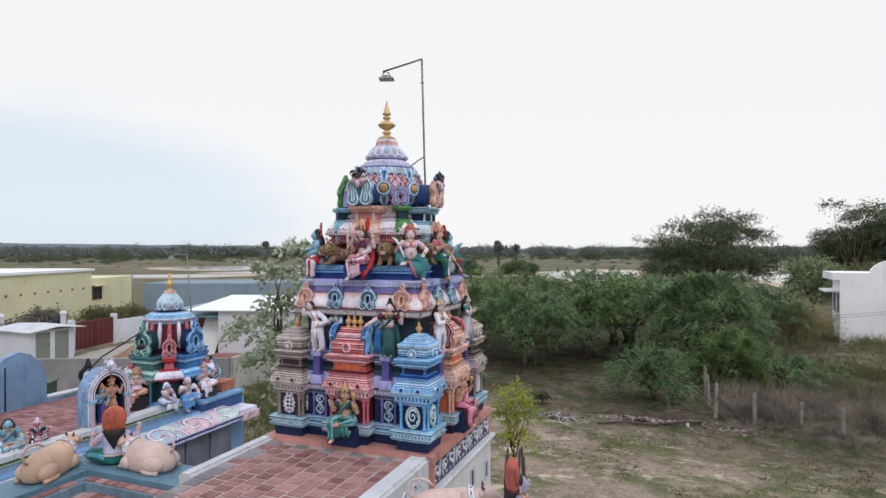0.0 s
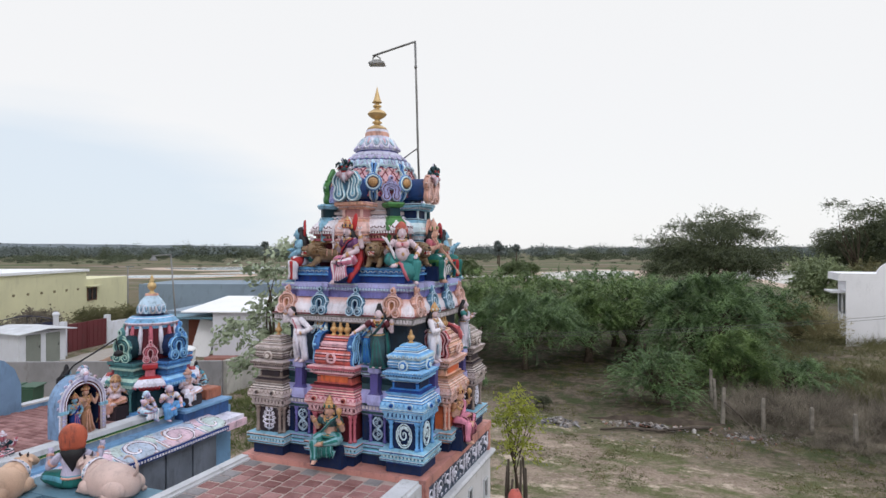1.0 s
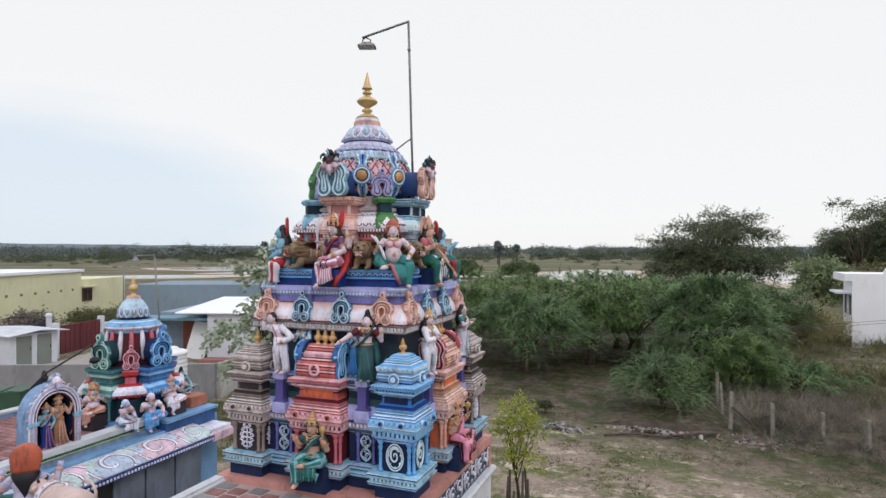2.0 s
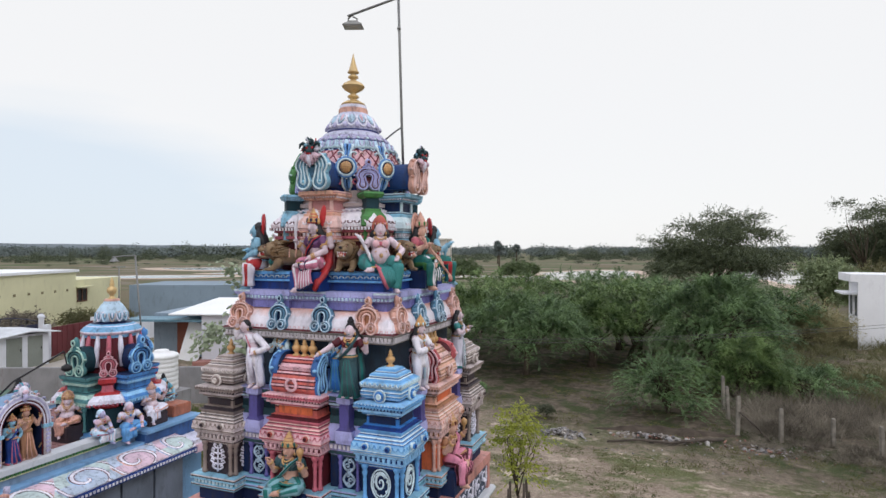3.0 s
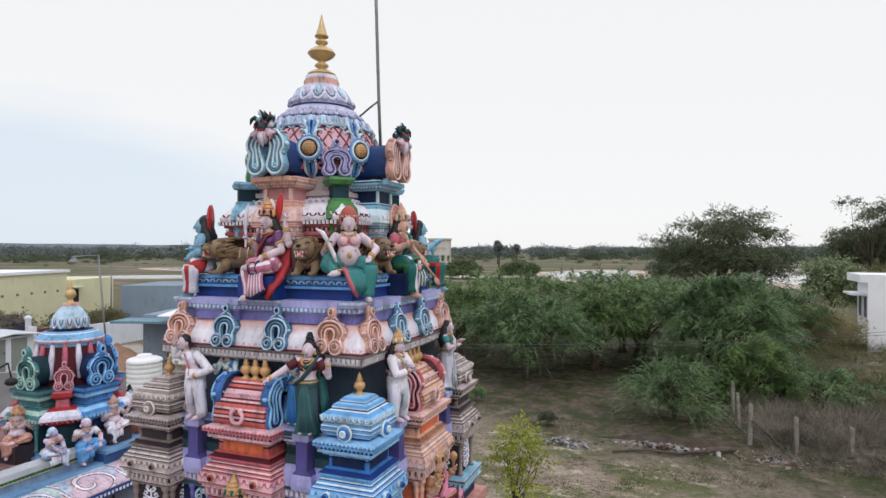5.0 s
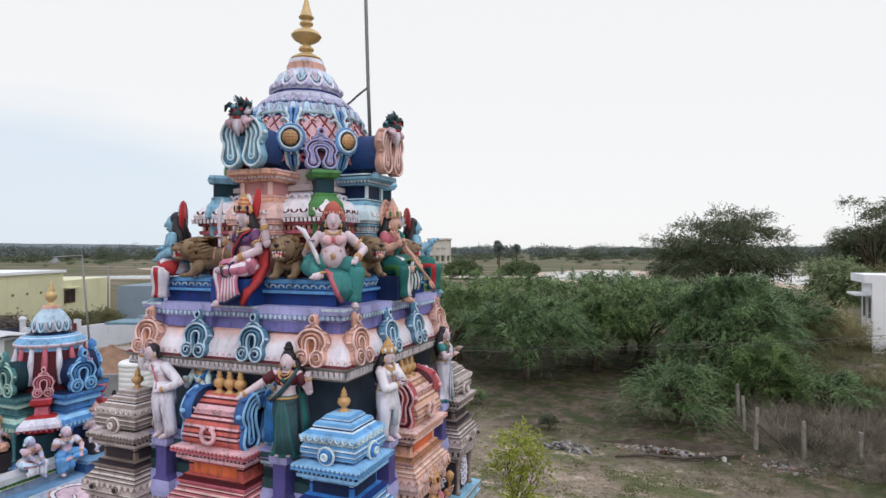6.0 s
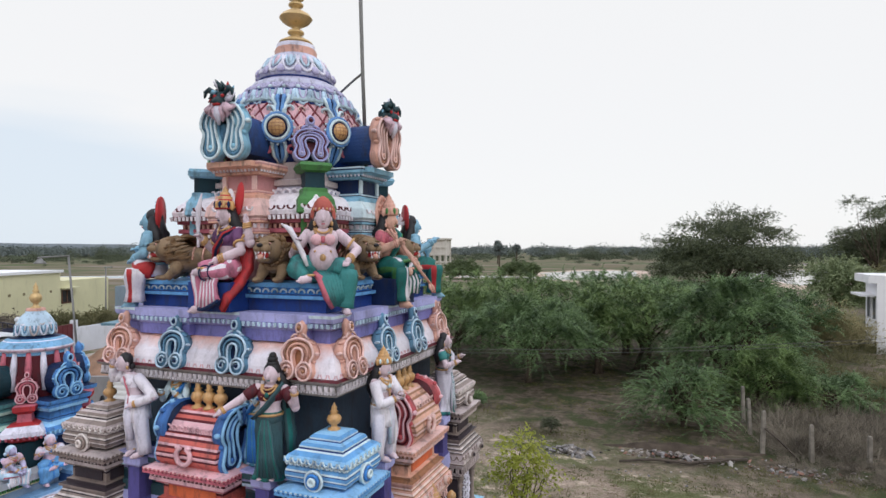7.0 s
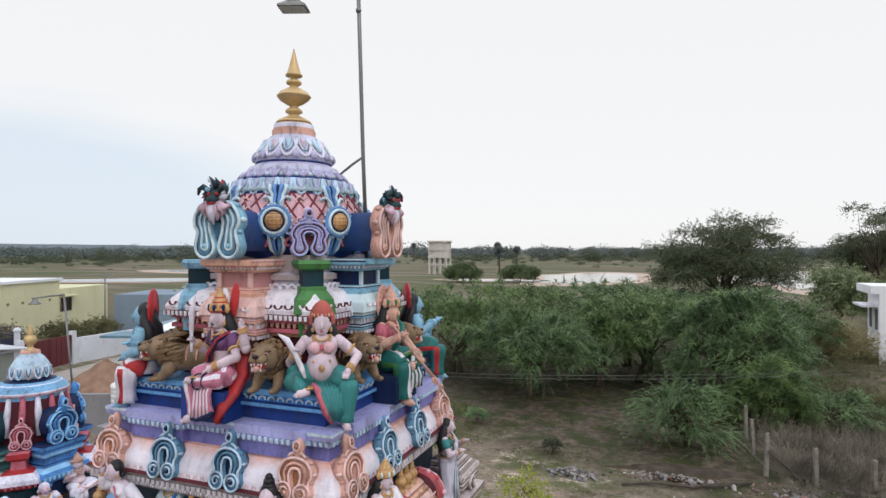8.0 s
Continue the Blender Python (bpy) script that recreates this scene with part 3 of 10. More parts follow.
def lobes_for(seed, n, rx, ry, z, rz, size, flat=0.8):
    """n uneven lobes in a flat ellipse."""
    r = random.Random(seed)
    out = []
    for _ in range(n):
        a, q = r.uniform(0, 6.28), math.sqrt(r.random())
        s = size * r.uniform(0.65, 1.25)
        out.append((rx * q * math.cos(a), ry * q * math.sin(a), z + rz * r.uniform(-1, 1) - 0.5 * rz * q * q, s * 1.15, s * 1.15, s * flat))
    return out


def dome_lobes(seed, n, rx, ry, low, top, size):
    """n uneven lobes that fill a rounded crown."""
    r = random.Random(seed)
    out = []
    for _ in range(n):
        a, q = r.uniform(0, 6.28), math.sqrt(r.random())
        k = size * r.uniform(0.6, 1.2)
        out.append((rx * q * math.cos(a), ry * q * math.sin(a), low + (top - low - k) * max(0.0, 1 - q * q * 0.95) ** 0.38 * r.uniform(0.35, 1.0), k * 1.2, k * 1.2, k * 0.8))
    return out


# thorn trees beyond the field: low, spreading, feathery
THICKET = "thorn trees at the far side of the field"
ROW = [(-8.6, 27.0, 4.0, 3.2, 4.2, THORN, 300), (-3.7, 23.2, 2.9, 2.5, 3.85, THORN_D, 330), (1.0, 28.2, 3.6, 2.9, 4.7, THORN, 320), (5.0, 24.9, 2.9, 2.8, 4.9, THORN_D, 420), (-1.2, 26.4, 2.4, 2.0, 3.6, THORN, 190),
       (-13.2, 30.5, 4.6, 4.0, 4.5, THORN_D, 230), (-5.8, 31.0, 4.6, 3.4, 4.8, THORN, 260), (-0.2, 32.0, 4.6, 3.2, 5.0, THORN_D, 260), (5.0, 30.5, 3.4, 2.8, 4.7, THORN, 220), (-10.0, 35.5, 5.0, 3.0, 4.8, THORN, 210), (-2.0, 38.0, 5.5, 3.0, 4.9, THORN_D, 210), (6.8, 37.0, 3.4, 2.6, 4.5, THORN_D, 180), (8.7, 36.0, 2.5, 2.2, 3.7, THORN_D, 170)]
for i, (x, y, rx, ry, top, mat, nb) in enumerate(ROW):
    top *= 0.90 if y > 28 else 0.94
    front = y < 28
    tree("thorn_tree", x, y, lobes_for(40 + i, 9, rx * 0.8, ry * 0.8, top * 0.72, 0.6, 0.8, 0.5), 1.3, 0.13, mat, "wide feathery green thorn tree with drooping branches", "tree", 70 + i, limbs=8, group=THICKET, stems=2,
         fan=(rx * (1.15 if front else 1.1), ry * 1.1, 0.15 if x == 5.0 else 1.25 if front else 1.4, top, int(nb * (1.0 if front else 0.7)), 11 if front else 9, 0.060 if front else 0.078, 0.36, 0.85, (0.42 if x == 5.0 else 0.34) if front else 0.30, 22 if front else 16))
tree("thorn_bush", 2.75, 17.9, lobes_for(5, 11, 1.2, 0.9, 1.35, 0.6, 0.5), 0.7, 0.06, THORN_D, "grey-green thorn bush with arching branches", "bush", 91, 560, 60, 1.25, 0.052, 0.26, 0.5, 0.2, 16, "", 3, floor=0.12, fan=(1.85, 1.45, 0.25, 2.1, 85, 7, 0.055, 0.36, 1.15, 0.50, 28))
tree("thorn_bush", 5.6, 21.4, lobes_for(6, 7, 1.2, 1.0, 1.5, 0.5, 0.75), 0.7, 0.07, THORN, "green thorn bush by the fence corner", "bush", 92, 1300, 12, 1.0, 0.075, 0.2, 0.6, 0.3, 10, "", 3, floor=0.3, fan=(1.8, 1.4, 0.1, 2.4, 150, 14, 0.06, 0.3, 0.7, 0.55))
tree("thorn_bush", 13.4, 20.8, lobes_for(7, 7, 1.1, 1.2, 1.3, 0.6, 0.8), 0.7, 0.07, THORN, "dark green thorn bush among dry scrub", "bush", 93, 1300, 11, 1.0, 0.07, 0.22, 0.55, 0.3, 10, "", 3, floor=0.2, fan=(1.6, 1.6, 0.5, 2.1, 110, 14, 0.06, 0.3, 0.65))
tree("thorn_bush", 8.0, 22.0, lobes_for(8, 7, 1.6, 0.8, 0.75, 0.25, 0.6), 0.5, 0.06, THORN_D, "low thorn bush among dry scrub", "bush", 94, 900, 10, 0.9, 0.07, 0.2, 0.55, 0.3, 8, "", 3, floor=0.1, fan=(2.1, 1.3, 0.25, 1.2, 110, 12, 0.06, 0.3, 0.6))

# taller trees further back
SHADELEAF = leaf_material("shade_leaf", (0.034, 0.046, 0.024), (0.150, 0.175, 0.092), shared=0.4)
tree("shade_tree", 6.9, 58, dome_lobes(21, 44, 5.5, 4.2, 2.4, 9.9, 1.35) + [(-6.4, 0, 2.1, 1.4, 1.2, 0.8), (-4.6, 0.4, 2.0, 1.7, 1.2, 1.0), (-2.4, -0.6, 2.3, 1.8, 1.2, 1.2), (-0.4, -0.8, 2.6, 1.7, 1.2, 1.2), (1.6, -0.6, 2.8, 1.5, 1.2, 1.1), (3.2, -0.3, 3.8, 1.4, 1.2, 1.0), (-6.3, 0, 6.9, 0.7, 0.7, 0.5), (-4.6, 0.5, 6.6, 1.2, 1.2, 0.9), (-2.9, 0.3, 8.2, 1.3, 1.2, 0.9), (0.2, 0, 9.3, 1.2, 1.2, 0.7), (2.9, 0.2, 9.0, 1.3, 1.2, 0.8), (4.6, 0.3, 7.0, 1.4, 1.3, 1.0), (6.3, 0, 5.0, 1.1, 1.1, 0.9), (4.6, 0, 3.4, 1.0, 1.0, 0.7)], 2.4, 0.28, SHADELEAF, "broad dark green tree with low branches behind the thicket", "tree", 101, 8200, 13, 1.0, 0.088, 0.42, 0.25, 0.25, 20, floor=0.6)
tree("shade_tree", 25.6, 66, dome_lobes(23, 44, 7.2, 4.8, 2.6, 12.6, 1.5), 4.2, 0.3, SHADELEAF, "tall dense tree behind the white house", "tree", 103, 9500, 11, 1.0, 0.10, 0.42, 0.25, 0.25, 9, floor=0.6)
tree("shade_tree", 19.4, 62, dome_lobes(24, 9, 1.9, 1.6, 6.2, 12.0, 0.6), 5.0, 0.11, SHADELEAF, "half-bare tree with thin upper branches", "tree", 104, 420, 8, 0.8, 0.09, 0.4, 0.25, 0.3, 12)
tree("leafy_tree", 14.3, 49.5, lobes_for(27, 13, 1.9, 1.6, 4.0, 1.7, 0.95), 1.8, 0.12, leaf_material("bright_leaf", (0.075, 0.110, 0.042), (0.33, 0.39, 0.20)), "light green leafy tree beside the white house", "tree", 105, 1700, 9, 0.8, 0.10, 0.5, 0.35, 0.2, 10)
tree("leafy_tree", 19.5, 53.0, lobes_for(26, 8, 3.6, 1.8, 3.3, 0.8, 1.3), 1.6, 0.14, OLIVEB, "yellowish green tree behind the white house", "tree", 106, 1500, 9, 0.8, 0.12, 0.5, 0.3, 0.3, 10)
TANSCRUB = leaf_material("tan_scrub", (0.20, 0.175, 0.085), (0.42, 0.37, 0.20), 0.9, 0.15)
tree("dry_shrub", 10.3, 36.6, [(-1.5, 0, 0.9, 1.0, 0.9, 0.9), (-0.5, 0.2, 1.5, 1.2, 0.9, 1.1), (0.7, 0, 1.35, 1.2, 0.9, 1.2), (1.7, 0.1, 1.0, 1.1, 0.9, 1.0), (0.2, -0.6, 0.8, 1.6, 0.8, 0.7)], 0.6, 0.05, TANSCRUB, "wide olive-brown dry shrub before the white house", "shrub", 115, 2400, 9, 0.6, 0.085, 0.2, -0.35, 0.35, 10, "", 3, floor=0.05)
POND_LEAF = leaf_material("pond_bush_leaf", (0.045, 0.070, 0.028), (0.155, 0.205, 0.085), shared=0.4)
for i, (x, y, s) in enumerate([(-37.5, 110, 1.3), (-26.6, 114, 1.35)]):
    tree("round_tree", x, y, dome_lobes(50 + i, 16, 2.2 * s, 2.0 * s, 0.5, 3.6 * s, 0.9 * s) + [(1.9 * s, 0, 0.8, 0.9, 0.9, 0.7), (-1.9 * s, 0, 0.8, 0.9, 0.9, 0.7)], 1.0, 0.16, POND_LEAF, "rounded green tree by the ponds, leafy to the ground", "tree", 120 + i, 2600, 10, 0.7, 0.13, 0.45, 0.3, 0.3, 8, "trees by the ponds", floor=0.05)

# broad-leaved tree beside the hall, partly behind the tower
tree("leafy_tree", -8.3, 8.6, [(-0.8, 0, 3.4, 0.8, 0.7, 0.75), (0.2, 0.3, 4.2, 0.8, 0.7, 0.7), (0.3, 0, 5.3, 0.7, 0.6, 0.6), (1.0, 0.2, 6.0, 0.75, 0.6, 0.5), (1.5, 0.5, 5.0, 0.9, 0.7, 0.7), (-0.2, 0, 2.5, 0.8, 0.7, 0.6), (0.5, 0.1, 1.9, 0.8, 0.7, 0.5), (0.7, -0.2, 3.0, 0.9, 0.7, 0.6), (1.2, 0.2, 3.6, 0.8, 0.7, 0.7), (-0.5, 0.2, 5.6, 0.35, 0.3, 0.3)],
     3.2, 0.11, NEEM, "open broad-leaved tree with glossy leaves beside the hall", "tree", 110, 560, 8, 0.5, 0.08, 0.72, 0.45, 0.2, 11)

# sapling in a guard of dark stakes
tree("sapling", 0.25, 5.9, [(0, 0, 2.6, 0.28, 0.26, 0.34), (0.26, 0.1, 2.25, 0.26, 0.22, 0.28), (-0.26, 0, 2.3, 0.26, 0.22, 0.30), (0.03, -0.1, 1.9, 0.26, 0.22, 0.28), (-0.1, 0.1, 2.85, 0.18, 0.16, 0.22), (0.12, 0, 2.9, 0.14, 0.12, 0.18)],
     1.7, 0.025, LIME, "young yellow-green sapling in a stake guard", "tree", 111, 270, 9, 0.30, 0.036, 0.45, 0.3, 0.25, 14)


def far_clumps(name, spots, mat, label, category, seed, per=120, leaf=0.16):
    """Distant low woods as one mass of leaf clumps."""
    rng = np.random.default_rng(seed)
    cs, al, ac = [], [], []
    for x, y, r, h in spots:
        n = per
        d = unit(rng.normal(size=(n, 3)))
        lump = 1 + 0.35 * np.sin(3 * np.arctan2(d[:, 1:2], d[:, 0:1]) + x) * np.cos(4 * d[:, 2:3] + y)
        p = np.array([x, y, h * 0.5]) + d * np.array([r, r, h * 0.5]) * (0.35 + 0.60 * rng.random((n, 1))) * lump
        p[:, 2] = np.maximum(0.2, p[:, 2])
        k = r * leaf * (0.6 + rng.random((n, 1)))
        q = unit(rng.normal(size=(n, 3)))
        cs.append(p)
        al.append(q * k)
        ac.append(unit(np.cross(q, rng.normal(size=(n, 3)))) * k * 0.8)
    me = leaf_mesh(name, mat, np.concatenate(cs), np.concatenate(al), np.concatenate(ac))
    tagged(new(name, me), label, category, kind="stuff")


rw = random.Random(8)
belt = []
for _ in range(640):
    a, d = radians(rw.uniform(62, 168)), rw.uniform(420, 900)
    belt.append((d * math.cos(a), d * math.sin(a), rw.uniform(6, 15), rw.uniform(6.0, 10.0) * (1 + 0.5 * (rw.random() < 0.06))))
far_clumps("far_woods", belt, HAZELEAF, "long dark belt of distant trees along the horizon, tinted for haze", "woods", 5, 300, 0.055)
scrub = []
for _ in range(520):
    a, d = radians(rw.uniform(62, 165)), 160 + 340 * math.sqrt(rw.random())
    x, y = d * math.cos(a), d * math.sin(a)
    s = rw.uniform(0.4, 1.0) * (0.5 + d / 260)
    scrub.append((x, y, s * rw.uniform(1.0, 2.2), s * rw.uniform(0.8, 1.5)))
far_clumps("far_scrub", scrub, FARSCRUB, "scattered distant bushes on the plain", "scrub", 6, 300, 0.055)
thick = []
for _ in range(150):  # denser bushes where the plain meets the woods
    a, d = radians(rw.uniform(74, 152)), rw.uniform(300, 470)
    thick.append((d * math.cos(a), d * math.sin(a), rw.uniform(2.5, 6.5), rw.uniform(1.4, 3.6)))
far_clumps("far_bushes", thick, FARSCRUB, "band of low bushes in front of the distant woods", "bushes", 9, 480, 0.045)
single = []
for bearing, d, r, h in ((45.7, 450, 7.0, 10.5), (44.9, 455, 6.0, 12.4), (51.1, 370, 5.0, 9.4), (43.4, 450, 7.0, 9.6), (42.7, 440, 5.0, 8.0), (41.2, 440, 8.0, 9.6), (40.4, 450, 6.0, 9.0), (39.4, 430, 5.0, 7.6), (38.0, 450, 4.0, 12.2), (37.4, 455, 4.0, 10.5), (36.0, 450, 5.0, 12.6), (35.1, 455, 5.0, 12.0), (47.9, 400, 4.6, 8.0), (49.9, 380, 3.6, 6.6),
                        (53.4, 330, 3.2, 7.0), (55.9, 330, 4.0, 5.6), (33.0, 400, 4.0, 8.4), (14.6, 400, 3.4, 9.6), (11.8, 430, 5.0, 7.6), (10.0, 420, 4.0, 7.2), (7.6, 320, 5.0, 8.6), (6.9, 326, 3.6, 7.0), (5.2, 430, 5.0, 9.0), (3.4, 430, 4.5, 8.0), (1.8, 420, 6.5, 10.2), (0.8, 410, 5.5, 9.0), (-1.5, 430, 6.0, 8.4), (-9.0, 420, 7.0, 9.0), (-11.5, 430, 6.0, 9.6)):  # single trees that stand out
    x, y = 3.0 - d * math.sin(radians(bearing)), -5.0 + d * math.cos(radians(bearing))
    single += [(x, y, r * 0.8, h), (x + r * 0.8, y + 2, r * 0.6, h * 0.72), (x - r * 0.7, y, r * 0.55, h * 0.66), (x + r * 0.2, y - 2, r * 0.7, h * 0.5)]
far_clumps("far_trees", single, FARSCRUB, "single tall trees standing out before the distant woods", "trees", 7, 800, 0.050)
bm = bmesh.new()  # low hill on the skyline
prev = None
for i in range(60):
    a = radians(118 + 62 * i / 59)
    h = 19 * max(0.0, math.sin(math.pi * min(1, (i + 4) / 63))) * (0.8 + 0.35 * noise.noise(Vector((i * 0.23, 1.0, 0)))) + 3
    v = [bm.verts.new((r * math.cos(a), r * math.sin(a), z)) for r, z in ((1250, -1), (1400, h * 0.8), (1500, h), (1700, -1))]
    if prev:
        for p, q in zip(zip(prev, prev[1:]), zip(v, v[1:])):
            bm.faces.new((p[0], q[0], q[1], p[1]))
    prev = v
# the hill's woods are coloured blue-grey to stand for haze
solo("far_hill", bm, surface("hazy_wooded_hill", (0.11, 0.135, 0.155), rough=1.0, vary=0.3, grain=0.05, blotch=0.01, stain=0.3, streak=False, bump=0), "low wooded hill on the skyline, coloured blue-grey for haze", "hill", kind="structure", smooth=True)


def palm(x, y, h):
    ob = thing("palm_tree", (x, y, 0), "tall fan palm on the far plain", "palm tree", "fan palms on the plain")
    bm = bmesh.new()
    tube(bm, [(0, 0, 0), (0.1, 0, h * 0.5), (0, 0, h)], [0.28, 0.2, 0.2], 0, 8)
    part("trunk", bm, [BARK], ob, "", None, True)
    rng = np.random.default_rng(int(h * 10))
    d = unit(rng.normal(size=(90, 3)))
    c = np.array([0, 0, h]) + d * 1.1
    part("crown", leaf_mesh("crown", HAZELEAF, c, d * 0.9, unit(np.cross(d, rng.normal(size=d.shape))) * 0.4), None, ob)


for x, y, h in ((-130, 292, 8.6), (-64, 228, 8.0), (-43.2, 157, 6.0), (-53.9, 219, 6.4), (-175, 221, 8.5)):
    palm(x, y, h)


# ---- dry grass, scrub and litter ----
def tufts(name, spots, mat, label, category, seed, h=0.25, per=14, lean_out=0.5, wide=0.02):
    rng = np.random.default_rng(seed)
    sp = np.array(spots)
    n = len(sp) * per
    base = np.repeat(sp, per, 0)
    p = np.empty((n, 3))
    spread = base[:, 2:3]
    p[:, :2] = base[:, :2] + rng.normal(size=(n, 2)) * spread * 0.5
    hh = h * (0.4 + rng.random((n, 1))) * np.clip(base[:, 2:3] / 0.3, 0.6, 2.2)
    d = unit(np.concatenate([rng.normal(size=(n, 2)) * lean_out, np.ones((n, 1))], 1))
    p[:, 2] = [land(a, b) for a, b in p[:, :2]]
    c = p + d * hh * 0.5
    s = unit(np.cross(d, rng.normal(size=(n, 3))))
    tagged(new(name, leaf_mesh(name, mat, c, d * hh * 0.5, s * wide)), label, category, kind="stuff")


rg = random.Random(12)
spots = []
while len(spots) < 5200:
    x, y = rg.uniform(-6, 22), rg.uniform(6, 34)
    if noise.noise(Vector((x * 0.35, y * 0.6, 2.0))) > 0.05:
        spots.append((x, y, rg.uniform(0.1, 0.3)))
GRASS = leaf_material("thin_grass", (0.045, 0.06, 0.018), (0.20, 0.18, 0.08), 0.9, 0.2)
tufts("field_grass", spots, GRASS, "thin low grass on the dry field", "grass", 31, 0.085, 16, 0.9, 0.010)
spots = []
while len(spots) < 420:
    x, y = rg.uniform(5.3, 15.0), 16.2 + 4.8 * rg.random() ** 1.3
    if noise.noise(Vector((x * 0.55, y * 0.8, 7.0))) > -0.12:
        spots.append((x, y, rg.choice((0.2, 0.35, 0.5, 0.7))))
tufts("dry_brush", spots, DRYLEAF, "tangled dry grey-brown brush behind the fence", "brush", 32, 0.42, 70, 0.95, 0.007)
spots = [(rg.uniform(7.5, 17.0), rg.uniform(13.6, 16.6), rg.choice((0.15, 0.25, 0.4))) for i in range(120)] + [(rg.uniform(5.3, 9.5), rg.uniform(14.3, 16.0), rg.choice((0.12, 0.2, 0.3))) for i in range(90)]
tufts("low_brush", spots, DRYLEAF, "sparse low dry brush in front of the fence", "brush", 35, 0.30, 50, 0.95, 0.006)
spots = []
while len(spots) < 900:
    x, y = rg.uniform(7, 22), 20.5 + 24 * rg.random() ** 1.2
    if noise.noise(Vector((x * 0.28, y * 0.3, 3.0))) > 0.0 and not (9.5 < x < 14.5 and 27.5 < y < 35.5 and rg.random() < 0.75):
        spots.append((x, y, rg.uniform(0.3, 0.9)))
tufts("olive_scrub", spots, OLIVEB, "olive-brown scrub beyond the fence", "scrub", 33, 0.40, 40, 0.9, 0.014)
spots = [(rg.uniform(-14, -5), rg.uniform(8, 20), rg.uniform(0.3, 0.9)) for i in range(480)]
tufts("yard_weeds", spots, leaf_material("weed_leaf", (0.06, 0.085, 0.025), (0.20, 0.215, 0.085), 0.8, 0.2), "green weeds along the compound wall", "weeds", 34, 0.13, 44, 0.9, 0.02)
tree("shrub", -1.25, 15.9, [(0, 0, 0.28, 0.26, 0.26, 0.24)], 0.2, 0.02, DARKLEAF, "small dark shrub on the bare ground", "shrub", 112, 130, 8, 0.16, 0.035, 0.5, 0.2, 0.2, 5, floor=0.03)
tree("shrub", -4.6, 18.2, [(0, 0, 0.35, 0.4, 0.3, 0.28)], 0.2, 0.02, THORN_D, "small green shrub at the foot of the trees", "shrub", 113, 130, 8, 0.2, 0.04, 0.5, 0.2, 0.2, 5, floor=0.03)

STONEG = surface("rubble_grey", (0.15, 0.14, 0.145), rough=0.95, vary=0.6, second=(0.30, 0.285, 0.29), grain=20, blotch=3, stain=0.3, streak=False, by_piece=0.8)
LITTER = surface("litter_mixed", (0.17, 0.145, 0.125), rough=0.8, vary=0.8, grain=20, blotch=6, stain=0.3, streak=False, by_piece=1.3, second=(0.24, 0.21, 0.19))

PALEBIT = surface("pale_litter", (0.30, 0.28, 0.265), rough=0.8, vary=0.4, grain=20, blotch=6, stain=0.4, streak=False, by_piece=0.9)
BRICKBIT = surface("broken_brick", (0.20, 0.105, 0.08), rough=0.9, vary=0.5, grain=20, blotch=6, stain=0.4, streak=False, by_piece=0.9)


def stones(name, cx, cy, rx, ry, n, size, mat, label, seed, hump=0.15):
    r = random.Random(seed)
    ob = thing(name, (0, 0, 0), label, "rubble")
    shapes = []
    for k in range(10):
        bm = bmesh.new()
        ball(bm, (0, 0, 0), (1, 0.75, 0.55), 0, 6, 4)
        for v in bm.verts:
            v.co *= r.uniform(0.7, 1.3)
        shapes.append(mesh_of(bm, "stone", mat[k % len(mat)] if isinstance(mat, list) else mat))
    for _ in range(n):
        a, q = r.uniform(0, 6.28), abs(r.gauss(0, 0.55))
        x, y = cx + rx * q * math.cos(a), cy + ry * q * math.sin(a)
        s = size * (0.3 + 1.7 * r.random() ** 2.5)
        part("stone", r.choice(shapes), None, ob, "", pose(x, y, land(x, y) + hump * max(0.0, 1 - q) * r.random() + s * 0.12, r.uniform(-40, 40), r.uniform(-40, 40), r.uniform(0, 360)) @ Matrix.Diagonal((s * r.uniform(0.8, 1.5), s, s * r.uniform(0.5, 1.0), 1)))
    return ob


stones("rubble_heap", -0.35, 14.25, 0.85, 0.42, 300, 0.055, [STONEG, STONEG, PALEBIT, LITTER, STONEG], "heap of grey rubble and litter on the field", 1, 0.22)
stones("rubble_row", 2.6, 14.9, 1.9, 0.42, 300, 0.050, [LITTER, PALEBIT, STONEG, BRICKBIT, LITTER], "row of broken bricks, litter and soil", 2, 0.12)
stones("stray_stones", 1.6, 13.2, 5.5, 1.6, 130, 0.024, [PALEBIT, STONEG, LITTER], "stray pale stones and scraps on the bare field", 4, 0.0)
stones("rubble_row", 5.7, 14.8, 1.7, 0.75, 220, 0.042, [LITTER, PALEBIT, STONEG, LITTER, BRICKBIT], "scattered litter and stones below the fence", 3, 0.06)

bm = bmesh.new()  # low bank behind the rubble: dark soil plus the bush's shade, as one dark colour
n = 34
rows = []
for j in range(5):
    rows.append([])
    for i in range(n):
        x = 0.5 + 4.6 * i / (n - 1)
        w = (0.32 + 0.16 * noise.noise(Vector((x * 1.3, 3, 0)))) * min(1, 0.15 + 3 * i / n, 0.15 + 3 * (n - 1 - i) / n)
        y = 15.35 + 0.12 * (x - 0.5) + w * (j - 2) / 2 + 0.1 * noise.noise(Vector((x, 9, 0)))
        z = land(x, y) + (0.17 * (1 - ((j - 2) / 2) ** 2) * (0.8 + 0.6 * noise.noise(Vector((x * 2.5, j * 0.4, 1)))) * w / 0.32 if j not in (0, 4) else -0.03)
        rows[-1].append(bm.verts.new((x, y, z)))
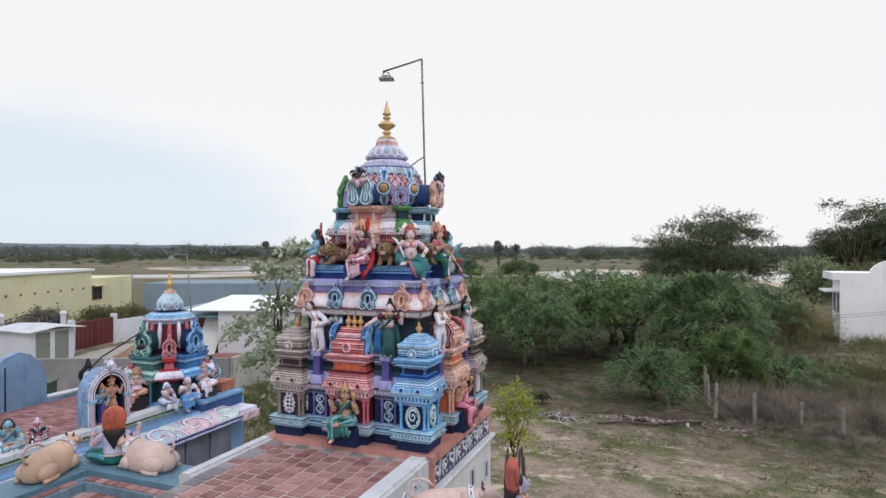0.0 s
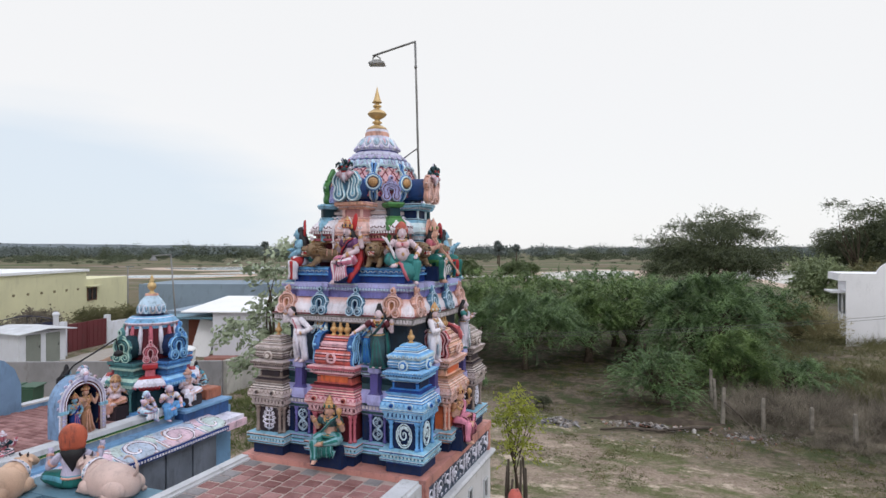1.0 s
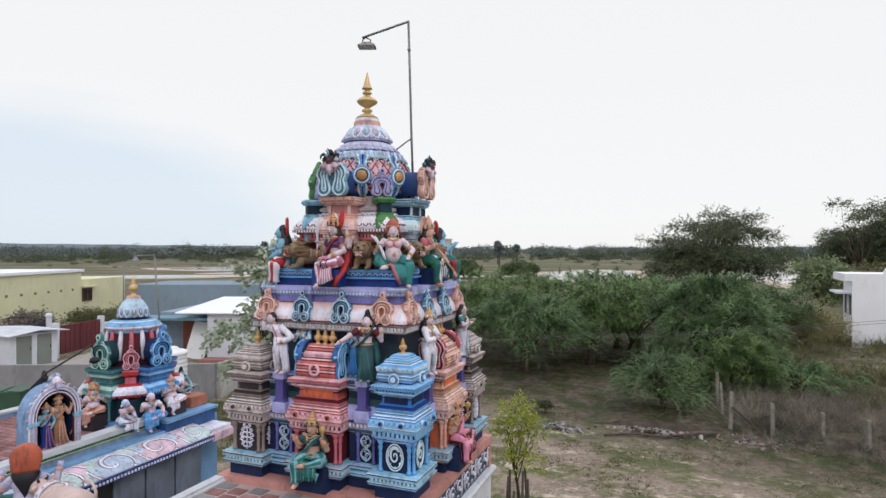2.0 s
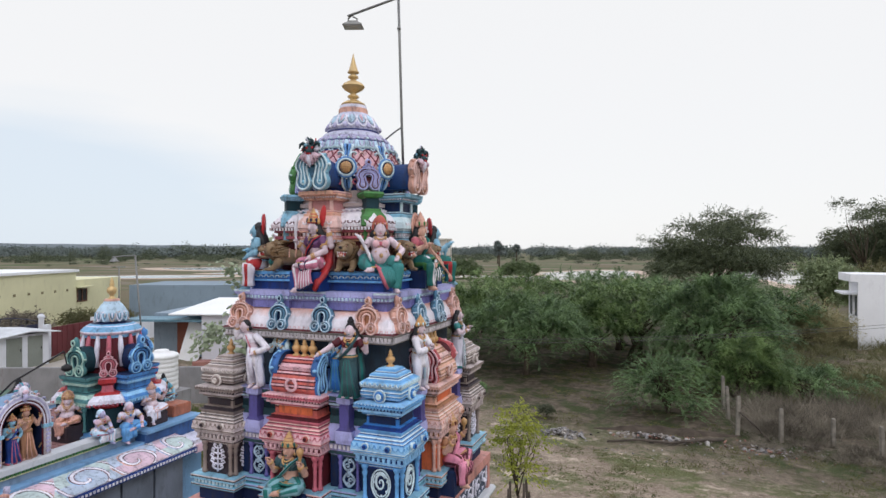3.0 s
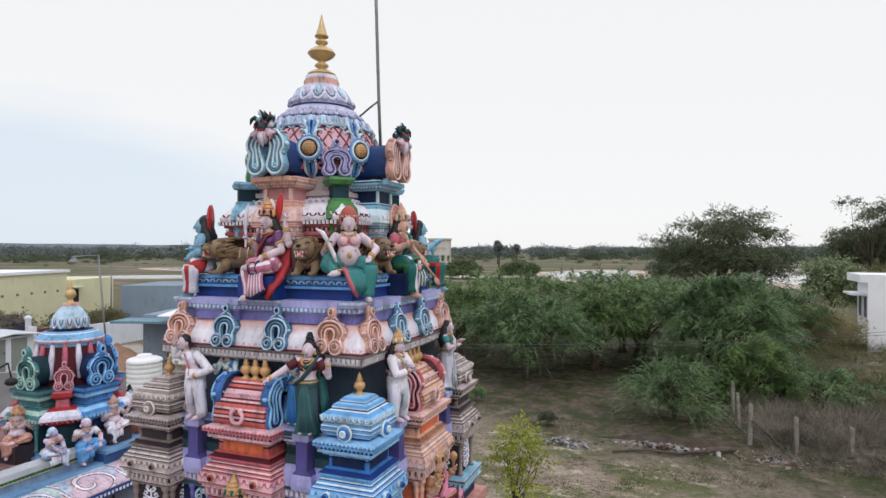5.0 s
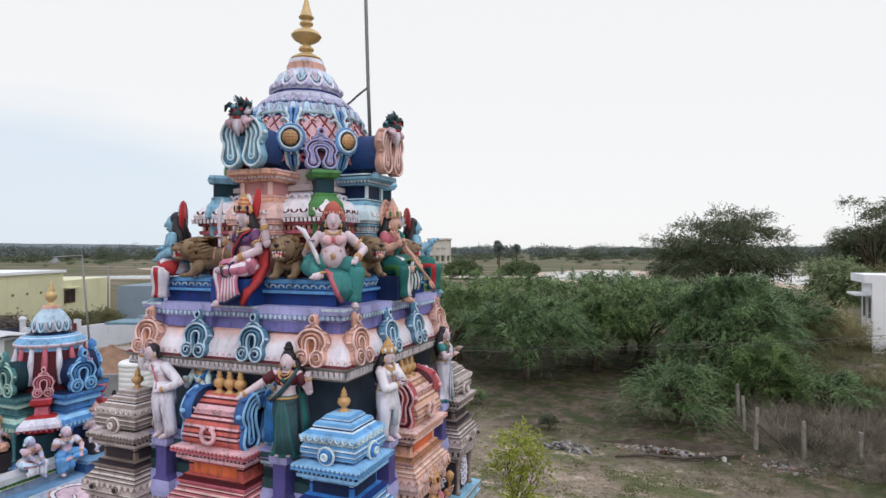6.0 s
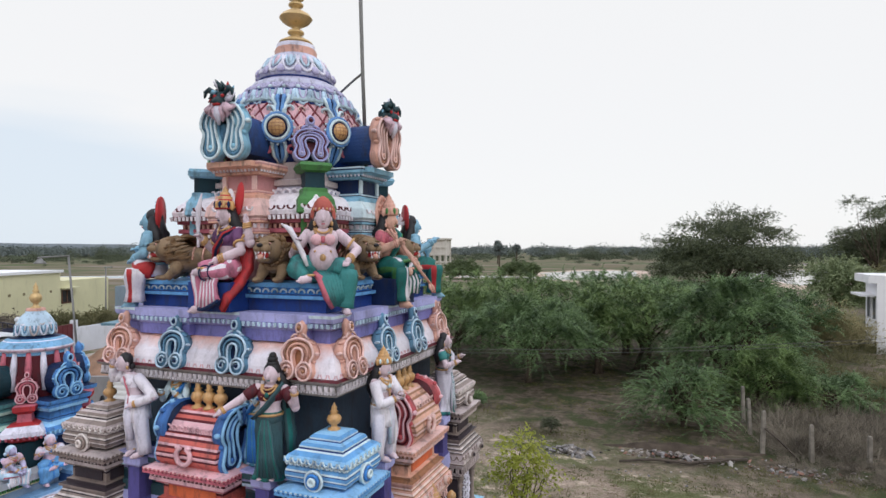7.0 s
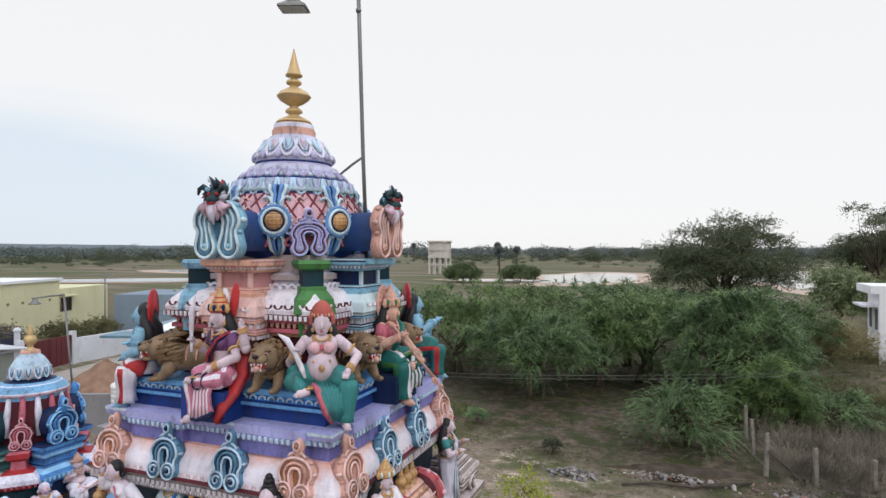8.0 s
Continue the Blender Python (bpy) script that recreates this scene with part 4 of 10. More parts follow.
for j in range(4):
    for i in range(n - 1):
        bm.faces.new((rows[j][i], rows[j][i + 1], rows[j + 1][i + 1], rows[j + 1][i]))
solo("soil_bank", bm, surface("shaded_dark_soil", (0.062, 0.048, 0.037), rough=1.0, vary=0.5, grain=18, blotch=3, stain=0.4, streak=False, bump=0.8, spec=0.1), "low bank of dark soil behind the rubble, coloured darker for the bush's shade", "soil bank", kind="structure", smooth=True)

LOG = surface("dead_wood", (0.07, 0.055, 0.045), rough=0.95, vary=0.4, grain=30, blotch=5, bump=0.6)
bm = bmesh.new()
tube(bm, [(1.1, 13.9, 0.05), (2.0, 14.25, 0.10), (3.0, 14.35, 0.08), (3.7, 14.75, 0.13), (4.5, 15.2, 0.10)], [0.03, 0.04, 0.045, 0.045, 0.05], 0, 8)
tube(bm, [(3.2, 14.45, 0.09), (3.6, 14.3, 0.22), (3.95, 14.35, 0.30)], [0.035, 0.025, 0.012], 0, 6)
solo("fallen_log", bm, LOG, "long dark fallen branch lying on the field", "log", smooth=True)

# fence posts and strands
POST = surface("weathered_concrete_post", (0.21, 0.19, 0.165), rough=0.95, vary=0.45, grain=30, blotch=6, stain=0.6)
for x, y, h, tx, ty in ((4.86, 17.9, 1.15, 0, -3), (4.80, 19.3, 1.25, 2, -2), (4.97, 15.95, 1.28, 0, 2), (6.18, 15.75, 1.06, 0, 0), (7.62, 16.0, 0.85, 1, 0), (8.62, 15.0, 0.95, 0, -2)):
    bm = bmesh.new()
    stack(bm, [(0.055, 0.05, -0.2, 0), (0.05, 0.047, h * 0.5, 0), (0.047, 0.045, h - 0.03, 0), (0.035, 0.035, h, 0)])
    solo("fence_post", bm, POST, "weathered grey concrete fence post leaning slightly", "fence post", "posts of the field fence", at=pose(x, y, land(x, y), tx, ty, 20))
bm = bmesh.new()
tube(bm, [(5.02, 15.88, 0.85), (5.45, 15.8, 0.5), (5.9, 15.7, 0.03)], 0.03, 0, 6)
solo("brace_stake", bm, LOG, "slanting wooden stake bracing a fence post", "stake", smooth=True)

# stake guard round the sapling
guard = thing("tree_guard", (0.25, 5.9, 0), "guard of dark wooden stakes round the sapling", "tree guard")
for i in range(7):
    a = 2 * math.pi * i / 7
    bm = bmesh.new()
    q = 1.42 + 0.22 * math.sin(i * 2.3)
    tube(bm, [(0.24 * math.cos(a), 0.24 * math.sin(a), -0.05), (0.22 * math.cos(a), 0.22 * math.sin(a), 1.0), (0.2 * math.cos(a + 0.1), 0.2 * math.sin(a + 0.1), q)], [0.03, 0.028, 0.024], 0, 6)
    part("stake", bm, [LOG], guard, "", None, True)
# ---- overhead wires ----
WIRE = surface("wire", (0.12, 0.12, 0.12), rough=0.6, vary=0.1, bump=0)
for px, py, ph in ((-3.7, 11.0, 3.5), (22.0, 12.0, 7.1)):
    ob = thing("wire_pole", (px, py, 0), "slim cement pole that carries the wires", "pole", "wire poles")
    bm = bmesh.new()
    tube(bm, [(0, 0, -0.1), (0, 0, ph * 0.5), (0, 0, ph)], [0.08, 0.07, 0.06], 0, 8)
    part("shaft", bm, [POST], ob, "", None, True)
for k, dz in enumerate((0.0, 0.10)):
    bm = bmesh.new()
    pts = []
    for i in range(25):
        u = i / 24
        x = -3.7 + 25.7 * u
        pts.append((x, 11.0 + 1.0 * u, 3.594 + 0.0611 * x + 0.0042 * x * x - dz * (1.0 - 0.7 * u)))
    tube(bm, pts, 0.005, 0, 5)
    solo("overhead_wire", bm, WIRE, "thin grey overhead wire crossing the field", "wire", "overhead wires", smooth=True)


# ---- the big temple tower ----
def horseshoe(bm, w, h, y, r, mi, swirl=1.0, n=15, gap=0.0):
    """One raised horseshoe band with curled ends; w half width, h height of its crown."""
    pts = []
    for i in range(n):
        a = radians(-62 + 304 * i / (n - 1))
        pts.append((w * math.cos(a), y, h * 0.52 + h * 0.48 * math.sin(a)))
    for sgn, first in ((1, True), (-1, False)):
        curl = []
        for i in range(7):
            a = radians(-62 - 42 * i)
            q = w * 0.42 * (1 - 0.1 * i)
            curl.append((sgn * (w * 0.47 + q * 0.55 + q * math.cos(a + 1.1) * 0.62), y, h * 0.12 + q * math.sin(a + 1.1) * 0.62))
        if swirl:
            tube(bm, curl, [r * 0.9] * 7, mi, 5)
    tube(bm, pts, r, mi, 6)


def omega(w, h, main, light, dark, tip=False, wrap=None):
    """Horseshoe ornament in relief: a broad banded arch that swells at the sides, pinches, and ends in two rolled feet, round a dark keyhole; with tip, a neck and a pearled bud above. It faces -y, its foot at z = 0."""
    bm = bmesh.new()
    hb = h * (0.97 if not tip else 0.70)
    zf, zt = 0.45 * w, hb - 0.30 * w
    keys = [(0.50 * w, zf), (0.53 * w, zf + 0.40 * (zt - zf)), (0.60 * w, zf + 0.64 * (zt - zf)), (0.47 * w, zf + 0.86 * (zt - zf)), (0.24 * w, zf + 0.97 * (zt - zf)), (0.0, zt)]
    half = [0.45, 0.28, 0.36, 0.33, 0.29, 0.28] if tip else [0.45, 0.30, 0.385, 0.34, 0.29, 0.28]
    keys = keys + [(-x, z) for x, z in keys[-2::-1]]
    half = half + half[-2::-1]
    line, wide = [], []
    for i in range(len(keys) - 1):  # a smooth curve through the keys
        p0, p1, p2, p3 = (Vector(keys[max(0, min(len(keys) - 1, k))]) for k in (i - 1, i, i + 1, i + 2))
        for j in range(4):
            u = j / 4
            line.append(0.5 * (2 * p1 + (p2 - p0) * u + (2 * p0 - 5 * p1 + 4 * p2 - p3) * u * u + (3 * p1 - p0 - 3 * p2 + p3) * u ** 3))
            e = u * u * (3 - 2 * u)
            wide.append(w * (half[i] * (1 - e) + half[i + 1] * e))
    line.append(Vector(keys[-1]))
    wide.append(w * half[-1])
    ways = [(line[min(i + 1, len(line) - 1)] - line[max(i - 1, 0)]).normalized() for i in range(len(line))]
    ways[0], ways[-1] = Vector((0, 1)), Vector((0, -1))

    def rim(k):
        """The closed outline at k of the band's half width."""
        out = [(p.x + d.y * q * k, p.y - d.x * q * k) for p, d, q in zip(line, ways, wide)]
        out += [(line[-1].x - wide[-1] * k * math.cos(radians(t)), line[-1].y - wide[-1] * k * math.sin(radians(t))) for t in range(20, 180, 20)]
        out += [(max(p.x - d.y * q * k, 0.03 * w) if p.x > 0.05 * w else min(p.x - d.y * q * k, -0.03 * w) if p.x < -0.05 * w else p.x - d.y * q * k, p.y + d.x * q * k) for p, d, q in zip(line[::-1], ways[::-1], wide[::-1])]
        out += [(line[0].x - wide[0] * k * math.cos(radians(t)), line[0].y - wide[0] * k * math.sin(radians(t))) for t in range(20, 180, 20)]
        return out
    plate(bm, [(x * 0.9, z) for x, z in rim(0.8)[:len(line)]], 0.006, 0.05, 2)  # dark ground seen through the keyhole
    plate(bm, rim(1.0), -0.012, 0.045, 0)
    if tip and not wrap:  # concentric arches that end on two round scrolled feet
        for k, y, r, mi in ((0.86, -0.022, 0.070, 1), (0.42, -0.012, 0.040, 2), (-0.02, -0.020, 0.060, 0), (-0.36, -0.012, 0.030, 2), (-0.80, -0.022, 0.062, 1)):
            tube(bm, [(p.x + d.y * q * k, y, p.y - d.x * q * k) for p, d, q in zip(line, ways, wide)], r * w, mi, 6)
        for s in (-1, 1):
            ring = [(s * 0.50 * w + 0.43 * w * math.cos(radians(t)), zf + 0.43 * w * math.sin(radians(t))) for t in range(0, 360, 20)]
            plate(bm, ring, -0.026, 0.0, 0)
            tube(bm, [(x, -0.032, z) for x, z in ring + ring[:1]], 0.060 * w, 1, 6, False)
            tube(bm, [(s * (0.50 * w + 0.27 * w * (1 - i / 14) * math.cos(2.6 - i * 0.62)), -0.034, zf + 0.27 * w * (1 - i / 14) * math.sin(2.6 - i * 0.62)) for i in range(12)], w * 0.055, 1, 6)
            ball(bm, (s * 0.50 * w, -0.036, zf), (0.10 * w, 0.014, 0.10 * w), 2, 8, 5)
    else:  # bands that run down each arm and round its rolled foot
        for k, y, r, mi in ((0.88, -0.020, 0.055, 1), (0.56, -0.013, 0.036, 2), (0.28, -0.018, 0.045, 1)):
            pts = rim(k)
            tube(bm, [(x, y, z) for x, z in pts + pts[:1]], r * w, mi, 6, False)
        for s in (-1, 1):
            ball(bm, (s * 0.50 * w, -0.016, zf), (0.10 * w, 0.016, 0.10 * w), 0, 8, 5)
    for i in range(9):  # curled leaves along the rim
        p, d, q = line[4 + 4 * i], ways[4 + 4 * i], wide[4 + 4 * i]
        ball(bm, (p.x + d.y * q * 1.06, 0.004, p.y - d.x * q * 1.06), (0.085 * w, 0.022, 0.085 * w), i % 2, 7, 5)
    if not tip:  # fluted fan between the arms
        for x in (-0.20, 0.0, 0.20):
            tube(bm, [(x * 0.5 * w, -0.024, zt - 0.36 * w), (x * w, -0.030, zt - 0.05 * w), (x * 1.5 * w, -0.026, zt + 0.22 * w)], [0.03 * w, 0.07 * w, 0.05 * w], 1 if x else 0, 6)
    if tip:
        tube(bm, [(0, 0.012, hb * 0.93), (0, 0.008, h * 0.76), (0, 0.004, h * 0.84), (0, 0.004, h * 0.92), (0, 0.008, h)], [w * 0.34, w * 0.22, w * 0.27, w * 0.22, w * 0.07], 0, 10)
        tube(bm, [(w * 0.17 * math.cos(t), -w * 0.24, h * 0.86 + h * 0.075 * math.sin(t)) for t in [math.pi * i / 7 for i in range(15)]], w * 0.055, 1, 5, False)
        ball(bm, (0, -w * 0.24, h * 0.86), (w * 0.12, 0.014, h * 0.04), 2, 8, 5)
        for s in (-1, 1):
            tube(bm, [(s * w * 0.12, -0.012, h * 0.76), (s * w * 0.34, -0.016, h * 0.735), (s * w * 0.50, -0.014, h * 0.685)], w * 0.065, 1, 5)
    return mesh_of(bm, "omega", [main, light, dark], True)


def rosette(r, main, light, dark):
    """Round boss with rings, facing -y."""
    bm = bmesh.new()
    for rad, y, mi in ((r, 0.0, 1), (r * 0.68, -0.012, 2), (r * 0.36, -0.022, 0)):
        ring = [(rad * math.cos(2 * math.pi * i / 16), y - 0.012, rad * math.sin(2 * math.pi * i / 16)) for i in range(17)]
        tube(bm, ring, r * 0.16, mi, 6, False)
        plate(bm, [(p[0], p[2]) for p in ring[:16]], y - 0.008, y + 0.012, mi)
    return mesh_of(bm, "rosette", [main, light, dark], True)


def pot_finial(h, mat, n=14):
    """A turned water-pot finial."""
    bm = bmesh.new()
    lathe(bm, [(0.30 * h, 0, 0), (0.30 * h, 0.05 * h, 0), (0.16 * h, 0.10 * h, 0), (0.13 * h, 0.18 * h, 0), (0.28 * h, 0.28 * h, 0), (0.34 * h, 0.40 * h, 0), (0.28 * h, 0.52 * h, 0),
               (0.12 * h, 0.60 * h, 0), (0.20 * h, 0.66 * h, 0), (0.11 * h, 0.72 * h, 0), (0.14 * h, 0.80 * h, 0), (0.06 * h, 0.90 * h, 0), (0.01 * h, h, 0)], n)
    return mesh_of(bm, "pot_finial", mat, True)


def dentils(bm, half, hy, z, size, step, depth, mi, cx=0.0, cy=0.0, sides="fblr", taper=0.7):
    """Small hanging blocks along the four edges of a rectangular band."""
    def one(x, y, nx, ny):
        tx, ty = -ny, nx
        s = size / 2
        v = []
        for zz, k in ((z, 1.0), (z - size * 1.25, taper)):
            for a, b in ((-1, 0), (1, 0), (1, 1), (-1, 1)):
                v.append(bm.verts.new((x + tx * a * s * k + nx * b * depth, y + ty * a * s * k + ny * b * depth, zz)))
        for f in ((0, 1, 2, 3), (7, 6, 5, 4), (3, 2, 6, 7), (1, 5, 6, 2), (4, 0, 3, 7)):
            bm.faces.new([v[i] for i in f]).material_index = mi
    nx, ny = max(1, int(2 * half / step)), max(1, int(2 * hy / step))
    for i in range(nx):
        x = cx - half + (i + 0.5) * 2 * half / nx
        if "f" in sides:
            one(x, cy - hy, 0, -1)
        if "b" in sides:
            one(x, cy + hy, 0, 1)
    for i in range(ny):
        y = cy - hy + (i + 0.5) * 2 * hy / ny
        if "r" in sides:
            one(cx + half, y, 1, 0)
        if "l" in sides:
            one(cx - half, y, -1, 0)


def pillar(bm, x, y, z0, z1, r, mi):
    """Small turned pilaster with base, bulb and capital."""
    h = z1 - z0
    lathe(bm, [(r * 1.3, z0, mi), (r * 1.3, z0 + 0.07 * h, mi), (r * 0.85, z0 + 0.1 * h, mi), (r * 0.8, z0 + 0.5 * h, mi), (r * 0.95, z0 + 0.56 * h, mi), (r * 0.7, z0 + 0.6 * h, mi),
               (r * 0.9, z0 + 0.68 * h, mi), (r * 1.25, z0 + 0.76 * h, mi), (r * 0.8, z0 + 0.82 * h, mi), (r * 1.1, z0 + 0.86 * h, mi), (r * 1.6, z0 + 0.93 * h, mi), (r * 1.6, z1, mi)], 8, x, y)


Z0 = 3.81
tower = thing("temple_tower", (0, 0, 0), "brightly painted temple tower with stacked cornices, niches and a dome", "temple tower")

# palettes: main, light, dark, panel, accent
BLUES = (SKYB, MIDB, DEEP, NAVY, BLUE)
BROWNS = (STONE, PSTONE, DSTONE, DSTONE, STONE)
REDS = (ROSE, PINK, MAROON, MAROON, SALMON)
PEACHES = (PEACH, SHELL, TAN, ORANGE, APRI)
LINES = {SKYB.name: PALEB, STONE.name: paint("stone_line", 0.66, 0.60, 0.50), ROSE.name: SHELL, PEACH.name: paint("pale_peach", 0.78, 0.61, 0.48), LAV.name: LILAC}


def storey(name, cx, cy, half, hy, pal, top, turn, sides="fblr", label=""):
    """Lower part of a pavilion: dark plinth, teal base, walls, dentil beam, curved cornice, neck and upper cornice, as one body with its trims."""
    main, light, dark, panel, accent = pal
    bm = bmesh.new()
    mats = [NAVY, PTEAL, TEAL, panel, main, light, dark, accent, LINES[main.name]]
    pr = [(0.03, Z0 + 0.002, 0), (0.03, 3.93, 0), (0.03, 3.931, 1), (0.075, 3.935, 1), (0.085, 3.965, 1), (0.06, 3.97, 2), (0.06, 4.0, 2), (0.085, 4.005, 1), (0.085, 4.045, 1), (0.0, 4.05, 3),
          (0.0, 4.335, 4), (0.03, 4.34, 4), (0.03, 4.36, 5), (0.045, 4.365, 5), (0.045, 4.385, 6), (0.035, 4.39, 6), (0.035, 4.42, 5), (0.06, 4.425, 5), (0.06, 4.445, 6), (0.072, 4.448, 8), (0.078, 4.456, 4), (0.080, 4.468, 8),
          (0.079, 4.474, 5), (0.077, 4.498, 5), (0.068, 4.530, 4), (0.056, 4.552, 4), (0.038, 4.572, 8), (0.034, 4.576, 4), (0.02, 4.60, 4), (0.02, 4.615, 4), (0.035, 4.62, 4), (0.035, 4.635, 6), (0.005, 4.64, 6), (0.005, 4.66, 7),
          (-0.02, 4.665, 7), (-0.02, 4.745, 4), (0.01, 4.75, 4), (0.01, 4.765, 5), (0.035, 4.77, 5), (0.035, 4.79, 6), (0.028, 4.795, 6), (0.028, 4.81, 4), (0.06, 4.815, 4), (0.06, 4.845, 5), (0.0, 4.86, 5)]
    stack(bm, sq(lined(pr, 5, 6, 0.018, 8), half, hy))
    body = part(name, bm, mats, tower, label, turn @ Matrix.Translation((cx, cy, 0)))
    bm = bmesh.new()
    dentils(bm, half + 0.04, hy + 0.04, 4.418, 0.026, 0.045, 0.02, 0, sides=sides)
    dentils(bm, half + 0.03, hy + 0.03, 4.812, 0.014, 0.028, 0.012, 0, sides=sides)
    dentils(bm, half + 0.058, hy + 0.058, 4.0, 0.022, 0.04, 0.016, 1, sides=sides)
    dentils(bm, half + 0.05, hy + 0.05, 4.385, 0.012, 0.022, 0.008, 0, sides=sides)
    tagged(part("dentil_band", bm, [light, PALEB], body, "rows of small pale dentils"), kind="stuff")
    bm = bmesh.new()
    scallops(bm, half + 0.074, hy + 0.074, 4.525, 0.024, 0.052, 0, sides)
    scallops(bm, half + 0.06, hy + 0.06, 4.846, 0.012, 0.03, 0, sides, thick=0.004)
    tagged(part("scallop_band", bm, [main], body, "rows of small painted scallops", None, True), kind="stuff")
    bm = bmesh.new()
    pillar(bm, 0, 0, 4.05, 4.345, 0.02, 0)
    pm = mesh_of(bm, "pilaster", [main if main is not LAV else PURPLE], True)
    for sx in (-1, 1):
        if "f" in sides:
            part("pilaster", pm, None, body, "", (sx * (half - 0.02), -hy - 0.012, 0))
        if "r" in sides:
            part("pilaster", pm, None, body, "", (half + 0.012, sx * (hy - 0.02), 0))
        if "l" in sides:
            part("pilaster", pm, None, body, "", (-half - 0.012, sx * (hy - 0.02), 0))
    return body


def cap_dome(body, half, hy, pal, z=4.86, h=0.26):
    """Bulging square roof of a corner pavilion with a boss on each face and a pot on top."""
    main, light, dark, panel, accent = pal
    bm = bmesh.new()
    pr = [(0.0, 0.0, 2), (0.022, 0.010, 0), (0.042, 0.022, 3), (0.047, 0.028, 0), (0.053, 0.044, 2), (0.054, 0.048, 3), (0.055, 0.056, 0), (0.055, 0.072, 2), (0.054, 0.077, 3), (0.051, 0.086, 0), (0.043, 0.102, 1), (0.036, 0.110, 2), (0.030, 0.114, 2), (0.050, 0.120, 3), (0.060, 0.128, 0), (0.060, 0.140, 1), (0.046, 0.158, 0),
          (0.018, 0.176, 3), (0.006, 0.182, 2), (-0.004, 0.186, 0), (0.002, 0.190, 3), (0.002, 0.198, 0), (-0.008, 0.214, 1), (-0.030, 0.222, 2), (-0.036, 0.226, 3), (-0.036, 0.234, 0), (-0.052, 0.250, 1), (-0.085, h, 1)]
    k = h / 0.26
    stack(bm, [(max(0.03, half + o), max(0.03, hy + o), z + q * k, m) for o, q, m in pr])
    part("cap", bm, [main, light, dark, LINES[main.name]], body, "bulging square painted cap")
    bm = bmesh.new()
    scallops(bm, half + 0.056, hy + 0.056, z + 0.150 * k, 0.018, 0.042, 0, lift=0.004)
    scallops(bm, half + 0.054, hy + 0.054, z + 0.124 * k, 0.009, 0.024, 0, thick=0.005)
    tagged(part("scallop_band", bm, [LINES[main.name]], body, "", None, True), kind="stuff")
    ros = rosette(0.050, LINES[main.name], LINES[main.name], accent)
    for i in range(4):
        part("rosette", ros, None, body, "", Matrix.Translation((0, 0, z + 0.048)) @ quarter(i) @ Matrix.Translation((0, -(hy if i % 2 == 0 else half) - 0.055, 0)))
    part("pot_finial", pot_finial(0.15, GOLD), None, body, "gilded pot finial", Matrix.Translation((0, 0, z + h - 0.004)) @ Matrix.Diagonal((0.8, 0.8, 1, 1)), True)
    wall = half + 0.035
    ks = rosette(0.028, dark, LINES[main.name], accent)
    for i in range(4):
        for e in (-0.62, 0.62):
            part("cornice_boss", ks, None, body, "", Matrix.Translation((0, 0, 4.51)) @ quarter(i) @ Matrix.Translation((e * wall, -wall - 0.082, 0)))
    for k in range(4):
        bm = bmesh.new()
        plate(bm, [(0.085 * math.cos(radians(a)), 0.122 * math.sin(radians(a))) for a in range(0, 360, 20)], 0.002, 0.012, 1)
        if pal is BLUES:  # a curled paisley inside a double rim
            for sx, r in ((1.0, 0.007), (0.82, 0.006)):
                tube(bm, [(0.085 * sx * math.cos(a), 0, 0.122 * sx * math.sin(a)) for a in [2 * math.pi * i / 20 for i in range(21)]], r, 0, 5, False)
            tube(bm, [(0.056 * (1 - i / 17) * math.cos(0.6 + i * 0.62), -0.002, 0.012 + 0.082 * (1 - i / 17) * math.sin(0.6 + i * 0.62)) for i in range(16)], [0.012 - 0.0005 * i for i in range(16)], 0, 6)
            for i in range(7):
                a = 2 * math.pi * i / 7 + 0.3
                ball(bm, (0.062 * math.cos(a), -0.002, 0.092 * math.sin(a)), (0.010, 0.006, 0.012), 0, 6, 5)
        else:  # a stem with paired curls
            tube(bm, [(0, 0, -0.12), (0.004, 0, 0.0), (0, 0, 0.118)], [0.009, 0.008, 0.006], 0, 6)
            for i in range(5):
                z0, w = -0.10 + 0.048 * i, (0.062, 0.082, 0.085, 0.07, 0.045)[i]
                for sx in (-1, 1):
                    tube(bm, [(0, 0, z0), (sx * w * 0.55, 0, z0 + 0.006), (sx * w, 0, z0 + 0.026), (sx * w * 0.85, 0, z0 + 0.044), (sx * w * 0.58, 0, z0 + 0.040), (sx * w * 0.55, 0, z0 + 0.026)], [0.008, 0.009, 0.009, 0.008, 0.008, 0.010], 0, 6)
        part("medallion", bm, [PALEB if pal is BLUES else LILAC, panel], body, "oval medallion of pale scrollwork", Matrix.Translation((0, 0, 4.19)) @ quarter(k) @ Matrix.Translation((0, -wall - 0.012, 0)), True)
        bm = bmesh.new()
        box(bm, -wall * 0.72, 0, 4.674, wall * 0.72, 0.014, 4.736, 0)
        part("neck_panel", bm, [panel], body, "", quarter(k) @ Matrix.Translation((0, -wall + 0.012, 0)))


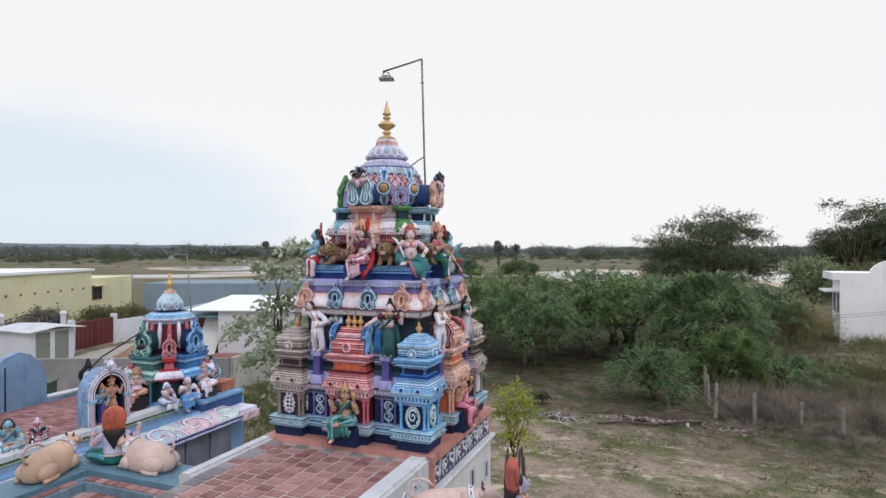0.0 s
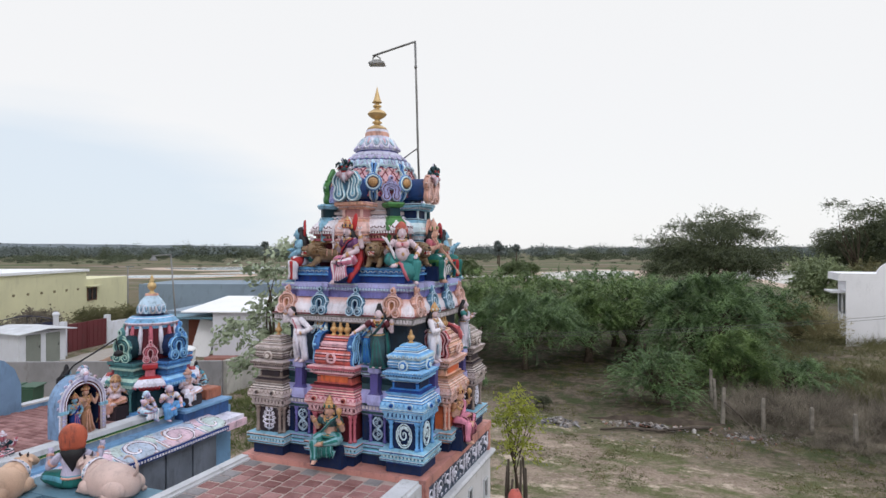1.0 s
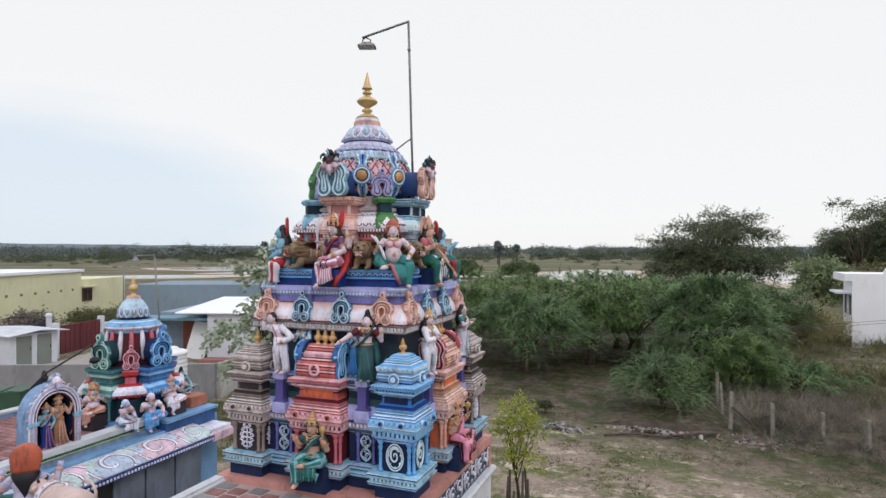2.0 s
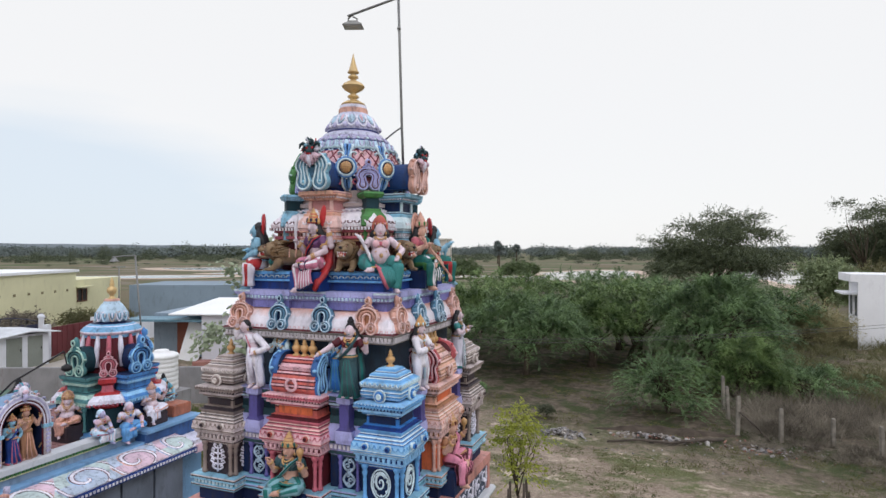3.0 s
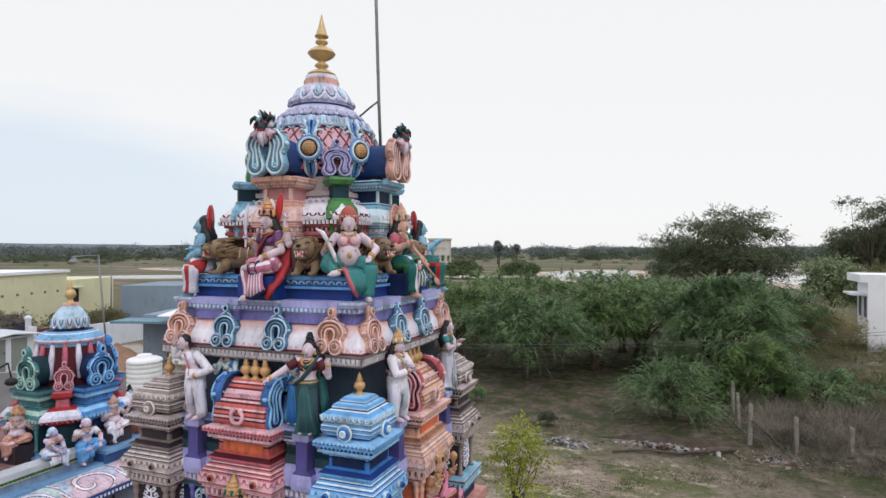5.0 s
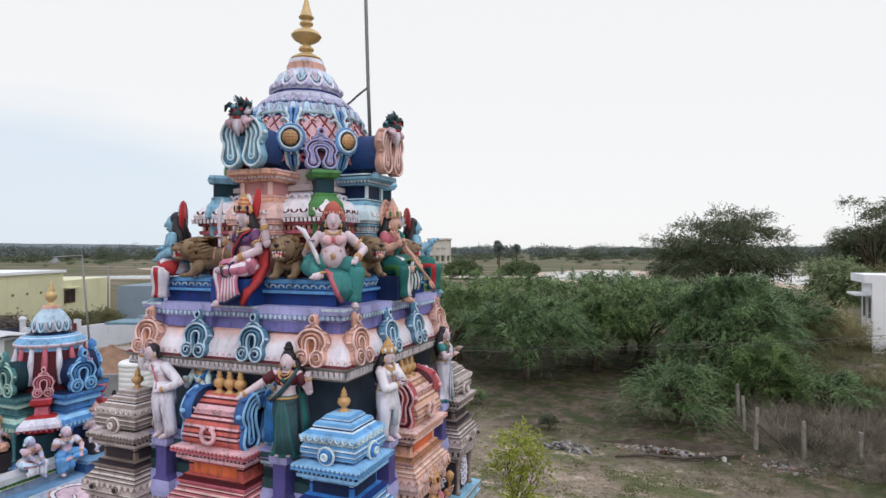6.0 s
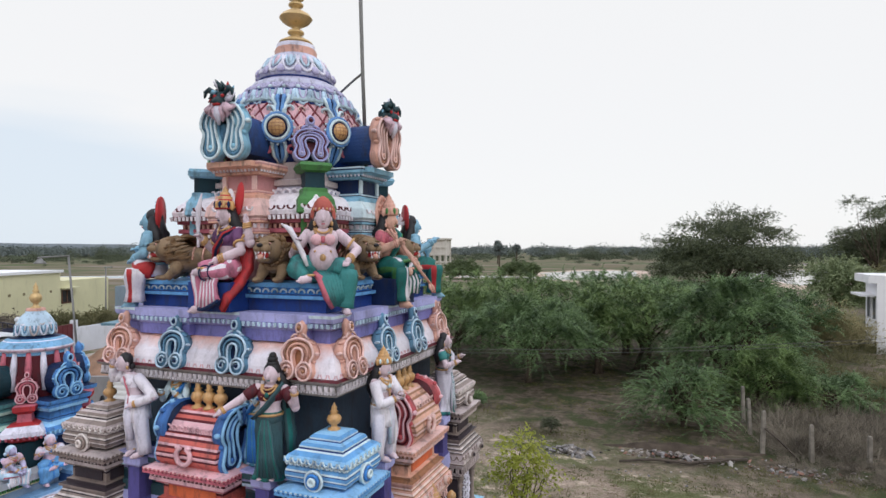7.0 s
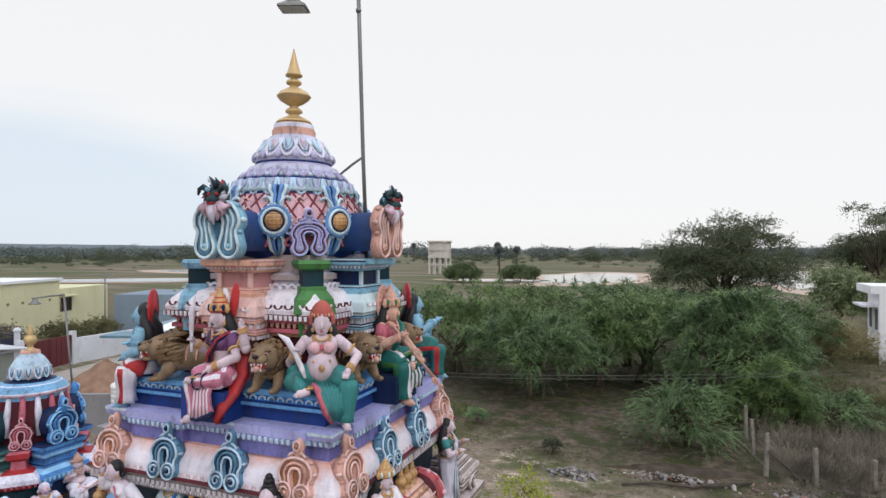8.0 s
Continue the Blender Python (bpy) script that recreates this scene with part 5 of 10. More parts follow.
def barrel(body, half, hy, pal, z=4.86, h=0.30, lip=BLUE):
    """Barrel roof of a central pavilion, its axis along x, with horseshoe ends and three pots."""
    main, light, dark, panel, accent = pal
    bm = bmesh.new()
    prof = [(0.02, 0.0, 0), (0.05, 0.03, 0), (0.06, 0.07, 1), (0.058, 0.075, 2), (0.055, 0.085, 0), (0.04, 0.13, 0), (0.018, 0.18, 0), (0.018, 0.183, 2), (0.005, 0.19, 1), (-0.03, 0.235, 1), (-0.034, 0.24, 2), (-0.05, 0.25, 0), (-0.09, 0.285, 0), (-0.12, h, 0)]
    stack(bm, [(half * 0.86, max(0.02, hy + o), z + q, m) for o, q, m in lined(prof, 1, 2, 0.03)])
    part("barrel_roof", bm, [accent, light, dark], body, "painted barrel roof with a raised scroll band")
    end = omega(hy * 1.36, h * 1.28, paint("lip_blue", 0.045, 0.15, 0.36) if lip is BLUE else paint("lip_red", 0.46, 0.085, 0.085), MIDB if lip is BLUE else PINK, NAVY if lip is BLUE else MAROON)
    for s, k in ((1, 1), (-1, 3)):
        part("horseshoe_end", end, None, body, "", Matrix.Translation((s * half * 0.90, 0, z - 0.03)) @ quarter(k))
    bm = bmesh.new()
    horseshoe(bm, 0.05, 0.10, -hy - 0.07, 0.014, 0)
    part("horseshoe_boss", bm, [light], body, "", Matrix.Translation((0, 0, z + 0.13)) @ Matrix.Diagonal((1, 1, -1, 1)), True)
    bm = bmesh.new()
    n = 9
    for i in range(n):
        x = -half * 0.7 + half * 1.4 * i / (n - 1)
        tube(bm, [(x + 0.02 * math.cos(q), -hy - 0.004 + 0.03 * 0, z + 0.207 + 0.016 * math.sin(q)) for q in (0, 0.9, 1.8, 2.7, 3.6, 4.5)], 0.006, 0, 5)
    part("scroll_band", bm, [light], body, "", None, True)
    pot = pot_finial(0.17, GOLD)
    for i in (-1, 0, 1):
        part("pot_finial", pot, None, body, "gilded pot finial", Matrix.Translation((i * 0.085, 0, z + h - 0.006)) @ Matrix.Diagonal((0.72, 0.72, 1, 1)), True)
    ks = rosette(0.03, dark, LINES[main.name], accent)
    for s in (-0.72, 0.72):
        part("cornice_boss", ks, None, body, "", (s * half, -hy - 0.105, 4.51))
    bm = bmesh.new()
    box(bm, -0.17, 0, 4.674, 0.17, 0.014, 4.736, 0)
    part("neck_panel", bm, [ORANGE], body, "", (0, -hy - 0.006, 0))


turns = [quarter(k) for k in range(4)]
CORNER = [BROWNS, BLUES, BROWNS, BLUES]
# the core wall, its recesses and the big overhanging cornice
bm = bmesh.new()
stack(bm, [(0.80, 0.80, Z0 + 0.001, 0), (0.80, 0.80, 4.86, 0), (0.74, 0.74, 4.861, 1), (0.74, 0.74, 5.29, 1)])
core = part("core_wall", bm, [NAVY, paint("core_slate", 0.035, 0.058, 0.075, spec=0.2)], tower, "dark painted core wall")
pr = [(0.02, Z0 + 0.001, 0), (0.02, 3.93, 0), (0.06, 3.935, 1), (0.06, 3.965, 1), (0.04, 3.97, 2), (0.04, 4.0, 2), (0.06, 4.005, 1), (0.06, 4.045, 1), (0, 4.05, 3), (0, 4.34, 4), (0.03, 4.345, 4), (0.03, 4.385, 5), (0.045, 4.40, 5), (0.045, 4.44, 4), (0.07, 4.45, 4),
      (0.07, 4.47, 5), (0.055, 4.54, 5), (0.01, 4.60, 6), (0.01, 4.66, 6), (0.0, 4.665, 7), (0.0, 4.745, 4), (0.03, 4.76, 8), (0.03, 4.80, 4), (0.05, 4.81, 4), (0.05, 4.855, 5)]
bm = bmesh.new()
stack(bm, [(0.19, 0.10 + o, z, m) for o, z, m in lined(pr, 5, 6)], 0, -0.78)
bay_mesh = mesh_of(bm, "recessed_bay", [NAVY, PTEAL, TEAL, NAVY, DGREEN, MAUVE, DGREEN, DTEAL, PSLATE])
bm = bmesh.new()
pillar(bm, 0, 0, 4.05, 4.345, 0.017, 0)
slim_mesh = mesh_of(bm, "pilaster", PURPLE, True)
bm = bmesh.new()
stack(bm, [(0.075, 0.06, 4.46, 1), (0.085, 0.065, 4.50, 1), (0.075, 0.06, 4.57, 0), (0.045, 0.055, 4.60, 0), (0.045, 0.055, 4.62, 0), (0.045, 0.055, 4.79, 0), (0.05, 0.06, 4.795, 1), (0.065, 0.07, 4.81, 1), (0.065, 0.07, 4.853, 1)], 0, -0.92)
bracket_mesh = mesh_of(bm, "bracket", [paint("bracket_violet", 0.075, 0.065, 0.20), MAUVE])
bm = bmesh.new()
for sx in (-1, 1):  # a curling leaf stem in pale relief
    tube(bm, [(sx * 0.055 * math.sin(0.55 * i), -0.89, -0.12 + 0.022 * i) for i in range(12)], 0.010, 0, 5)
for i in range(6):
    sx = 1 if i % 2 else -1
    tube(bm, [(sx * (0.012 + 0.026 * (1 - 0.09 * j) * math.cos(j * 0.75)), -0.892, -0.10 + 0.04 * i + 0.022 * (1 - 0.09 * j) * math.sin(j * 0.75)) for j in range(9)], 0.007, 0, 5)
relief_mesh = mesh_of(bm, "bay_relief", PSLATE, True)
bm = bmesh.new()
for i in range(8):
    box(bm, -0.16 + i * 0.042, -0.94, 4.40, -0.135 + i * 0.042, -0.92, 4.435, 0)
bead_mesh = mesh_of(bm, "bay_dentil_band", WHITE)
for k in range(4):
    for s in (-1, 1):
        bay = part("recessed_bay", bay_mesh, None, tower, "recessed lavender bay with slim pilasters", turns[k] @ Matrix.Translation((s * 0.47, 0, 0)))
        for dx in (-0.085, 0.085):
            part("pilaster", slim_mesh, None, bay, "", (dx, -0.89, 0))
        part("bracket", bracket_mesh, None, bay)
        part("bay_relief", relief_mesh, None, bay, "pale scroll relief", (0, 0, 4.19))
        tagged(part("dentil_band", bead_mesh, None, bay), kind="stuff")

for k in range(4):
    b = storey("corner_pavilion", -0.835, -0.835, 0.165, 0.165, CORNER[k], "cap", turns[k], label=("sky-blue painted corner pavilion" if CORNER[k] is BLUES else "stone-brown painted corner pavilion"))
    cap_dome(b, 0.13, 0.13, CORNER[k])
for k, pal, lip in ((0, REDS, BLUE), (1, PEACHES, ROSE), (2, REDS, BLUE), (3, PEACHES, ROSE)):
    b = storey("central_pavilion", 0, -0.86, 0.235, 0.15, pal, "barrel", turns[k], "flr", "salmon-red central pavilion" if pal is REDS else "peach central pavilion")
    barrel(b, 0.25, 0.13, pal, lip=lip)

# big cornice with fascia, kapota and purple course
bm = bmesh.new()
pr = [(0.70, 5.28, 0), (0.85, 5.292, 0), (0.868, 5.297, 1), (0.875, 5.308, 2), (0.866, 5.312, 2), (0.866, 5.358, 1), (0.882, 5.362, 1), (0.89, 5.378, 3), (0.88, 5.388, 3), (0.868, 5.391, 4), (0.862, 5.43, 4), (0.846, 5.475, 8), (0.822, 5.515, 5), (0.79, 5.56, 5),
      (0.768, 5.566, 6), (0.76, 5.63, 6), (0.768, 5.636, 7), (0.792, 5.652, 7), (0.792, 5.676, 6), (0.81, 5.682, 7), (0.815, 5.708, 9), (0.817, 5.725, 7), (0.60, 5.727, 7)]
stack(bm, [(h, h, z, m) for h, z, m in pr])
eave = part("great_cornice", bm, [MAROON, OLIVE, OLIVE, MAROON, KAPOTA, KAPOTA, BANDV, MAUVE, KAPOTA, PALEB], tower, "wide white and pink curved cornice with purple course")
bm = bmesh.new()
dentils(bm, 0.866, 0.866, 5.354, 0.026, 0.037, 0.012, 0)
dentils(bm, 0.868, 0.868, 5.326, 0.013, 0.0185, 0.010, 0)
tagged(part("fascia_trim", bm, [paint("bead_white", 0.64, 0.60, 0.55)], eave, "row of pale beads on the olive fascia"), kind="stuff")
bm = bmesh.new()
dentils(bm, 0.793, 0.793, 5.677, 0.020, 0.036, 0.012, 0)
tagged(part("leaf_course", bm, [PSLATE], eave), kind="stuff")
salients = []
for x0, x1 in ((-0.62, -0.18), (0.20, 0.66)):
    bm = bmesh.new()
    c, hw = (x0 + x1) / 2, (x1 - x0) / 2
    stack(bm, [(hw - 0.02, 0.035, 5.568, 0), (hw - 0.02, 0.035, 5.634, 1), (hw - 0.01, 0.05, 5.65, 1), (hw - 0.01, 0.055, 5.674, 0), (hw, 0.06, 5.68, 1), (hw, 0.06, 5.729, 1)], c, -0.775)
    dentils(bm, hw - 0.01, 0.055, 5.677, 0.020, 0.036, 0.010, 2, c, -0.775, "flr")
    salients.append(mesh_of(bm, "salient", [BANDV, MAUVE, PSLATE]))
for k in range(4):  # stepped salients in the purple course
    for me in salients:
        part("salient", me, None, eave, "", turns[k])
bm = bmesh.new()
scallops(bm, 0.866, 0.866, 5.415, 0.02, 0.05, 0, thick=0.004)
tagged(part("scallop_band", bm, [PINK], eave, "", None, True), kind="stuff")
kb = omega(0.105, 0.325, SLATE, PSLATE, NAVY, True)
kg = omega(0.112, 0.33, PEACH, SHELL, TAN, True)
lean = Matrix.Rotation(radians(-9), 4, "X")
for k in range(4):
    for x, me, lab in ((-0.70, kg, "ochre horseshoe ornament"), (-0.27, kb, "teal and pale blue horseshoe ornament"), (0.185, kb, "teal and pale blue horseshoe ornament"), (0.63, kg, "ochre horseshoe ornament")):
        part("kudu", me, None, eave, lab, turns[k] @ Matrix.Translation((x, -0.882, 5.378)) @ lean)

# second storey: plinth for the seated figures, neck walls, upper cornice
bm = bmesh.new()
pr = [(0.70, 5.7245, 0), (0.70, 5.80, 0), (0.73, 5.805, 1), (0.73, 5.825, 0), (0.70, 5.83, 2), (0.70, 5.865, 2), (0.72, 5.87, 1), (0.70, 5.895, 1), (0.45, 5.90, 1)]
stack(bm, [(h, h, z, m) for h, z, m in pr])
plinth = part("figure_plinth", bm, [DEEP, SKYB, BLUE], tower, "blue plinth with a white looped border")
bm = bmesh.new()
for k in range(4):
    q = len(bm.verts)
    for i in range(22):
        x = -0.66 + i * 0.063
        tube(bm, arc(x, 5.838, 0.022, 0, 180, 6, -0.705), 0.006, 0, 5)
    shift(bm, turns[k], q)
tagged(part("loop_border", bm, [PALEB], plinth, "", None, True), kind="stuff")
for k in range(4):
    bm = bmesh.new()
    box(bm, -0.155, -0.865, 5.7265, 0.155, -0.70, 5.90, 0)
    part("pedestal", bm, [DEEP if k != 1 else NAVY], plinth, "", turns[k])
bm = bmesh.new()
pr = [(0.50, 5.90, 0), (0.50, 6.17, 0), (0.53, 6.175, 1), (0.53, 6.195, 2), (0.55, 6.20, 2), (0.55, 6.225, 3), (0.53, 6.23, 3), (0.53, 6.255, 2), (0.555, 6.26, 2), (0.555, 6.28, 1), (0.585, 6.285, 3), (0.59, 6.305, 3), (0.575, 6.31, 4), (0.58, 6.335, 4), (0.55, 6.385, 4), (0.505, 6.43, 4), (0.43, 6.455, 5),
      (0.40, 6.46, 5), (0.40, 6.50, 6), (0.43, 6.505, 6), (0.43, 6.54, 5), (0.38, 6.55, 6), (0.38, 6.66, 6)]
stack(bm, [(h, h, z, m) for h, z, m in pr])
for k in range(4):  # lacy crest along the top of the white cornice
    q = len(bm.verts)
    for i in range(15):
        tube(bm, arc(-0.42 + i * 0.06, 6.452, 0.028, 0, 180, 6, -0.44), 0.009, 4, 5)
        tube(bm, arc(-0.52 + i * 0.074, 6.365, 0.026, 180, 360, 6, -0.572), 0.007, 3, 5)
    shift(bm, turns[k], q)
neck = part("neck_storey", bm, [MAROON, TAN, ROSE, MAROON, WHITE, LILAC, PSTONE], tower, "maroon neck storey with white cornice")
bm = bmesh.new()
dentils(bm, 0.53, 0.53, 6.254, 0.022, 0.04, 0.012, 0)
dentils(bm, 0.585, 0.585, 6.306, 0.022, 0.034, 0.010, 1)
tagged(part("dentil_band", bm, [PEACH, WHITE], neck), kind="stuff")
NASI = [(APRI, SHELL, PANELP, PTEAL, PALEB, SLATE), (PTEAL, PALEB, NAVY, PEACH, SHELL, TAN), (LAV, LILAC, PURPLE, BLUE, PALEB, NAVY), (LAV, LILAC, PURPLE, GREEN, PGREEN, NAVY)]
for k, (c1, c2, c3, f1, f2, f3) in enumerate(NASI):
    bm = bmesh.new()
    pr = [(-0.06, 5.898, 2), (-0.06, 6.15, 0), (0.03, 6.16, 0), (0.03, 6.18, 1), (0.045, 6.19, 0), (0.045, 6.215, 2), (0.025, 6.22, 1), (0.025, 6.255, 0), (0.05, 6.26, 0), (0.05, 6.285, 1), (0.065, 6.30, 1), (0.055, 6.36, 1), (0.02, 6.41, 0), (0.02, 6.43, 0), (0.0, 6.435, 0),
          (0.0, 6.46, 0), (-0.015, 6.465, 2), (-0.015, 6.555, 0), (0.02, 6.56, 0), (0.02, 6.575, 2), (0.03, 6.58, 0), (0.055, 6.60, 0), (0.055, 6.635, 0)]
    stack(bm, [(0.15 + o, 0.15 + o, z, m) for o, z, m in lined(pr, 1, 2)], 0, -0.455)
    box(bm, -0.17, -0.70, 6.601, 0.17, -0.60, 6.634, 0)
    dentils(bm, 0.178, 0.18, 6.592, 0.014, 0.026, 0.012, 3, 0, -0.455, "flr")
    dentils(bm, 0.175, 0.177, 6.254, 0.022, 0.04, 0.012, 3, 0, -0.455, "flr")
    for i in range(5):
        tube(bm, arc(-0.13 + i * 0.065, 6.355, 0.024, 180, 360, 6, -0.664), 0.008, 3, 5)
    for sx in (-1, 1):
        box(bm, sx * 0.115 - 0.016, -0.604, 6.466, sx * 0.115 + 0.016, -0.589, 6.554, 1)
    scallops(bm, 0.205, 0.205, 6.335, 0.018, 0.036, 3, "flr", 0, -0.455, 0.005)
    dentils(bm, 0.20, 0.20, 6.184, 0.016, 0.03, 0.010, 3, 0, -0.455, "flr")
    nz = part("niche_front", bm, [c1, c2, c3, WHITE], neck, "projecting niche front with small cornices", turns[k] @ Matrix.Translation((0, 0.09 if k == 3 else 0, 0)))
    # dark vault that carries the big horseshoe face
    bm = bmesh.new()
    ring = [(0.132 * math.cos(radians(a)), 6.785 + 0.155 * math.sin(radians(a))) for a in range(-40, 221, 10)]
    plate(bm, ring, -0.71, -0.25, 0)
    part("vault", bm, [VAULTB if k != 3 else GREEN], nz, "", None, False)
    part("horseshoe_face", omega(0.175, 0.37, f1, f2, f3), None, nz, "large horseshoe face in raised bands", (0, -0.735, 6.636))
    if k == 3:  # plain green leaf-shaped crest
        bm = bmesh.new()
        plate(bm, [(0.13, 6.90), (0.10, 7.0), (0.05, 7.06), (0.0, 7.12), (-0.05, 7.06), (-0.10, 7.0), (-0.13, 6.90)], -0.745, -0.70, 0)
        part("leaf_crest", bm, [GREEN], nz)
        continue
    bm = bmesh.new()  # the grinning mask on the crown, as plain lobes
    rk = random.Random(60 + k)
    ball(bm, (0, -0.735, 7.0), (0.062, 0.055, 0.060), 0, 12, 9)
    tube(bm, [(0, -0.74, 6.985), (0, -0.79, 6.975), (0, -0.82, 6.985)], [0.045, 0.038, 0.016], 0, 9)
    for i in range(26):  # ragged leaf crest and horns
        a = math.pi * (-0.15 + 1.3 * i / 25)
        r0, r1 = 0.05, rk.uniform(0.075, 0.125)
        y = -0.74 + rk.uniform(-0.03, 0.03)
        tube(bm, [(r0 * math.cos(a), y, 7.0 + r0 * math.sin(a)), ((r0 + r1) / 2 * math.cos(a + 0.1), y - 0.012, 7.0 + (r0 + r1) / 2 * math.sin(a + 0.1)), (r1 * math.cos(a + 0.35), y - 0.01, 7.0 + r1 * math.sin(a + 0.35))], [0.017, 0.014, 0.004], rk.choice((0, 0, 0, 0, 3, 4, 2)), 6)
    for sx in (-1, 1):
        tube(bm, [(sx * 0.04, -0.76, 7.03), (sx * 0.075, -0.78, 7.06), (sx * 0.10, -0.78, 7.045), (sx * 0.105, -0.785, 7.01)], [0.02, 0.018, 0.014, 0.005], 0, 7)
        ball(bm, (sx * 0.028, -0.782, 7.015), (0.014, 0.010, 0.012), 3, 7, 5)
        for dx, z1 in ((0.025, 6.86), (0.06, 6.885), (0.09, 6.92)):
            tube(bm, [(sx * dx * 0.5, -0.775, 6.965), (sx * dx, -0.785, 6.93), (sx * dx * 1.15, -0.775, z1 + 0.03), (sx * dx * 0.85, -0.77, z1)], [0.018, 0.022, 0.018, 0.005], 1, 7)
    ball(bm, (0, -0.80, 6.962), (0.030, 0.02, 0.012), 3, 8, 5)
    tube(bm, [(0, -0.785, 6.955), (0, -0.79, 6.90), (0, -0.775, 6.84)], [0.024, 0.024, 0.006], 2, 8)
    part("crown_mask", bm, [paint("mask_green", 0.014, 0.045, 0.048), BLUSH, LILAC, RED, PTEAL], nz, "dark green and red crown mask", None, True)

# corner salients under the dome
for k in range(4):
    bm = bmesh.new()
    c = GREEN if k in (1, 3) else PTEAL
    pr = [(0.09, 6.18, 0), (0.09, 6.30, 0), (0.12, 6.32, 0), (0.11, 6.40, 0), (0.075, 6.45, 0), (0.075, 6.47, 0), (0.06, 6.475, 1), (0.06, 6.57, 0), (0.085, 6.58, 0), (0.10, 6.61, 0), (0.09, 6.63, 0)]
    stack(bm, [(h, h + 0.02, z, m) for h, z, m in pr], 0, -0.60)
    for i in range(3):
        tube(bm, arc(-0.07 + i * 0.07, 6.37, 0.024, 180, 360, 6, -0.735), 0.008, 2, 5)
    part("corner_bracket", bm, [c, DTEAL, WHITE], neck, "", Matrix.Rotation(math.pi / 2 * k - math.pi / 4, 4, "Z"))

# octagonal dome with ribs, diamond lattice, lotus and gilded finial
bm = bmesh.new()
prof = [(0.36, 6.63, 0), (0.40, 6.66, 0), (0.445, 6.72, 0), (0.475, 6.80, 1), (0.482, 6.88, 1), (0.462, 6.96, 1), (0.420, 7.04, 1), (0.408, 7.065, 2), (0.428, 7.068, 2), (0.412, 7.095, 2), (0.362, 7.155, 2), (0.340, 7.168, 4), (0.352, 7.172, 8), (0.350, 7.192, 8), (0.322, 7.203, 4), (0.322, 7.218, 3), (0.300, 7.252, 3), (0.275, 7.262, 4), (0.246, 7.282, 4),
        (0.262, 7.290, 3), (0.264, 7.312, 3), (0.236, 7.35, 3), (0.196, 7.41, 3), (0.160, 7.47, 3), (0.146, 7.478, 5), (0.150, 7.512, 5), (0.140, 7.53, 6), (0.135, 7.56, 7), (0.06, 7.60, 7)]
lathe(bm, prof, 64, wave=lambda a, z: 0.025 * abs(math.cos(4 * a)) if z < 7.2 else 0)
dome = part("dome", bm, [DEEP, HPINKL, paint("dome_sage", 0.40, 0.53, 0.52), paint("dome_lilac", 0.53, 0.54, 0.60), DLILAC, PEACH, LILAC, GOLD, PALEB], tower, "painted dome in pink, blue and lilac bands", None, True)


def dome_r(z):
    for (r0, z0, _), (r1, z1, _) in zip(prof, prof[1:]):
        if z0 <= z <= z1:
            return r0 + (r1 - r0) * (z - z0) / max(1e-6, z1 - z0)
    return 0.3


bm = bmesh.new()  # diamond lattice on the pink zone
for i in range(32):
    for s in (-1, 1):
        pts = []
        for j in range(5):
            z = 6.80 + 0.262 * j / 4
            a = 2 * math.pi * (i + s * j * 0.5) / 32
            r = dome_r(z) * (1 + 0.025 * abs(math.cos(4 * a))) + 0.004
            pts.append((r * math.cos(a), r * math.sin(a), z))
        tube(bm, pts, 0.0065, 0, 5)
    for row in (1, 3) if i % 2 else (2,):  # a pale curl inside every diamond
        z = 6.80 + 0.262 * row / 4 + 0.005
        a = 2 * math.pi * (i + (0.5 if row % 2 else 0.0)) / 32
        q = len(bm.verts)
        tube(bm, [((0.026 - 0.0016 * j) * math.cos(j * 0.62), 0, (0.026 - 0.0016 * j) * math.sin(j * 0.62)) for j in range(11)], 0.0065, 2 + (i + row) % 2, 5)
        r = dome_r(z) * (1 + 0.025 * abs(math.cos(4 * a))) + 0.004
        shift(bm, Matrix.Rotation(a + math.pi / 2, 4, "Z") @ Matrix.Translation((0, -r, z)) @ Matrix.Rotation(radians(-12), 4, "X"), q)
for z in (7.058, 7.160, 7.284):  # dark painted grooves between the bands
    tube(bm, [((dome_r(z) * (1.0 + (0.025 * abs(math.cos(4 * math.pi * j / 24)) if z < 7.2 else 0)) + 0.003) * math.cos(math.pi * j / 24), (dome_r(z) * (1.0 + (0.025 * abs(math.cos(4 * math.pi * j / 24)) if z < 7.2 else 0)) + 0.003) * math.sin(math.pi * j / 24), z) for j in range(49)], 0.008, 1, 5, False)
part("lattice", bm, [paint("lattice_red", 0.22, 0.04, 0.05), DEEP, SHELL, PALEB], dome, "", None, True)
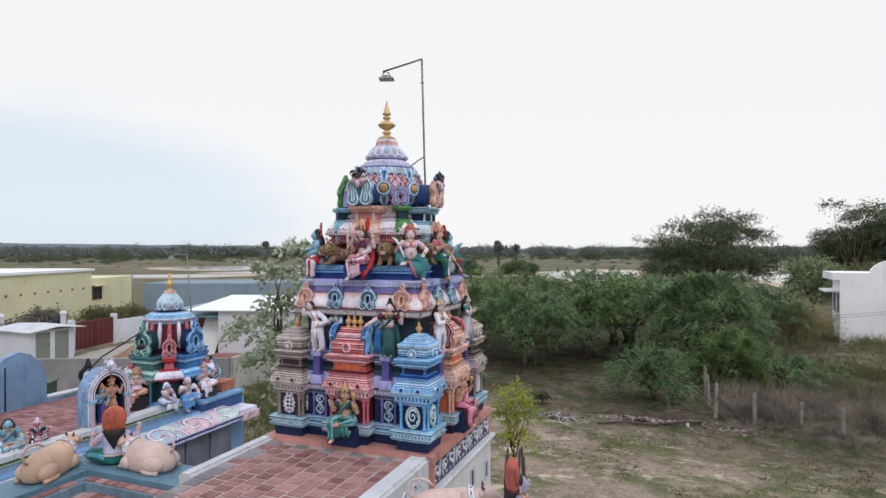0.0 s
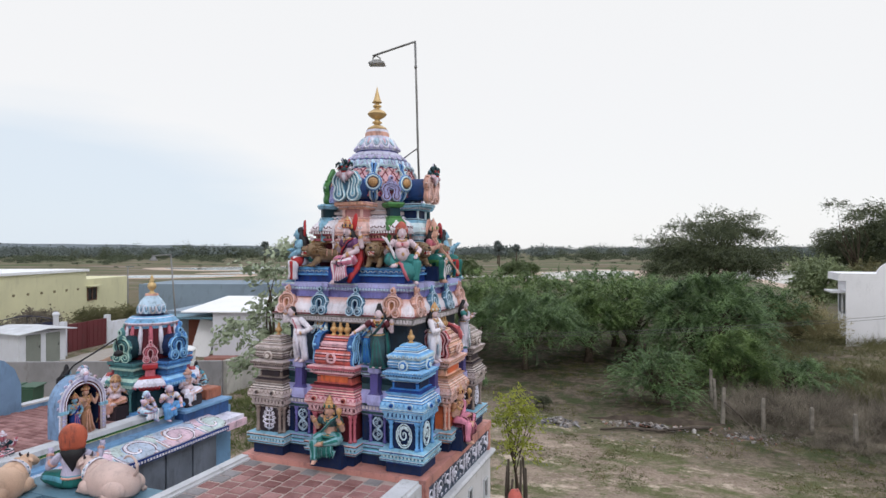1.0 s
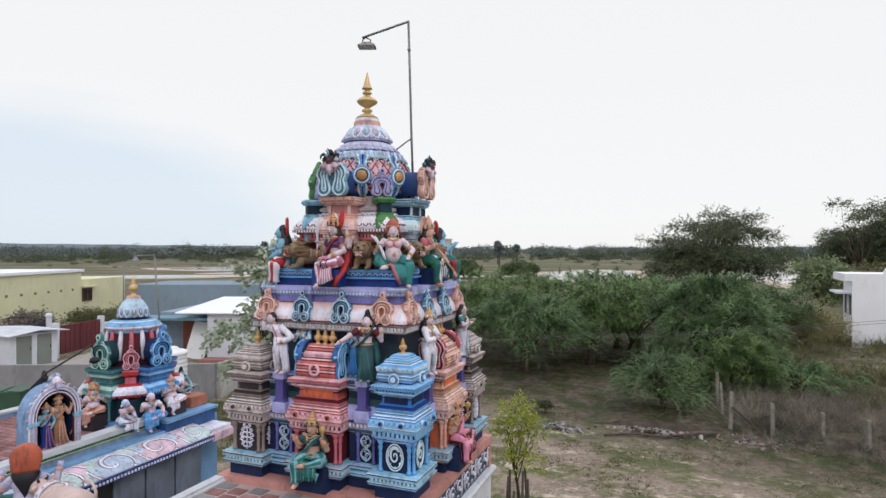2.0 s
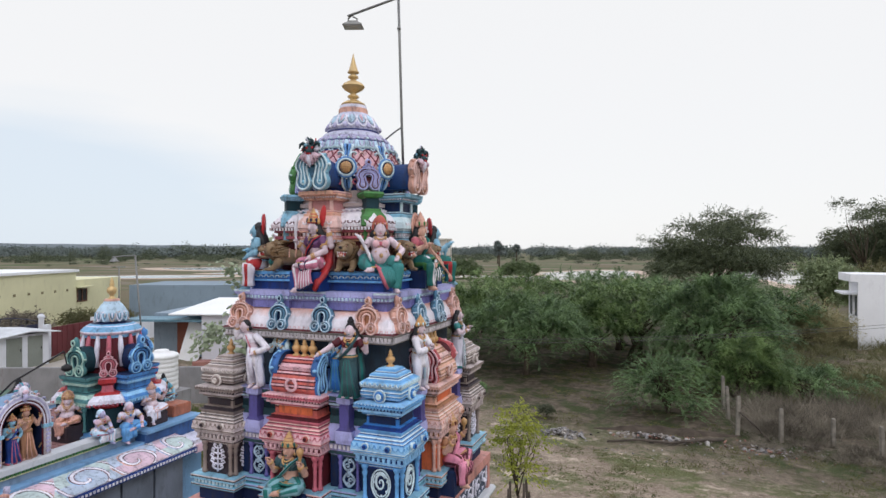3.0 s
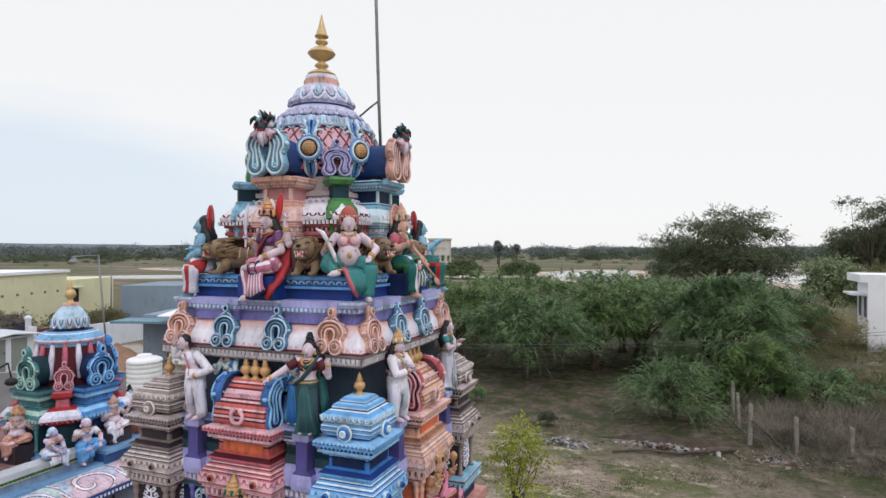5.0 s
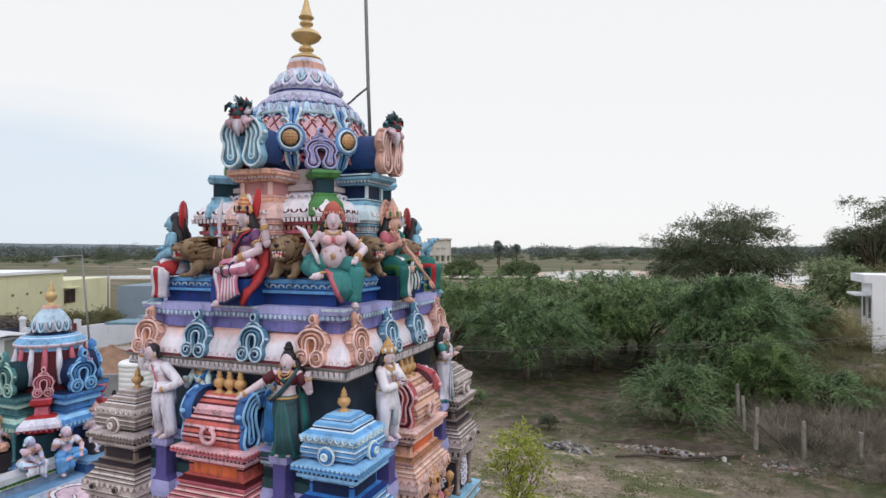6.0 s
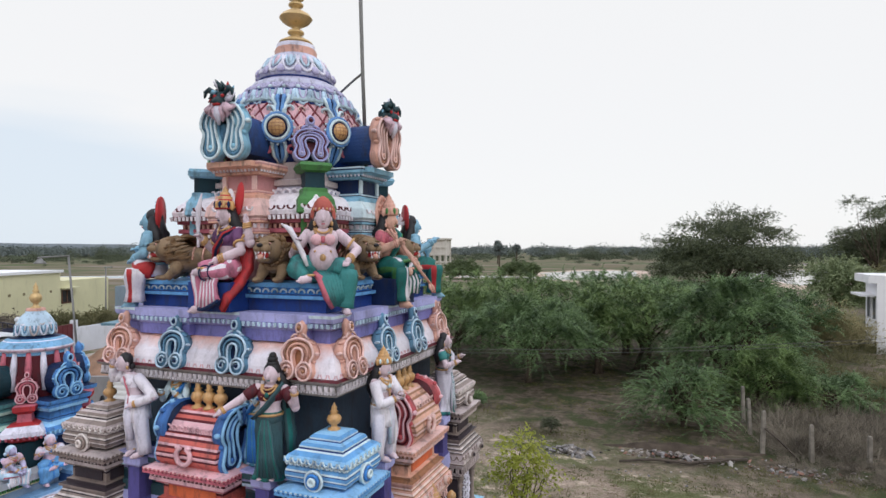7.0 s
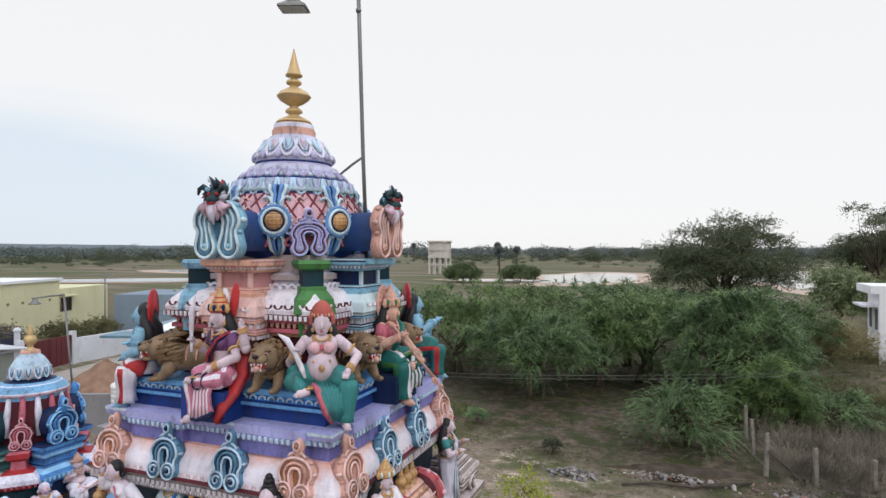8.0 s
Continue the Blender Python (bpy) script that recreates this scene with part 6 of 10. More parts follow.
for k in range(8):  # ribs with a golden boss, on either side of the corners
    a = radians(45 * k + 22.5)
    m = Matrix.Rotation(a + math.pi / 2, 4, "Z")
    bm = bmesh.new()
    for dx, mi, r in ((-0.034, 0, 0.012), (0.034, 0, 0.012), (-0.014, 1, 0.014), (0.014, 1, 0.014), (0, 4, 0.009)):
        tube(bm, [(dx * (1.5 if z > 7.06 else 1.0), -dome_r(z) * 1.012 - 0.012, z) for z in (7.10, 7.07, 7.04, 7.0, 6.95)], r, mi, 6)
        tube(bm, [(dx * q, -dome_r(z) * 1.012 - 0.014, z) for z, q in ((6.80, 1.0), (6.75, 1.3), (6.70, 1.2), (6.66, 0.3))], r, mi, 6)
    for s in (-1, 1):
        tube(bm, [(s * (0.055 + 0.03 * math.cos(q)), -0.445 - 0.012 * q, 7.01 - 0.012 * q + 0.03 * math.sin(q)) for q in (3.4, 2.6, 1.8, 1.0, 0.2, -0.6, -1.4)], 0.010, 0, 6)
    for rad, r, mi, y in ((0.076, 0.010, 0, -0.530), (0.092, 0.011, 1, -0.520), (0.060, 0.006, 4, -0.534)):
        tube(bm, [(rad * math.cos(q), y, 6.87 + rad * math.sin(q)) for q in [i * math.pi / 10 for i in range(21)]], r, mi, 6, False)
    ball(bm, (0, -0.52, 6.87), (0.060, 0.05, 0.060), 2, 16, 12)
    for i in range(-2, 3):  # scored lines over the boss
        c = 0.022 * i
        e = math.sqrt(max(0.0, 0.060 ** 2 - c * c))
        tube(bm, [(c, -0.521 - 0.05 * math.sqrt(max(0.0, 1 - (c / 0.06) ** 2 - (e * q / 0.06) ** 2)), 6.87 + e * q) for q in (-0.9, -0.5, 0, 0.5, 0.9)], 0.002, 6, 4)
        tube(bm, [(e * q, -0.521 - 0.05 * math.sqrt(max(0.0, 1 - (c / 0.06) ** 2 - (e * q / 0.06) ** 2)), 6.87 + c) for q in (-0.9, -0.5, 0, 0.5, 0.9)], 0.002, 6, 4)
    for i in range(16):  # beads round the boss
        q = math.pi * i / 8
        ball(bm, (0.105 * math.cos(q), -0.512, 6.87 + 0.105 * math.sin(q)), (0.009, 0.009, 0.009), 0, 6, 4)
    for s in (-1, 1):
        tube(bm, [(s * (0.075 + 0.028 * math.cos(q) * (1 - 0.1 * q)), -0.475, 6.735 + 0.034 * math.sin(q) * (1 - 0.1 * q)) for q in (0, 0.8, 1.6, 2.4, 3.2, 4, 4.8, 5.6)], 0.010, 3, 5)
        tube(bm, [(s * 0.12, -0.455, 6.80), (s * 0.11, -0.46, 6.75), (s * 0.13, -0.44, 6.70)], 0.012, 5, 5)
    part("rib", bm, [PALEB, RIBB, GOLD, ROSE, NAVY, MAROON, TAN], dome, "blue rib with a golden boss", m, True)
for k in range(4):  # lilac corner ornaments
    me = omega(0.118, 0.31, DLILAC, MAUVE, MAROON, True, True)
    part("corner_kudu", me, None, dome, "lilac horseshoe ornament", Matrix.Rotation(math.pi / 2 * k - math.pi / 4, 4, "Z") @ Matrix.Translation((0, -0.55, 6.65)) @ Matrix.Rotation(radians(-6), 4, "X"))
bm = bmesh.new()  # hanging petals round the crown and lotus leaves above
for ring_n, r0, z0, r1, z1, w, mi in ((26, 0.428, 7.045, 0.365, 7.150, 0.044, 0), (24, 0.345, 7.17, 0.330, 7.205, 0.030, 1)):
    for i in range(ring_n):
        q = len(bm.verts)
        tube(bm, [(w * math.cos(b), -0.030 * math.sin(b), (z1 - z0) * (1 - math.sin(b))) for b in [math.pi * j / 6 for j in range(7)]], 0.012, mi, 5)
        tube(bm, [(w * 0.5 * math.cos(b), -0.022 * math.sin(b) - 0.004, (z1 - z0) * (1 - 0.6 * math.sin(b))) for b in [math.pi * j / 6 for j in range(7)]], 0.007, 4, 5)
        shift(bm, Matrix.Rotation(2 * math.pi * i / ring_n, 4, "Z") @ Matrix.Translation((0, -(r0 + r1) / 2, z0)), q)
for i in range(14):
    q = len(bm.verts)
    tube(bm, [(0.056 * math.cos(b), -0.012, 0.13 - 0.15 * math.sin(b)) for b in [math.pi * j / 8 for j in range(9)]], 0.011, 2, 6)
    tube(bm, [(0.03 * math.cos(b), -0.018, 0.13 - 0.105 * math.sin(b)) for b in [math.pi * j / 8 for j in range(9)]], 0.008, 3, 6)
    ball(bm, (0, -0.012, 0.09), (0.019, 0.016, 0.05), 3 if i % 2 else 5, 8, 6)
    for sx in (-1, 1):
        ball(bm, (sx * 0.054, -0.010, 0.0), (0.024, 0.020, 0.034), 1, 7, 5)
    shift(bm, Matrix.Rotation(2 * math.pi * i / 14, 4, "Z") @ Matrix.Translation((0, -0.250, 7.322)) @ Matrix.Rotation(radians(-33), 4, "X"), q)
part("petal_crown", bm, [PSLATE, DLILAC, LILAC, PSLATE, DLILAC, BLUSH], dome, "rings of hanging petals and upright lotus leaves", None, True)
bm = bmesh.new()
lathe(bm, [(0.125, 7.572, 0), (0.115, 7.588, 0), (0.075, 7.612, 0), (0.038, 7.628, 0), (0.032, 7.638, 0), (0.056, 7.650, 0), (0.060, 7.660, 0), (0.052, 7.672, 0), (0.030, 7.684, 0), (0.030, 7.696, 0), (0.060, 7.712, 0), (0.100, 7.738, 0), (0.114, 7.758, 0), (0.118, 7.762, 0), (0.114, 7.768, 0), (0.098, 7.790, 0), (0.058, 7.814, 0), (0.028, 7.828, 0), (0.028, 7.838, 0),
           (0.050, 7.850, 0), (0.054, 7.860, 0), (0.048, 7.872, 0), (0.026, 7.884, 0), (0.026, 7.898, 0), (0.056, 7.904, 0), (0.060, 7.912, 0), (0.048, 7.925, 0), (0.030, 7.985, 0), (0.014, 8.05, 0), (0.003, 8.10, 0)], 28)
part("finial", bm, [BRASS], tower, "gilded finial of stacked discs and bulb", None, True)


# ---- temple roof under the tower ----
KERB = surface("whitewashed_cement", (0.489, 0.504, 0.541), rough=0.85, vary=0.2, grain=50, blotch=2.5, stain=0.55, dirt=(0.16, 0.15, 0.14), bump=0.3)
WALLP = surface("faded_wall_paint", (0.58, 0.58, 0.61), rough=0.85, vary=0.15, grain=40, blotch=1.6, stain=0.55, dirt=(0.2, 0.18, 0.16), bump=0.25)
MORTAR = surface("lime_mortar", (0.38, 0.30, 0.28), rough=0.95, vary=0.3, grain=60, blotch=4, stain=0.5, dirt=(0.15, 0.12, 0.11), streak=False)
TILE = surface("fired_clay_tile", (0.235, 0.098, 0.095), rough=0.75, vary=0.3, grain=45, blotch=7, stain=0.6, dirt=(0.085, 0.05, 0.05), streak=False, by_piece=0.9, second=(0.37, 0.205, 0.20), bump=0.3)
HALLB = paint("hall_blue", 0.170, 0.331, 0.470, stain=0.45, blotch=1.5)
HALLG = paint("hall_grey_blue", 0.24, 0.33, 0.38, stain=0.5, blotch=1.5)

bm = bmesh.new()
box(bm, -1.05, -1.08, -0.05, 1.08, 1.22, 3.36)
sanctum = solo("sanctum_wall", bm, WALLP, "faded grey-white wall of the sanctum under the tower", "wall", kind="structure")
for y, z in ((-0.35, 2.85), (0.35, 3.05), (0.98, 2.95)):  # small square vents, framed
    bm = bmesh.new()
    box(bm, 1.081, y - 0.07, z - 0.13, 1.10, y + 0.07, z - 0.11, 0)
    box(bm, 1.081, y - 0.07, z + 0.11, 1.10, y + 0.07, z + 0.13, 0)
    box(bm, 1.081, y - 0.07, z - 0.11, 1.10, y - 0.05, z + 0.11, 0)
    box(bm, 1.081, y + 0.05, z - 0.11, 1.10, y + 0.07, z + 0.11, 0)
    box(bm, 1.081, y - 0.05, z - 0.11, 1.085, y + 0.05, z + 0.11, 1)
    part("wall_vent", bm, [KERB, HAIR], sanctum, "small dark square vent")
bm = bmesh.new()
stack(bm, [(1.12, 1.14, 3.361, 0), (1.16, 1.17, 3.37, 0), (1.17, 1.18, 3.40, 0), (1.15, 1.16, 3.43, 0), (1.09, 1.10, 3.435, 2), (1.09, 1.10, 3.71, 1), (1.12, 1.12, 3.715, 1), (1.12, 1.12, 3.81, 1)])
slab = solo("tower_slab", bm, [KERB, TERRA, paint("frieze_slate", 0.06, 0.085, 0.115)], "terracotta-painted slab with a dark frieze and grey ledge", "slab", kind="structure")
for k in range(4):  # frieze of scrolls round the slab
    for i in range(9):
        bm = bmesh.new()
        s = 1 if i % 2 else -1
        tube(bm, [(s * 0.085 * (1 - 0.09 * j) * math.cos(j * 0.62), 0, 0.10 * (1 - 0.09 * j) * math.sin(j * 0.62)) for j in range(11)], 0.009, 0, 5)
        for sx, sz in ((0.5, -0.72), (-0.75, 0.35), (-0.62, -0.45), (0.75, 0.72)):
            tube(bm, [(s * 0.11 * sx + 0.026 * (1 - 0.1 * j) * math.cos(j * 0.8), 0, 0.12 * sz + 0.026 * (1 - 0.1 * j) * math.sin(j * 0.8)) for j in range(7)], 0.006, 0, 4)
        tube(bm, [(-s * 0.04, 0, -0.10), (-s * 0.09, 0, -0.02), (-s * 0.07, 0, 0.08), (-s * 0.1, 0, 0.11)], 0.008, 0, 5)
        ball(bm, (s * 0.02, 0, 0.0), (0.03, 0.014, 0.022), 0, 6, 5)
        part("frieze_scroll", bm, [LILAC], slab, "", quarter(k) @ Matrix.Translation((-0.93 + i * 0.2325, -1.105, 3.575)), True)
for k in range(4):
    for s in (-1, 1):
        bm = bmesh.new()
        box(bm, s * 1.06 - 0.035, -1.118, 3.436, s * 1.06 + 0.035, -1.09, 3.714)
        part("frieze_post", bm, [TERRA], slab, "", quarter(k))

# roof deck in front of the tower, with kerbs and clay tiles
bm = bmesh.new()
box(bm, -1.0, -5.2, 3.40, 0.85, -1.122, 3.752)
deck = solo("roof_deck", bm, MORTAR, "roof deck bedded with clay tiles in pale mortar", "roof", kind="structure")
for x0, x1, lab in ((-1.16, -1.0, "roof_kerb_west"), (0.84, 1.08, "roof_kerb_east")):
    bm = bmesh.new()
    box(bm, x0, -2.44 if x0 < 0 else -5.2, 3.42, x1, -1.123, 3.80)
    bmesh.ops.bevel(bm, geom=[e for e in bm.edges if abs(e.verts[0].co.x - e.verts[1].co.x) < 1e-5 and min(v.co.z for v in e.verts) > 3.7], offset=0.03, segments=3, affect="EDGES")
    solo(lab, bm, KERB, "whitewashed cement roof kerb, stained and chipped", "kerb", kind="structure")
bm = bmesh.new()
box(bm, -1.06, -5.2, -0.05, 1.02, -1.085, 3.40)
solo("hall_wall_front", bm, WALLP, "faded grey-white wall of the temple hall", "wall", kind="structure")
bm = bmesh.new()  # frieze and ledge on the kerb's outer side
box(bm, 1.081, -5.2, 3.37, 1.15, -1.19, 3.43)
solo("hall_ledge", bm, KERB, "grey cement ledge along the hall wall", "ledge", kind="structure")
for i in range(10):
    bm = bmesh.new()
    s = 1 if i % 2 else -1
    tube(bm, [(s * 0.07 * (1 - 0.09 * j) * math.cos(j * 0.62), 0, 0.085 * (1 - 0.09 * j) * math.sin(j * 0.62)) for j in range(11)], 0.010, 0, 5)
    solo("frieze_scroll", bm, LILAC, "pale scroll of the frieze along the roof kerb", "frieze", "kerb frieze scrolls", "structure", at=Matrix.Translation((1.088, -1.35 - i * 0.2, 3.60)) @ quarter(1), smooth=True)

# side wings of the roof: teal parapet corner with inlaid bricks
for side in (-1, 1):
    x0, x1 = (-2.62, -1.0) if side < 0 else (1.02, 2.62)
    bm = bmesh.new()
    box(bm, x0, -6.5, 3.30, x1, -2.46, 3.50)
    nm = "west" if side < 0 else "east"
    wing = solo("wing_roof_" + nm, bm, MORTAR, "lower wing roof laid with red bricks", "roof", kind="structure")
    bm = bmesh.new()
    box(bm, x0, -6.5, -0.05, x1, -2.3, 3.30)
    solo("wing_wall_" + nm, bm, HALLB, "blue painted wall of the hall wing", "wall", kind="structure")
    bm = bmesh.new()
    xe0, xe1 = (x0 - 0.34, x0 + 0.16) if side < 0 else (x1 - 0.16, x1 + 0.34)
    box(bm, min(x0 - 0.34, x0), -2.46, 3.32, max(x1, x1 + (0.34 if side > 0 else 0)), -1.95, 3.66)
    box(bm, xe0, -6.5, 3.32, xe1, -2.461, 3.655)
    solo("parapet_" + nm, bm, paint("parapet_teal", 0.105, 0.205, 0.235, stain=0.4, blotch=2), "wide teal painted parapet round the wing roof", "parapet", kind="structure")
    bm = bmesh.new()
    box(bm, x0 + 0.162 if side < 0 else x0, -2.62, 3.501, x1 if side < 0 else x1 - 0.162, -2.462, 3.60)
    box(bm, x0 + 0.162 if side < 0 else x1 - 0.32, -6.5, 3.501, x0 + 0.32 if side < 0 else x1 - 0.162, -2.621, 3.598)
    solo("inlay_kerb_" + nm, bm, paint("inlay_teal", 0.135, 0.22, 0.245, stain=0.4), "sloping teal kerb inlaid with bricks", "kerb", kind="structure")


def tile_mesh(a, b, h):
    bm = bmesh.new()
    stack(bm, [(a, b, 0, 0), (a, b, h - 0.006, 0), (a - 0.006, b - 0.006, h, 0)])
    return mesh_of(bm, "roof_tile", TILE)


# ---- blue hall with barrel-roofed porch and small shrine tower ----
bm = bmesh.new()
box(bm, -8.55, -6.0, -0.05, -5.25, 3.42, 2.86)
hall = solo("blue_hall_wall", bm, HALLB, "blue painted wall of the long shrine hall", "wall", kind="structure")
bm = bmesh.new()
box(bm, -8.6, -6.0, 2.861, -5.62, 3.4, 2.93)
hall_roof = solo("hall_roof", bm, MORTAR, "flat hall roof laid with weathered red bricks", "roof", kind="structure")
bm = bmesh.new()  # beam along the edge
box(bm, -5.62, -6.0, 2.60, -5.44, 2.12, 3.02, 0)
box(bm, -5.66, -6.0, 3.02, -5.40, 2.14, 3.10, 1)
solo("edge_beam", bm, [HALLG, KERB], "blue-grey edge beam with a pale coping", "beam", kind="structure")
bm = bmesh.new()
for i in range(150):
    y = -5.9 + i * 0.0535
    box(bm, -5.438, y, 2.975, -5.415, y + 0.032, 3.018)
tagged(part("beam_dentils", bm, [GREEN]), "row of small dark green dentils under the coping", "trim", kind="structure")
bm = bmesh.new()
box(bm, -5.436, -6.0, 2.965, -5.41, 2.12, 2.974)
solo("beam_fillet", bm, surface("pale_yellow", (0.62, 0.58, 0.36), rough=0.6), "thin pale yellow line under the dentils", "trim", kind="structure")

# barrel-vaulted porch roof with painted scrolls
bm = bmesh.new()
prev = None
for i in range(9):
    a = radians(8 + 82 * i / 8)
    x, z = -5.40 + 0.64 * math.cos(a), 2.62 + 0.20 * math.sin(a)
    row = [bm.verts.new((x, -6.0, z)), bm.verts.new((x, 2.78, z)), bm.verts.new((x - 0.05, 2.78, z - 0.05)), bm.verts.new((x - 0.05, -6.0, z - 0.05))]
    if prev:
        bm.faces.new((prev[0], row[0], row[1], prev[1]))
        bm.faces.new((prev[3], prev[2], row[2], row[3]))
        bm.faces.new((prev[1], row[1], row[2], prev[2]))
        bm.faces.new((prev[0], prev[3], row[3], row[0]))
    else:
        bm.faces.new((row[0], row[1], row[2], row[3]))
    prev = row
bm.faces.new(prev[::-1])
porch = solo("porch_roof", bm, paint("vault_white", 0.62, 0.60, 0.58, stain=0.35, blotch=2), "curved porch roof painted with large pastel scrolls", "roof", kind="structure", smooth=True)


def vault_point(u, y, lift=0.0):
    a = radians(8 + 82 * u)
    return (-5.40 + (0.64 + lift) * math.cos(a), y, 2.62 + (0.20 + lift) * math.sin(a))


def painted_vault():
    """The pastel paisleys that cover the vault: swirls side by side, their outlines a little raised."""
    nu, ny, y_a, y_b, cell = 56, 800, -6.0, 2.78, 0.86
    mats = [paint("vault_mint", 0.46, 0.55, 0.47), paint("vault_pink", 0.60, 0.44, 0.45), paint("vault_lilac", 0.44, 0.52, 0.56), paint("vault_sky", 0.36, 0.50, 0.60), WHITE, DSTONE, MAROON, PEACH]

    def shade(u, y):
        g = (y_b - y) / cell + 0.15
        c = math.floor(g + 0.55 * (u - 0.35))
        px, pz = (c + 0.42 - g) * 2.3, (u - 0.42) * 1.75
        r = math.hypot(px, pz) + 1e-6
        th = math.atan2(pz, px) / (2 * math.pi)
        ph = r * 1.45 + th + 0.10 * math.sin(4.0 * px + c)
        q = ph - math.floor(ph)
        if q < 0.045 or 0.20 < q < 0.235:
            return 5 if c % 2 else 6, 1.0
        if q < 0.20:
            return 4, 0.7
        if 0.235 <= q < 0.30:
            return 7 if c % 2 else 3, 0.4
        return (c + (1 if ph > 1.3 else 0)) % 3, 0.25 * math.sin(math.pi * (q - 0.3) / 0.7)
    verts, faces, mi = [], [], []
    for j in range(ny + 1):
        for i in range(nu + 1):
            u, y = 0.03 + 0.94 * i / nu, y_b - (y_b - y_a) * j / ny - 0.003
            verts.append(vault_point(u, y, 0.005 + 0.010 * shade(u, y)[1]))
    for j in range(ny):
        for i in range(nu):
            a = j * (nu + 1) + i
            faces.append((a, a + 1, a + nu + 2, a + nu + 1))
            mi.append(shade(0.03 + 0.94 * (i + 0.5) / nu, y_b - (y_b - y_a) * (j + 0.5) / ny)[0])
    me = bpy.data.meshes.new("painted_scroll")
    me.from_pydata(verts, [], faces)
    for m in mats:
        me.materials.append(m)
    me.polygons.foreach_set("material_index", mi)
    me.polygons.foreach_set("use_smooth", [True] * len(faces))
    part("painted_scroll", me, None, porch, "pastel paisley scrolls with raised outlines")


painted_vault()
bm = bmesh.new()  # eave strip with white and blue studs
box(bm, -4.80, -6.0, 2.555, -4.745, 2.80, 2.635, 0)
solo("porch_eave", bm, DEEP, "dark blue eave strip of the porch", "eave", kind="structure")
bm = bmesh.new()
for i in range(140):
    y = -5.95 + i * 0.0625
    box(bm, -4.744, y, 2.575, -4.732, y + 0.03, 2.615)
tagged(part("eave_studs", bm, [WHITE]), "row of white studs on the blue eave", "trim", kind="structure")
bm = bmesh.new()  # panelled wall under the porch
GREYW = paint("panel_grey", 0.135, 0.16, 0.18, stain=0.4, blotch=2)
for i in range(9):
    y0 = 2.62 - i * 0.62
    box(bm, -4.98, y0 - 0.58, -0.05, -4.90, y0, 2.56, 0 if i not in (3,) else 1)
    box(bm, -4.97, y0 - 0.62, -0.05, -4.93, y0 - 0.58, 2.56, 1)
solo("porch_wall", bm, [GREYW, HAIR], "grey panelled wall under the porch roof with dark joints", "wall", kind="structure")
bm = bmesh.new()
box(bm, -5.62, 2.141, 2.60, -5.24, 3.35, 2.98, 0)
box(bm, -5.66, 2.142, 2.98, -5.20, 3.40, 3.03, 1)
solo("blue_end_beam", bm, [paint("beam_blue", 0.03, 0.085, 0.20), HALLB], "blue end beam beside the shrine tower", "beam", kind="structure")

bm = bmesh.new()
box(bm, -5.238, 2.79, 2.52, -4.76, 3.34, 2.66, 0)
box(bm, -5.238, 2.79, 2.66, -4.80, 3.30, 2.74, 1)
solo("porch_end_ledge", bm, [BLUSH, LILAC], "pale pink stepped ledge at the end of the porch", "ledge", kind="structure")

# back parapet and curved blue gable wall
bm = bmesh.new()
out = [(-6.0, 2.93), (1.27, 2.93), (1.27, 3.45), (1.15, 3.78), (0.95, 3.98), (0.72, 4.06), (0.45, 3.98), (0.30, 3.86), (0.22, 3.80), (0.05, 3.98), (-0.25, 4.08), (-0.6, 4.0), (-0.9, 3.85), (-1.2, 4.0), (-1.6, 4.05), (-6.0, 4.05)]
plate(bm, out, -0.12, 0.0, 0)
solo("gable_wall", bm, paint("gable_blue", 0.17, 0.28, 0.37, stain=0.35, blotch=1.4), "blue painted parapet wall with curved humped top", "wall", kind="structure", at=Matrix.Translation((-8.6, 0, 0)) @ quarter(1))
bm = bmesh.new()
tube(bm, [(-8.47, 0.45, 2.96), (-8.47, 0.45, 3.80)], 0.012, 0, 6)
solo("wall_pipe", bm, HAIR, "thin dark pipe down the blue wall", "pipe", smooth=True)
bm = bmesh.new()
box(bm, -8.62, 1.272, 2.86, -8.46, 3.42, 3.02, 0)
box(bm, -8.64, 1.272, 3.02, -8.44, 3.42, 3.06, 1)
solo("back_parapet", bm, [HALLB, KERB], "low blue parapet with a white coping", "parapet", kind="structure")


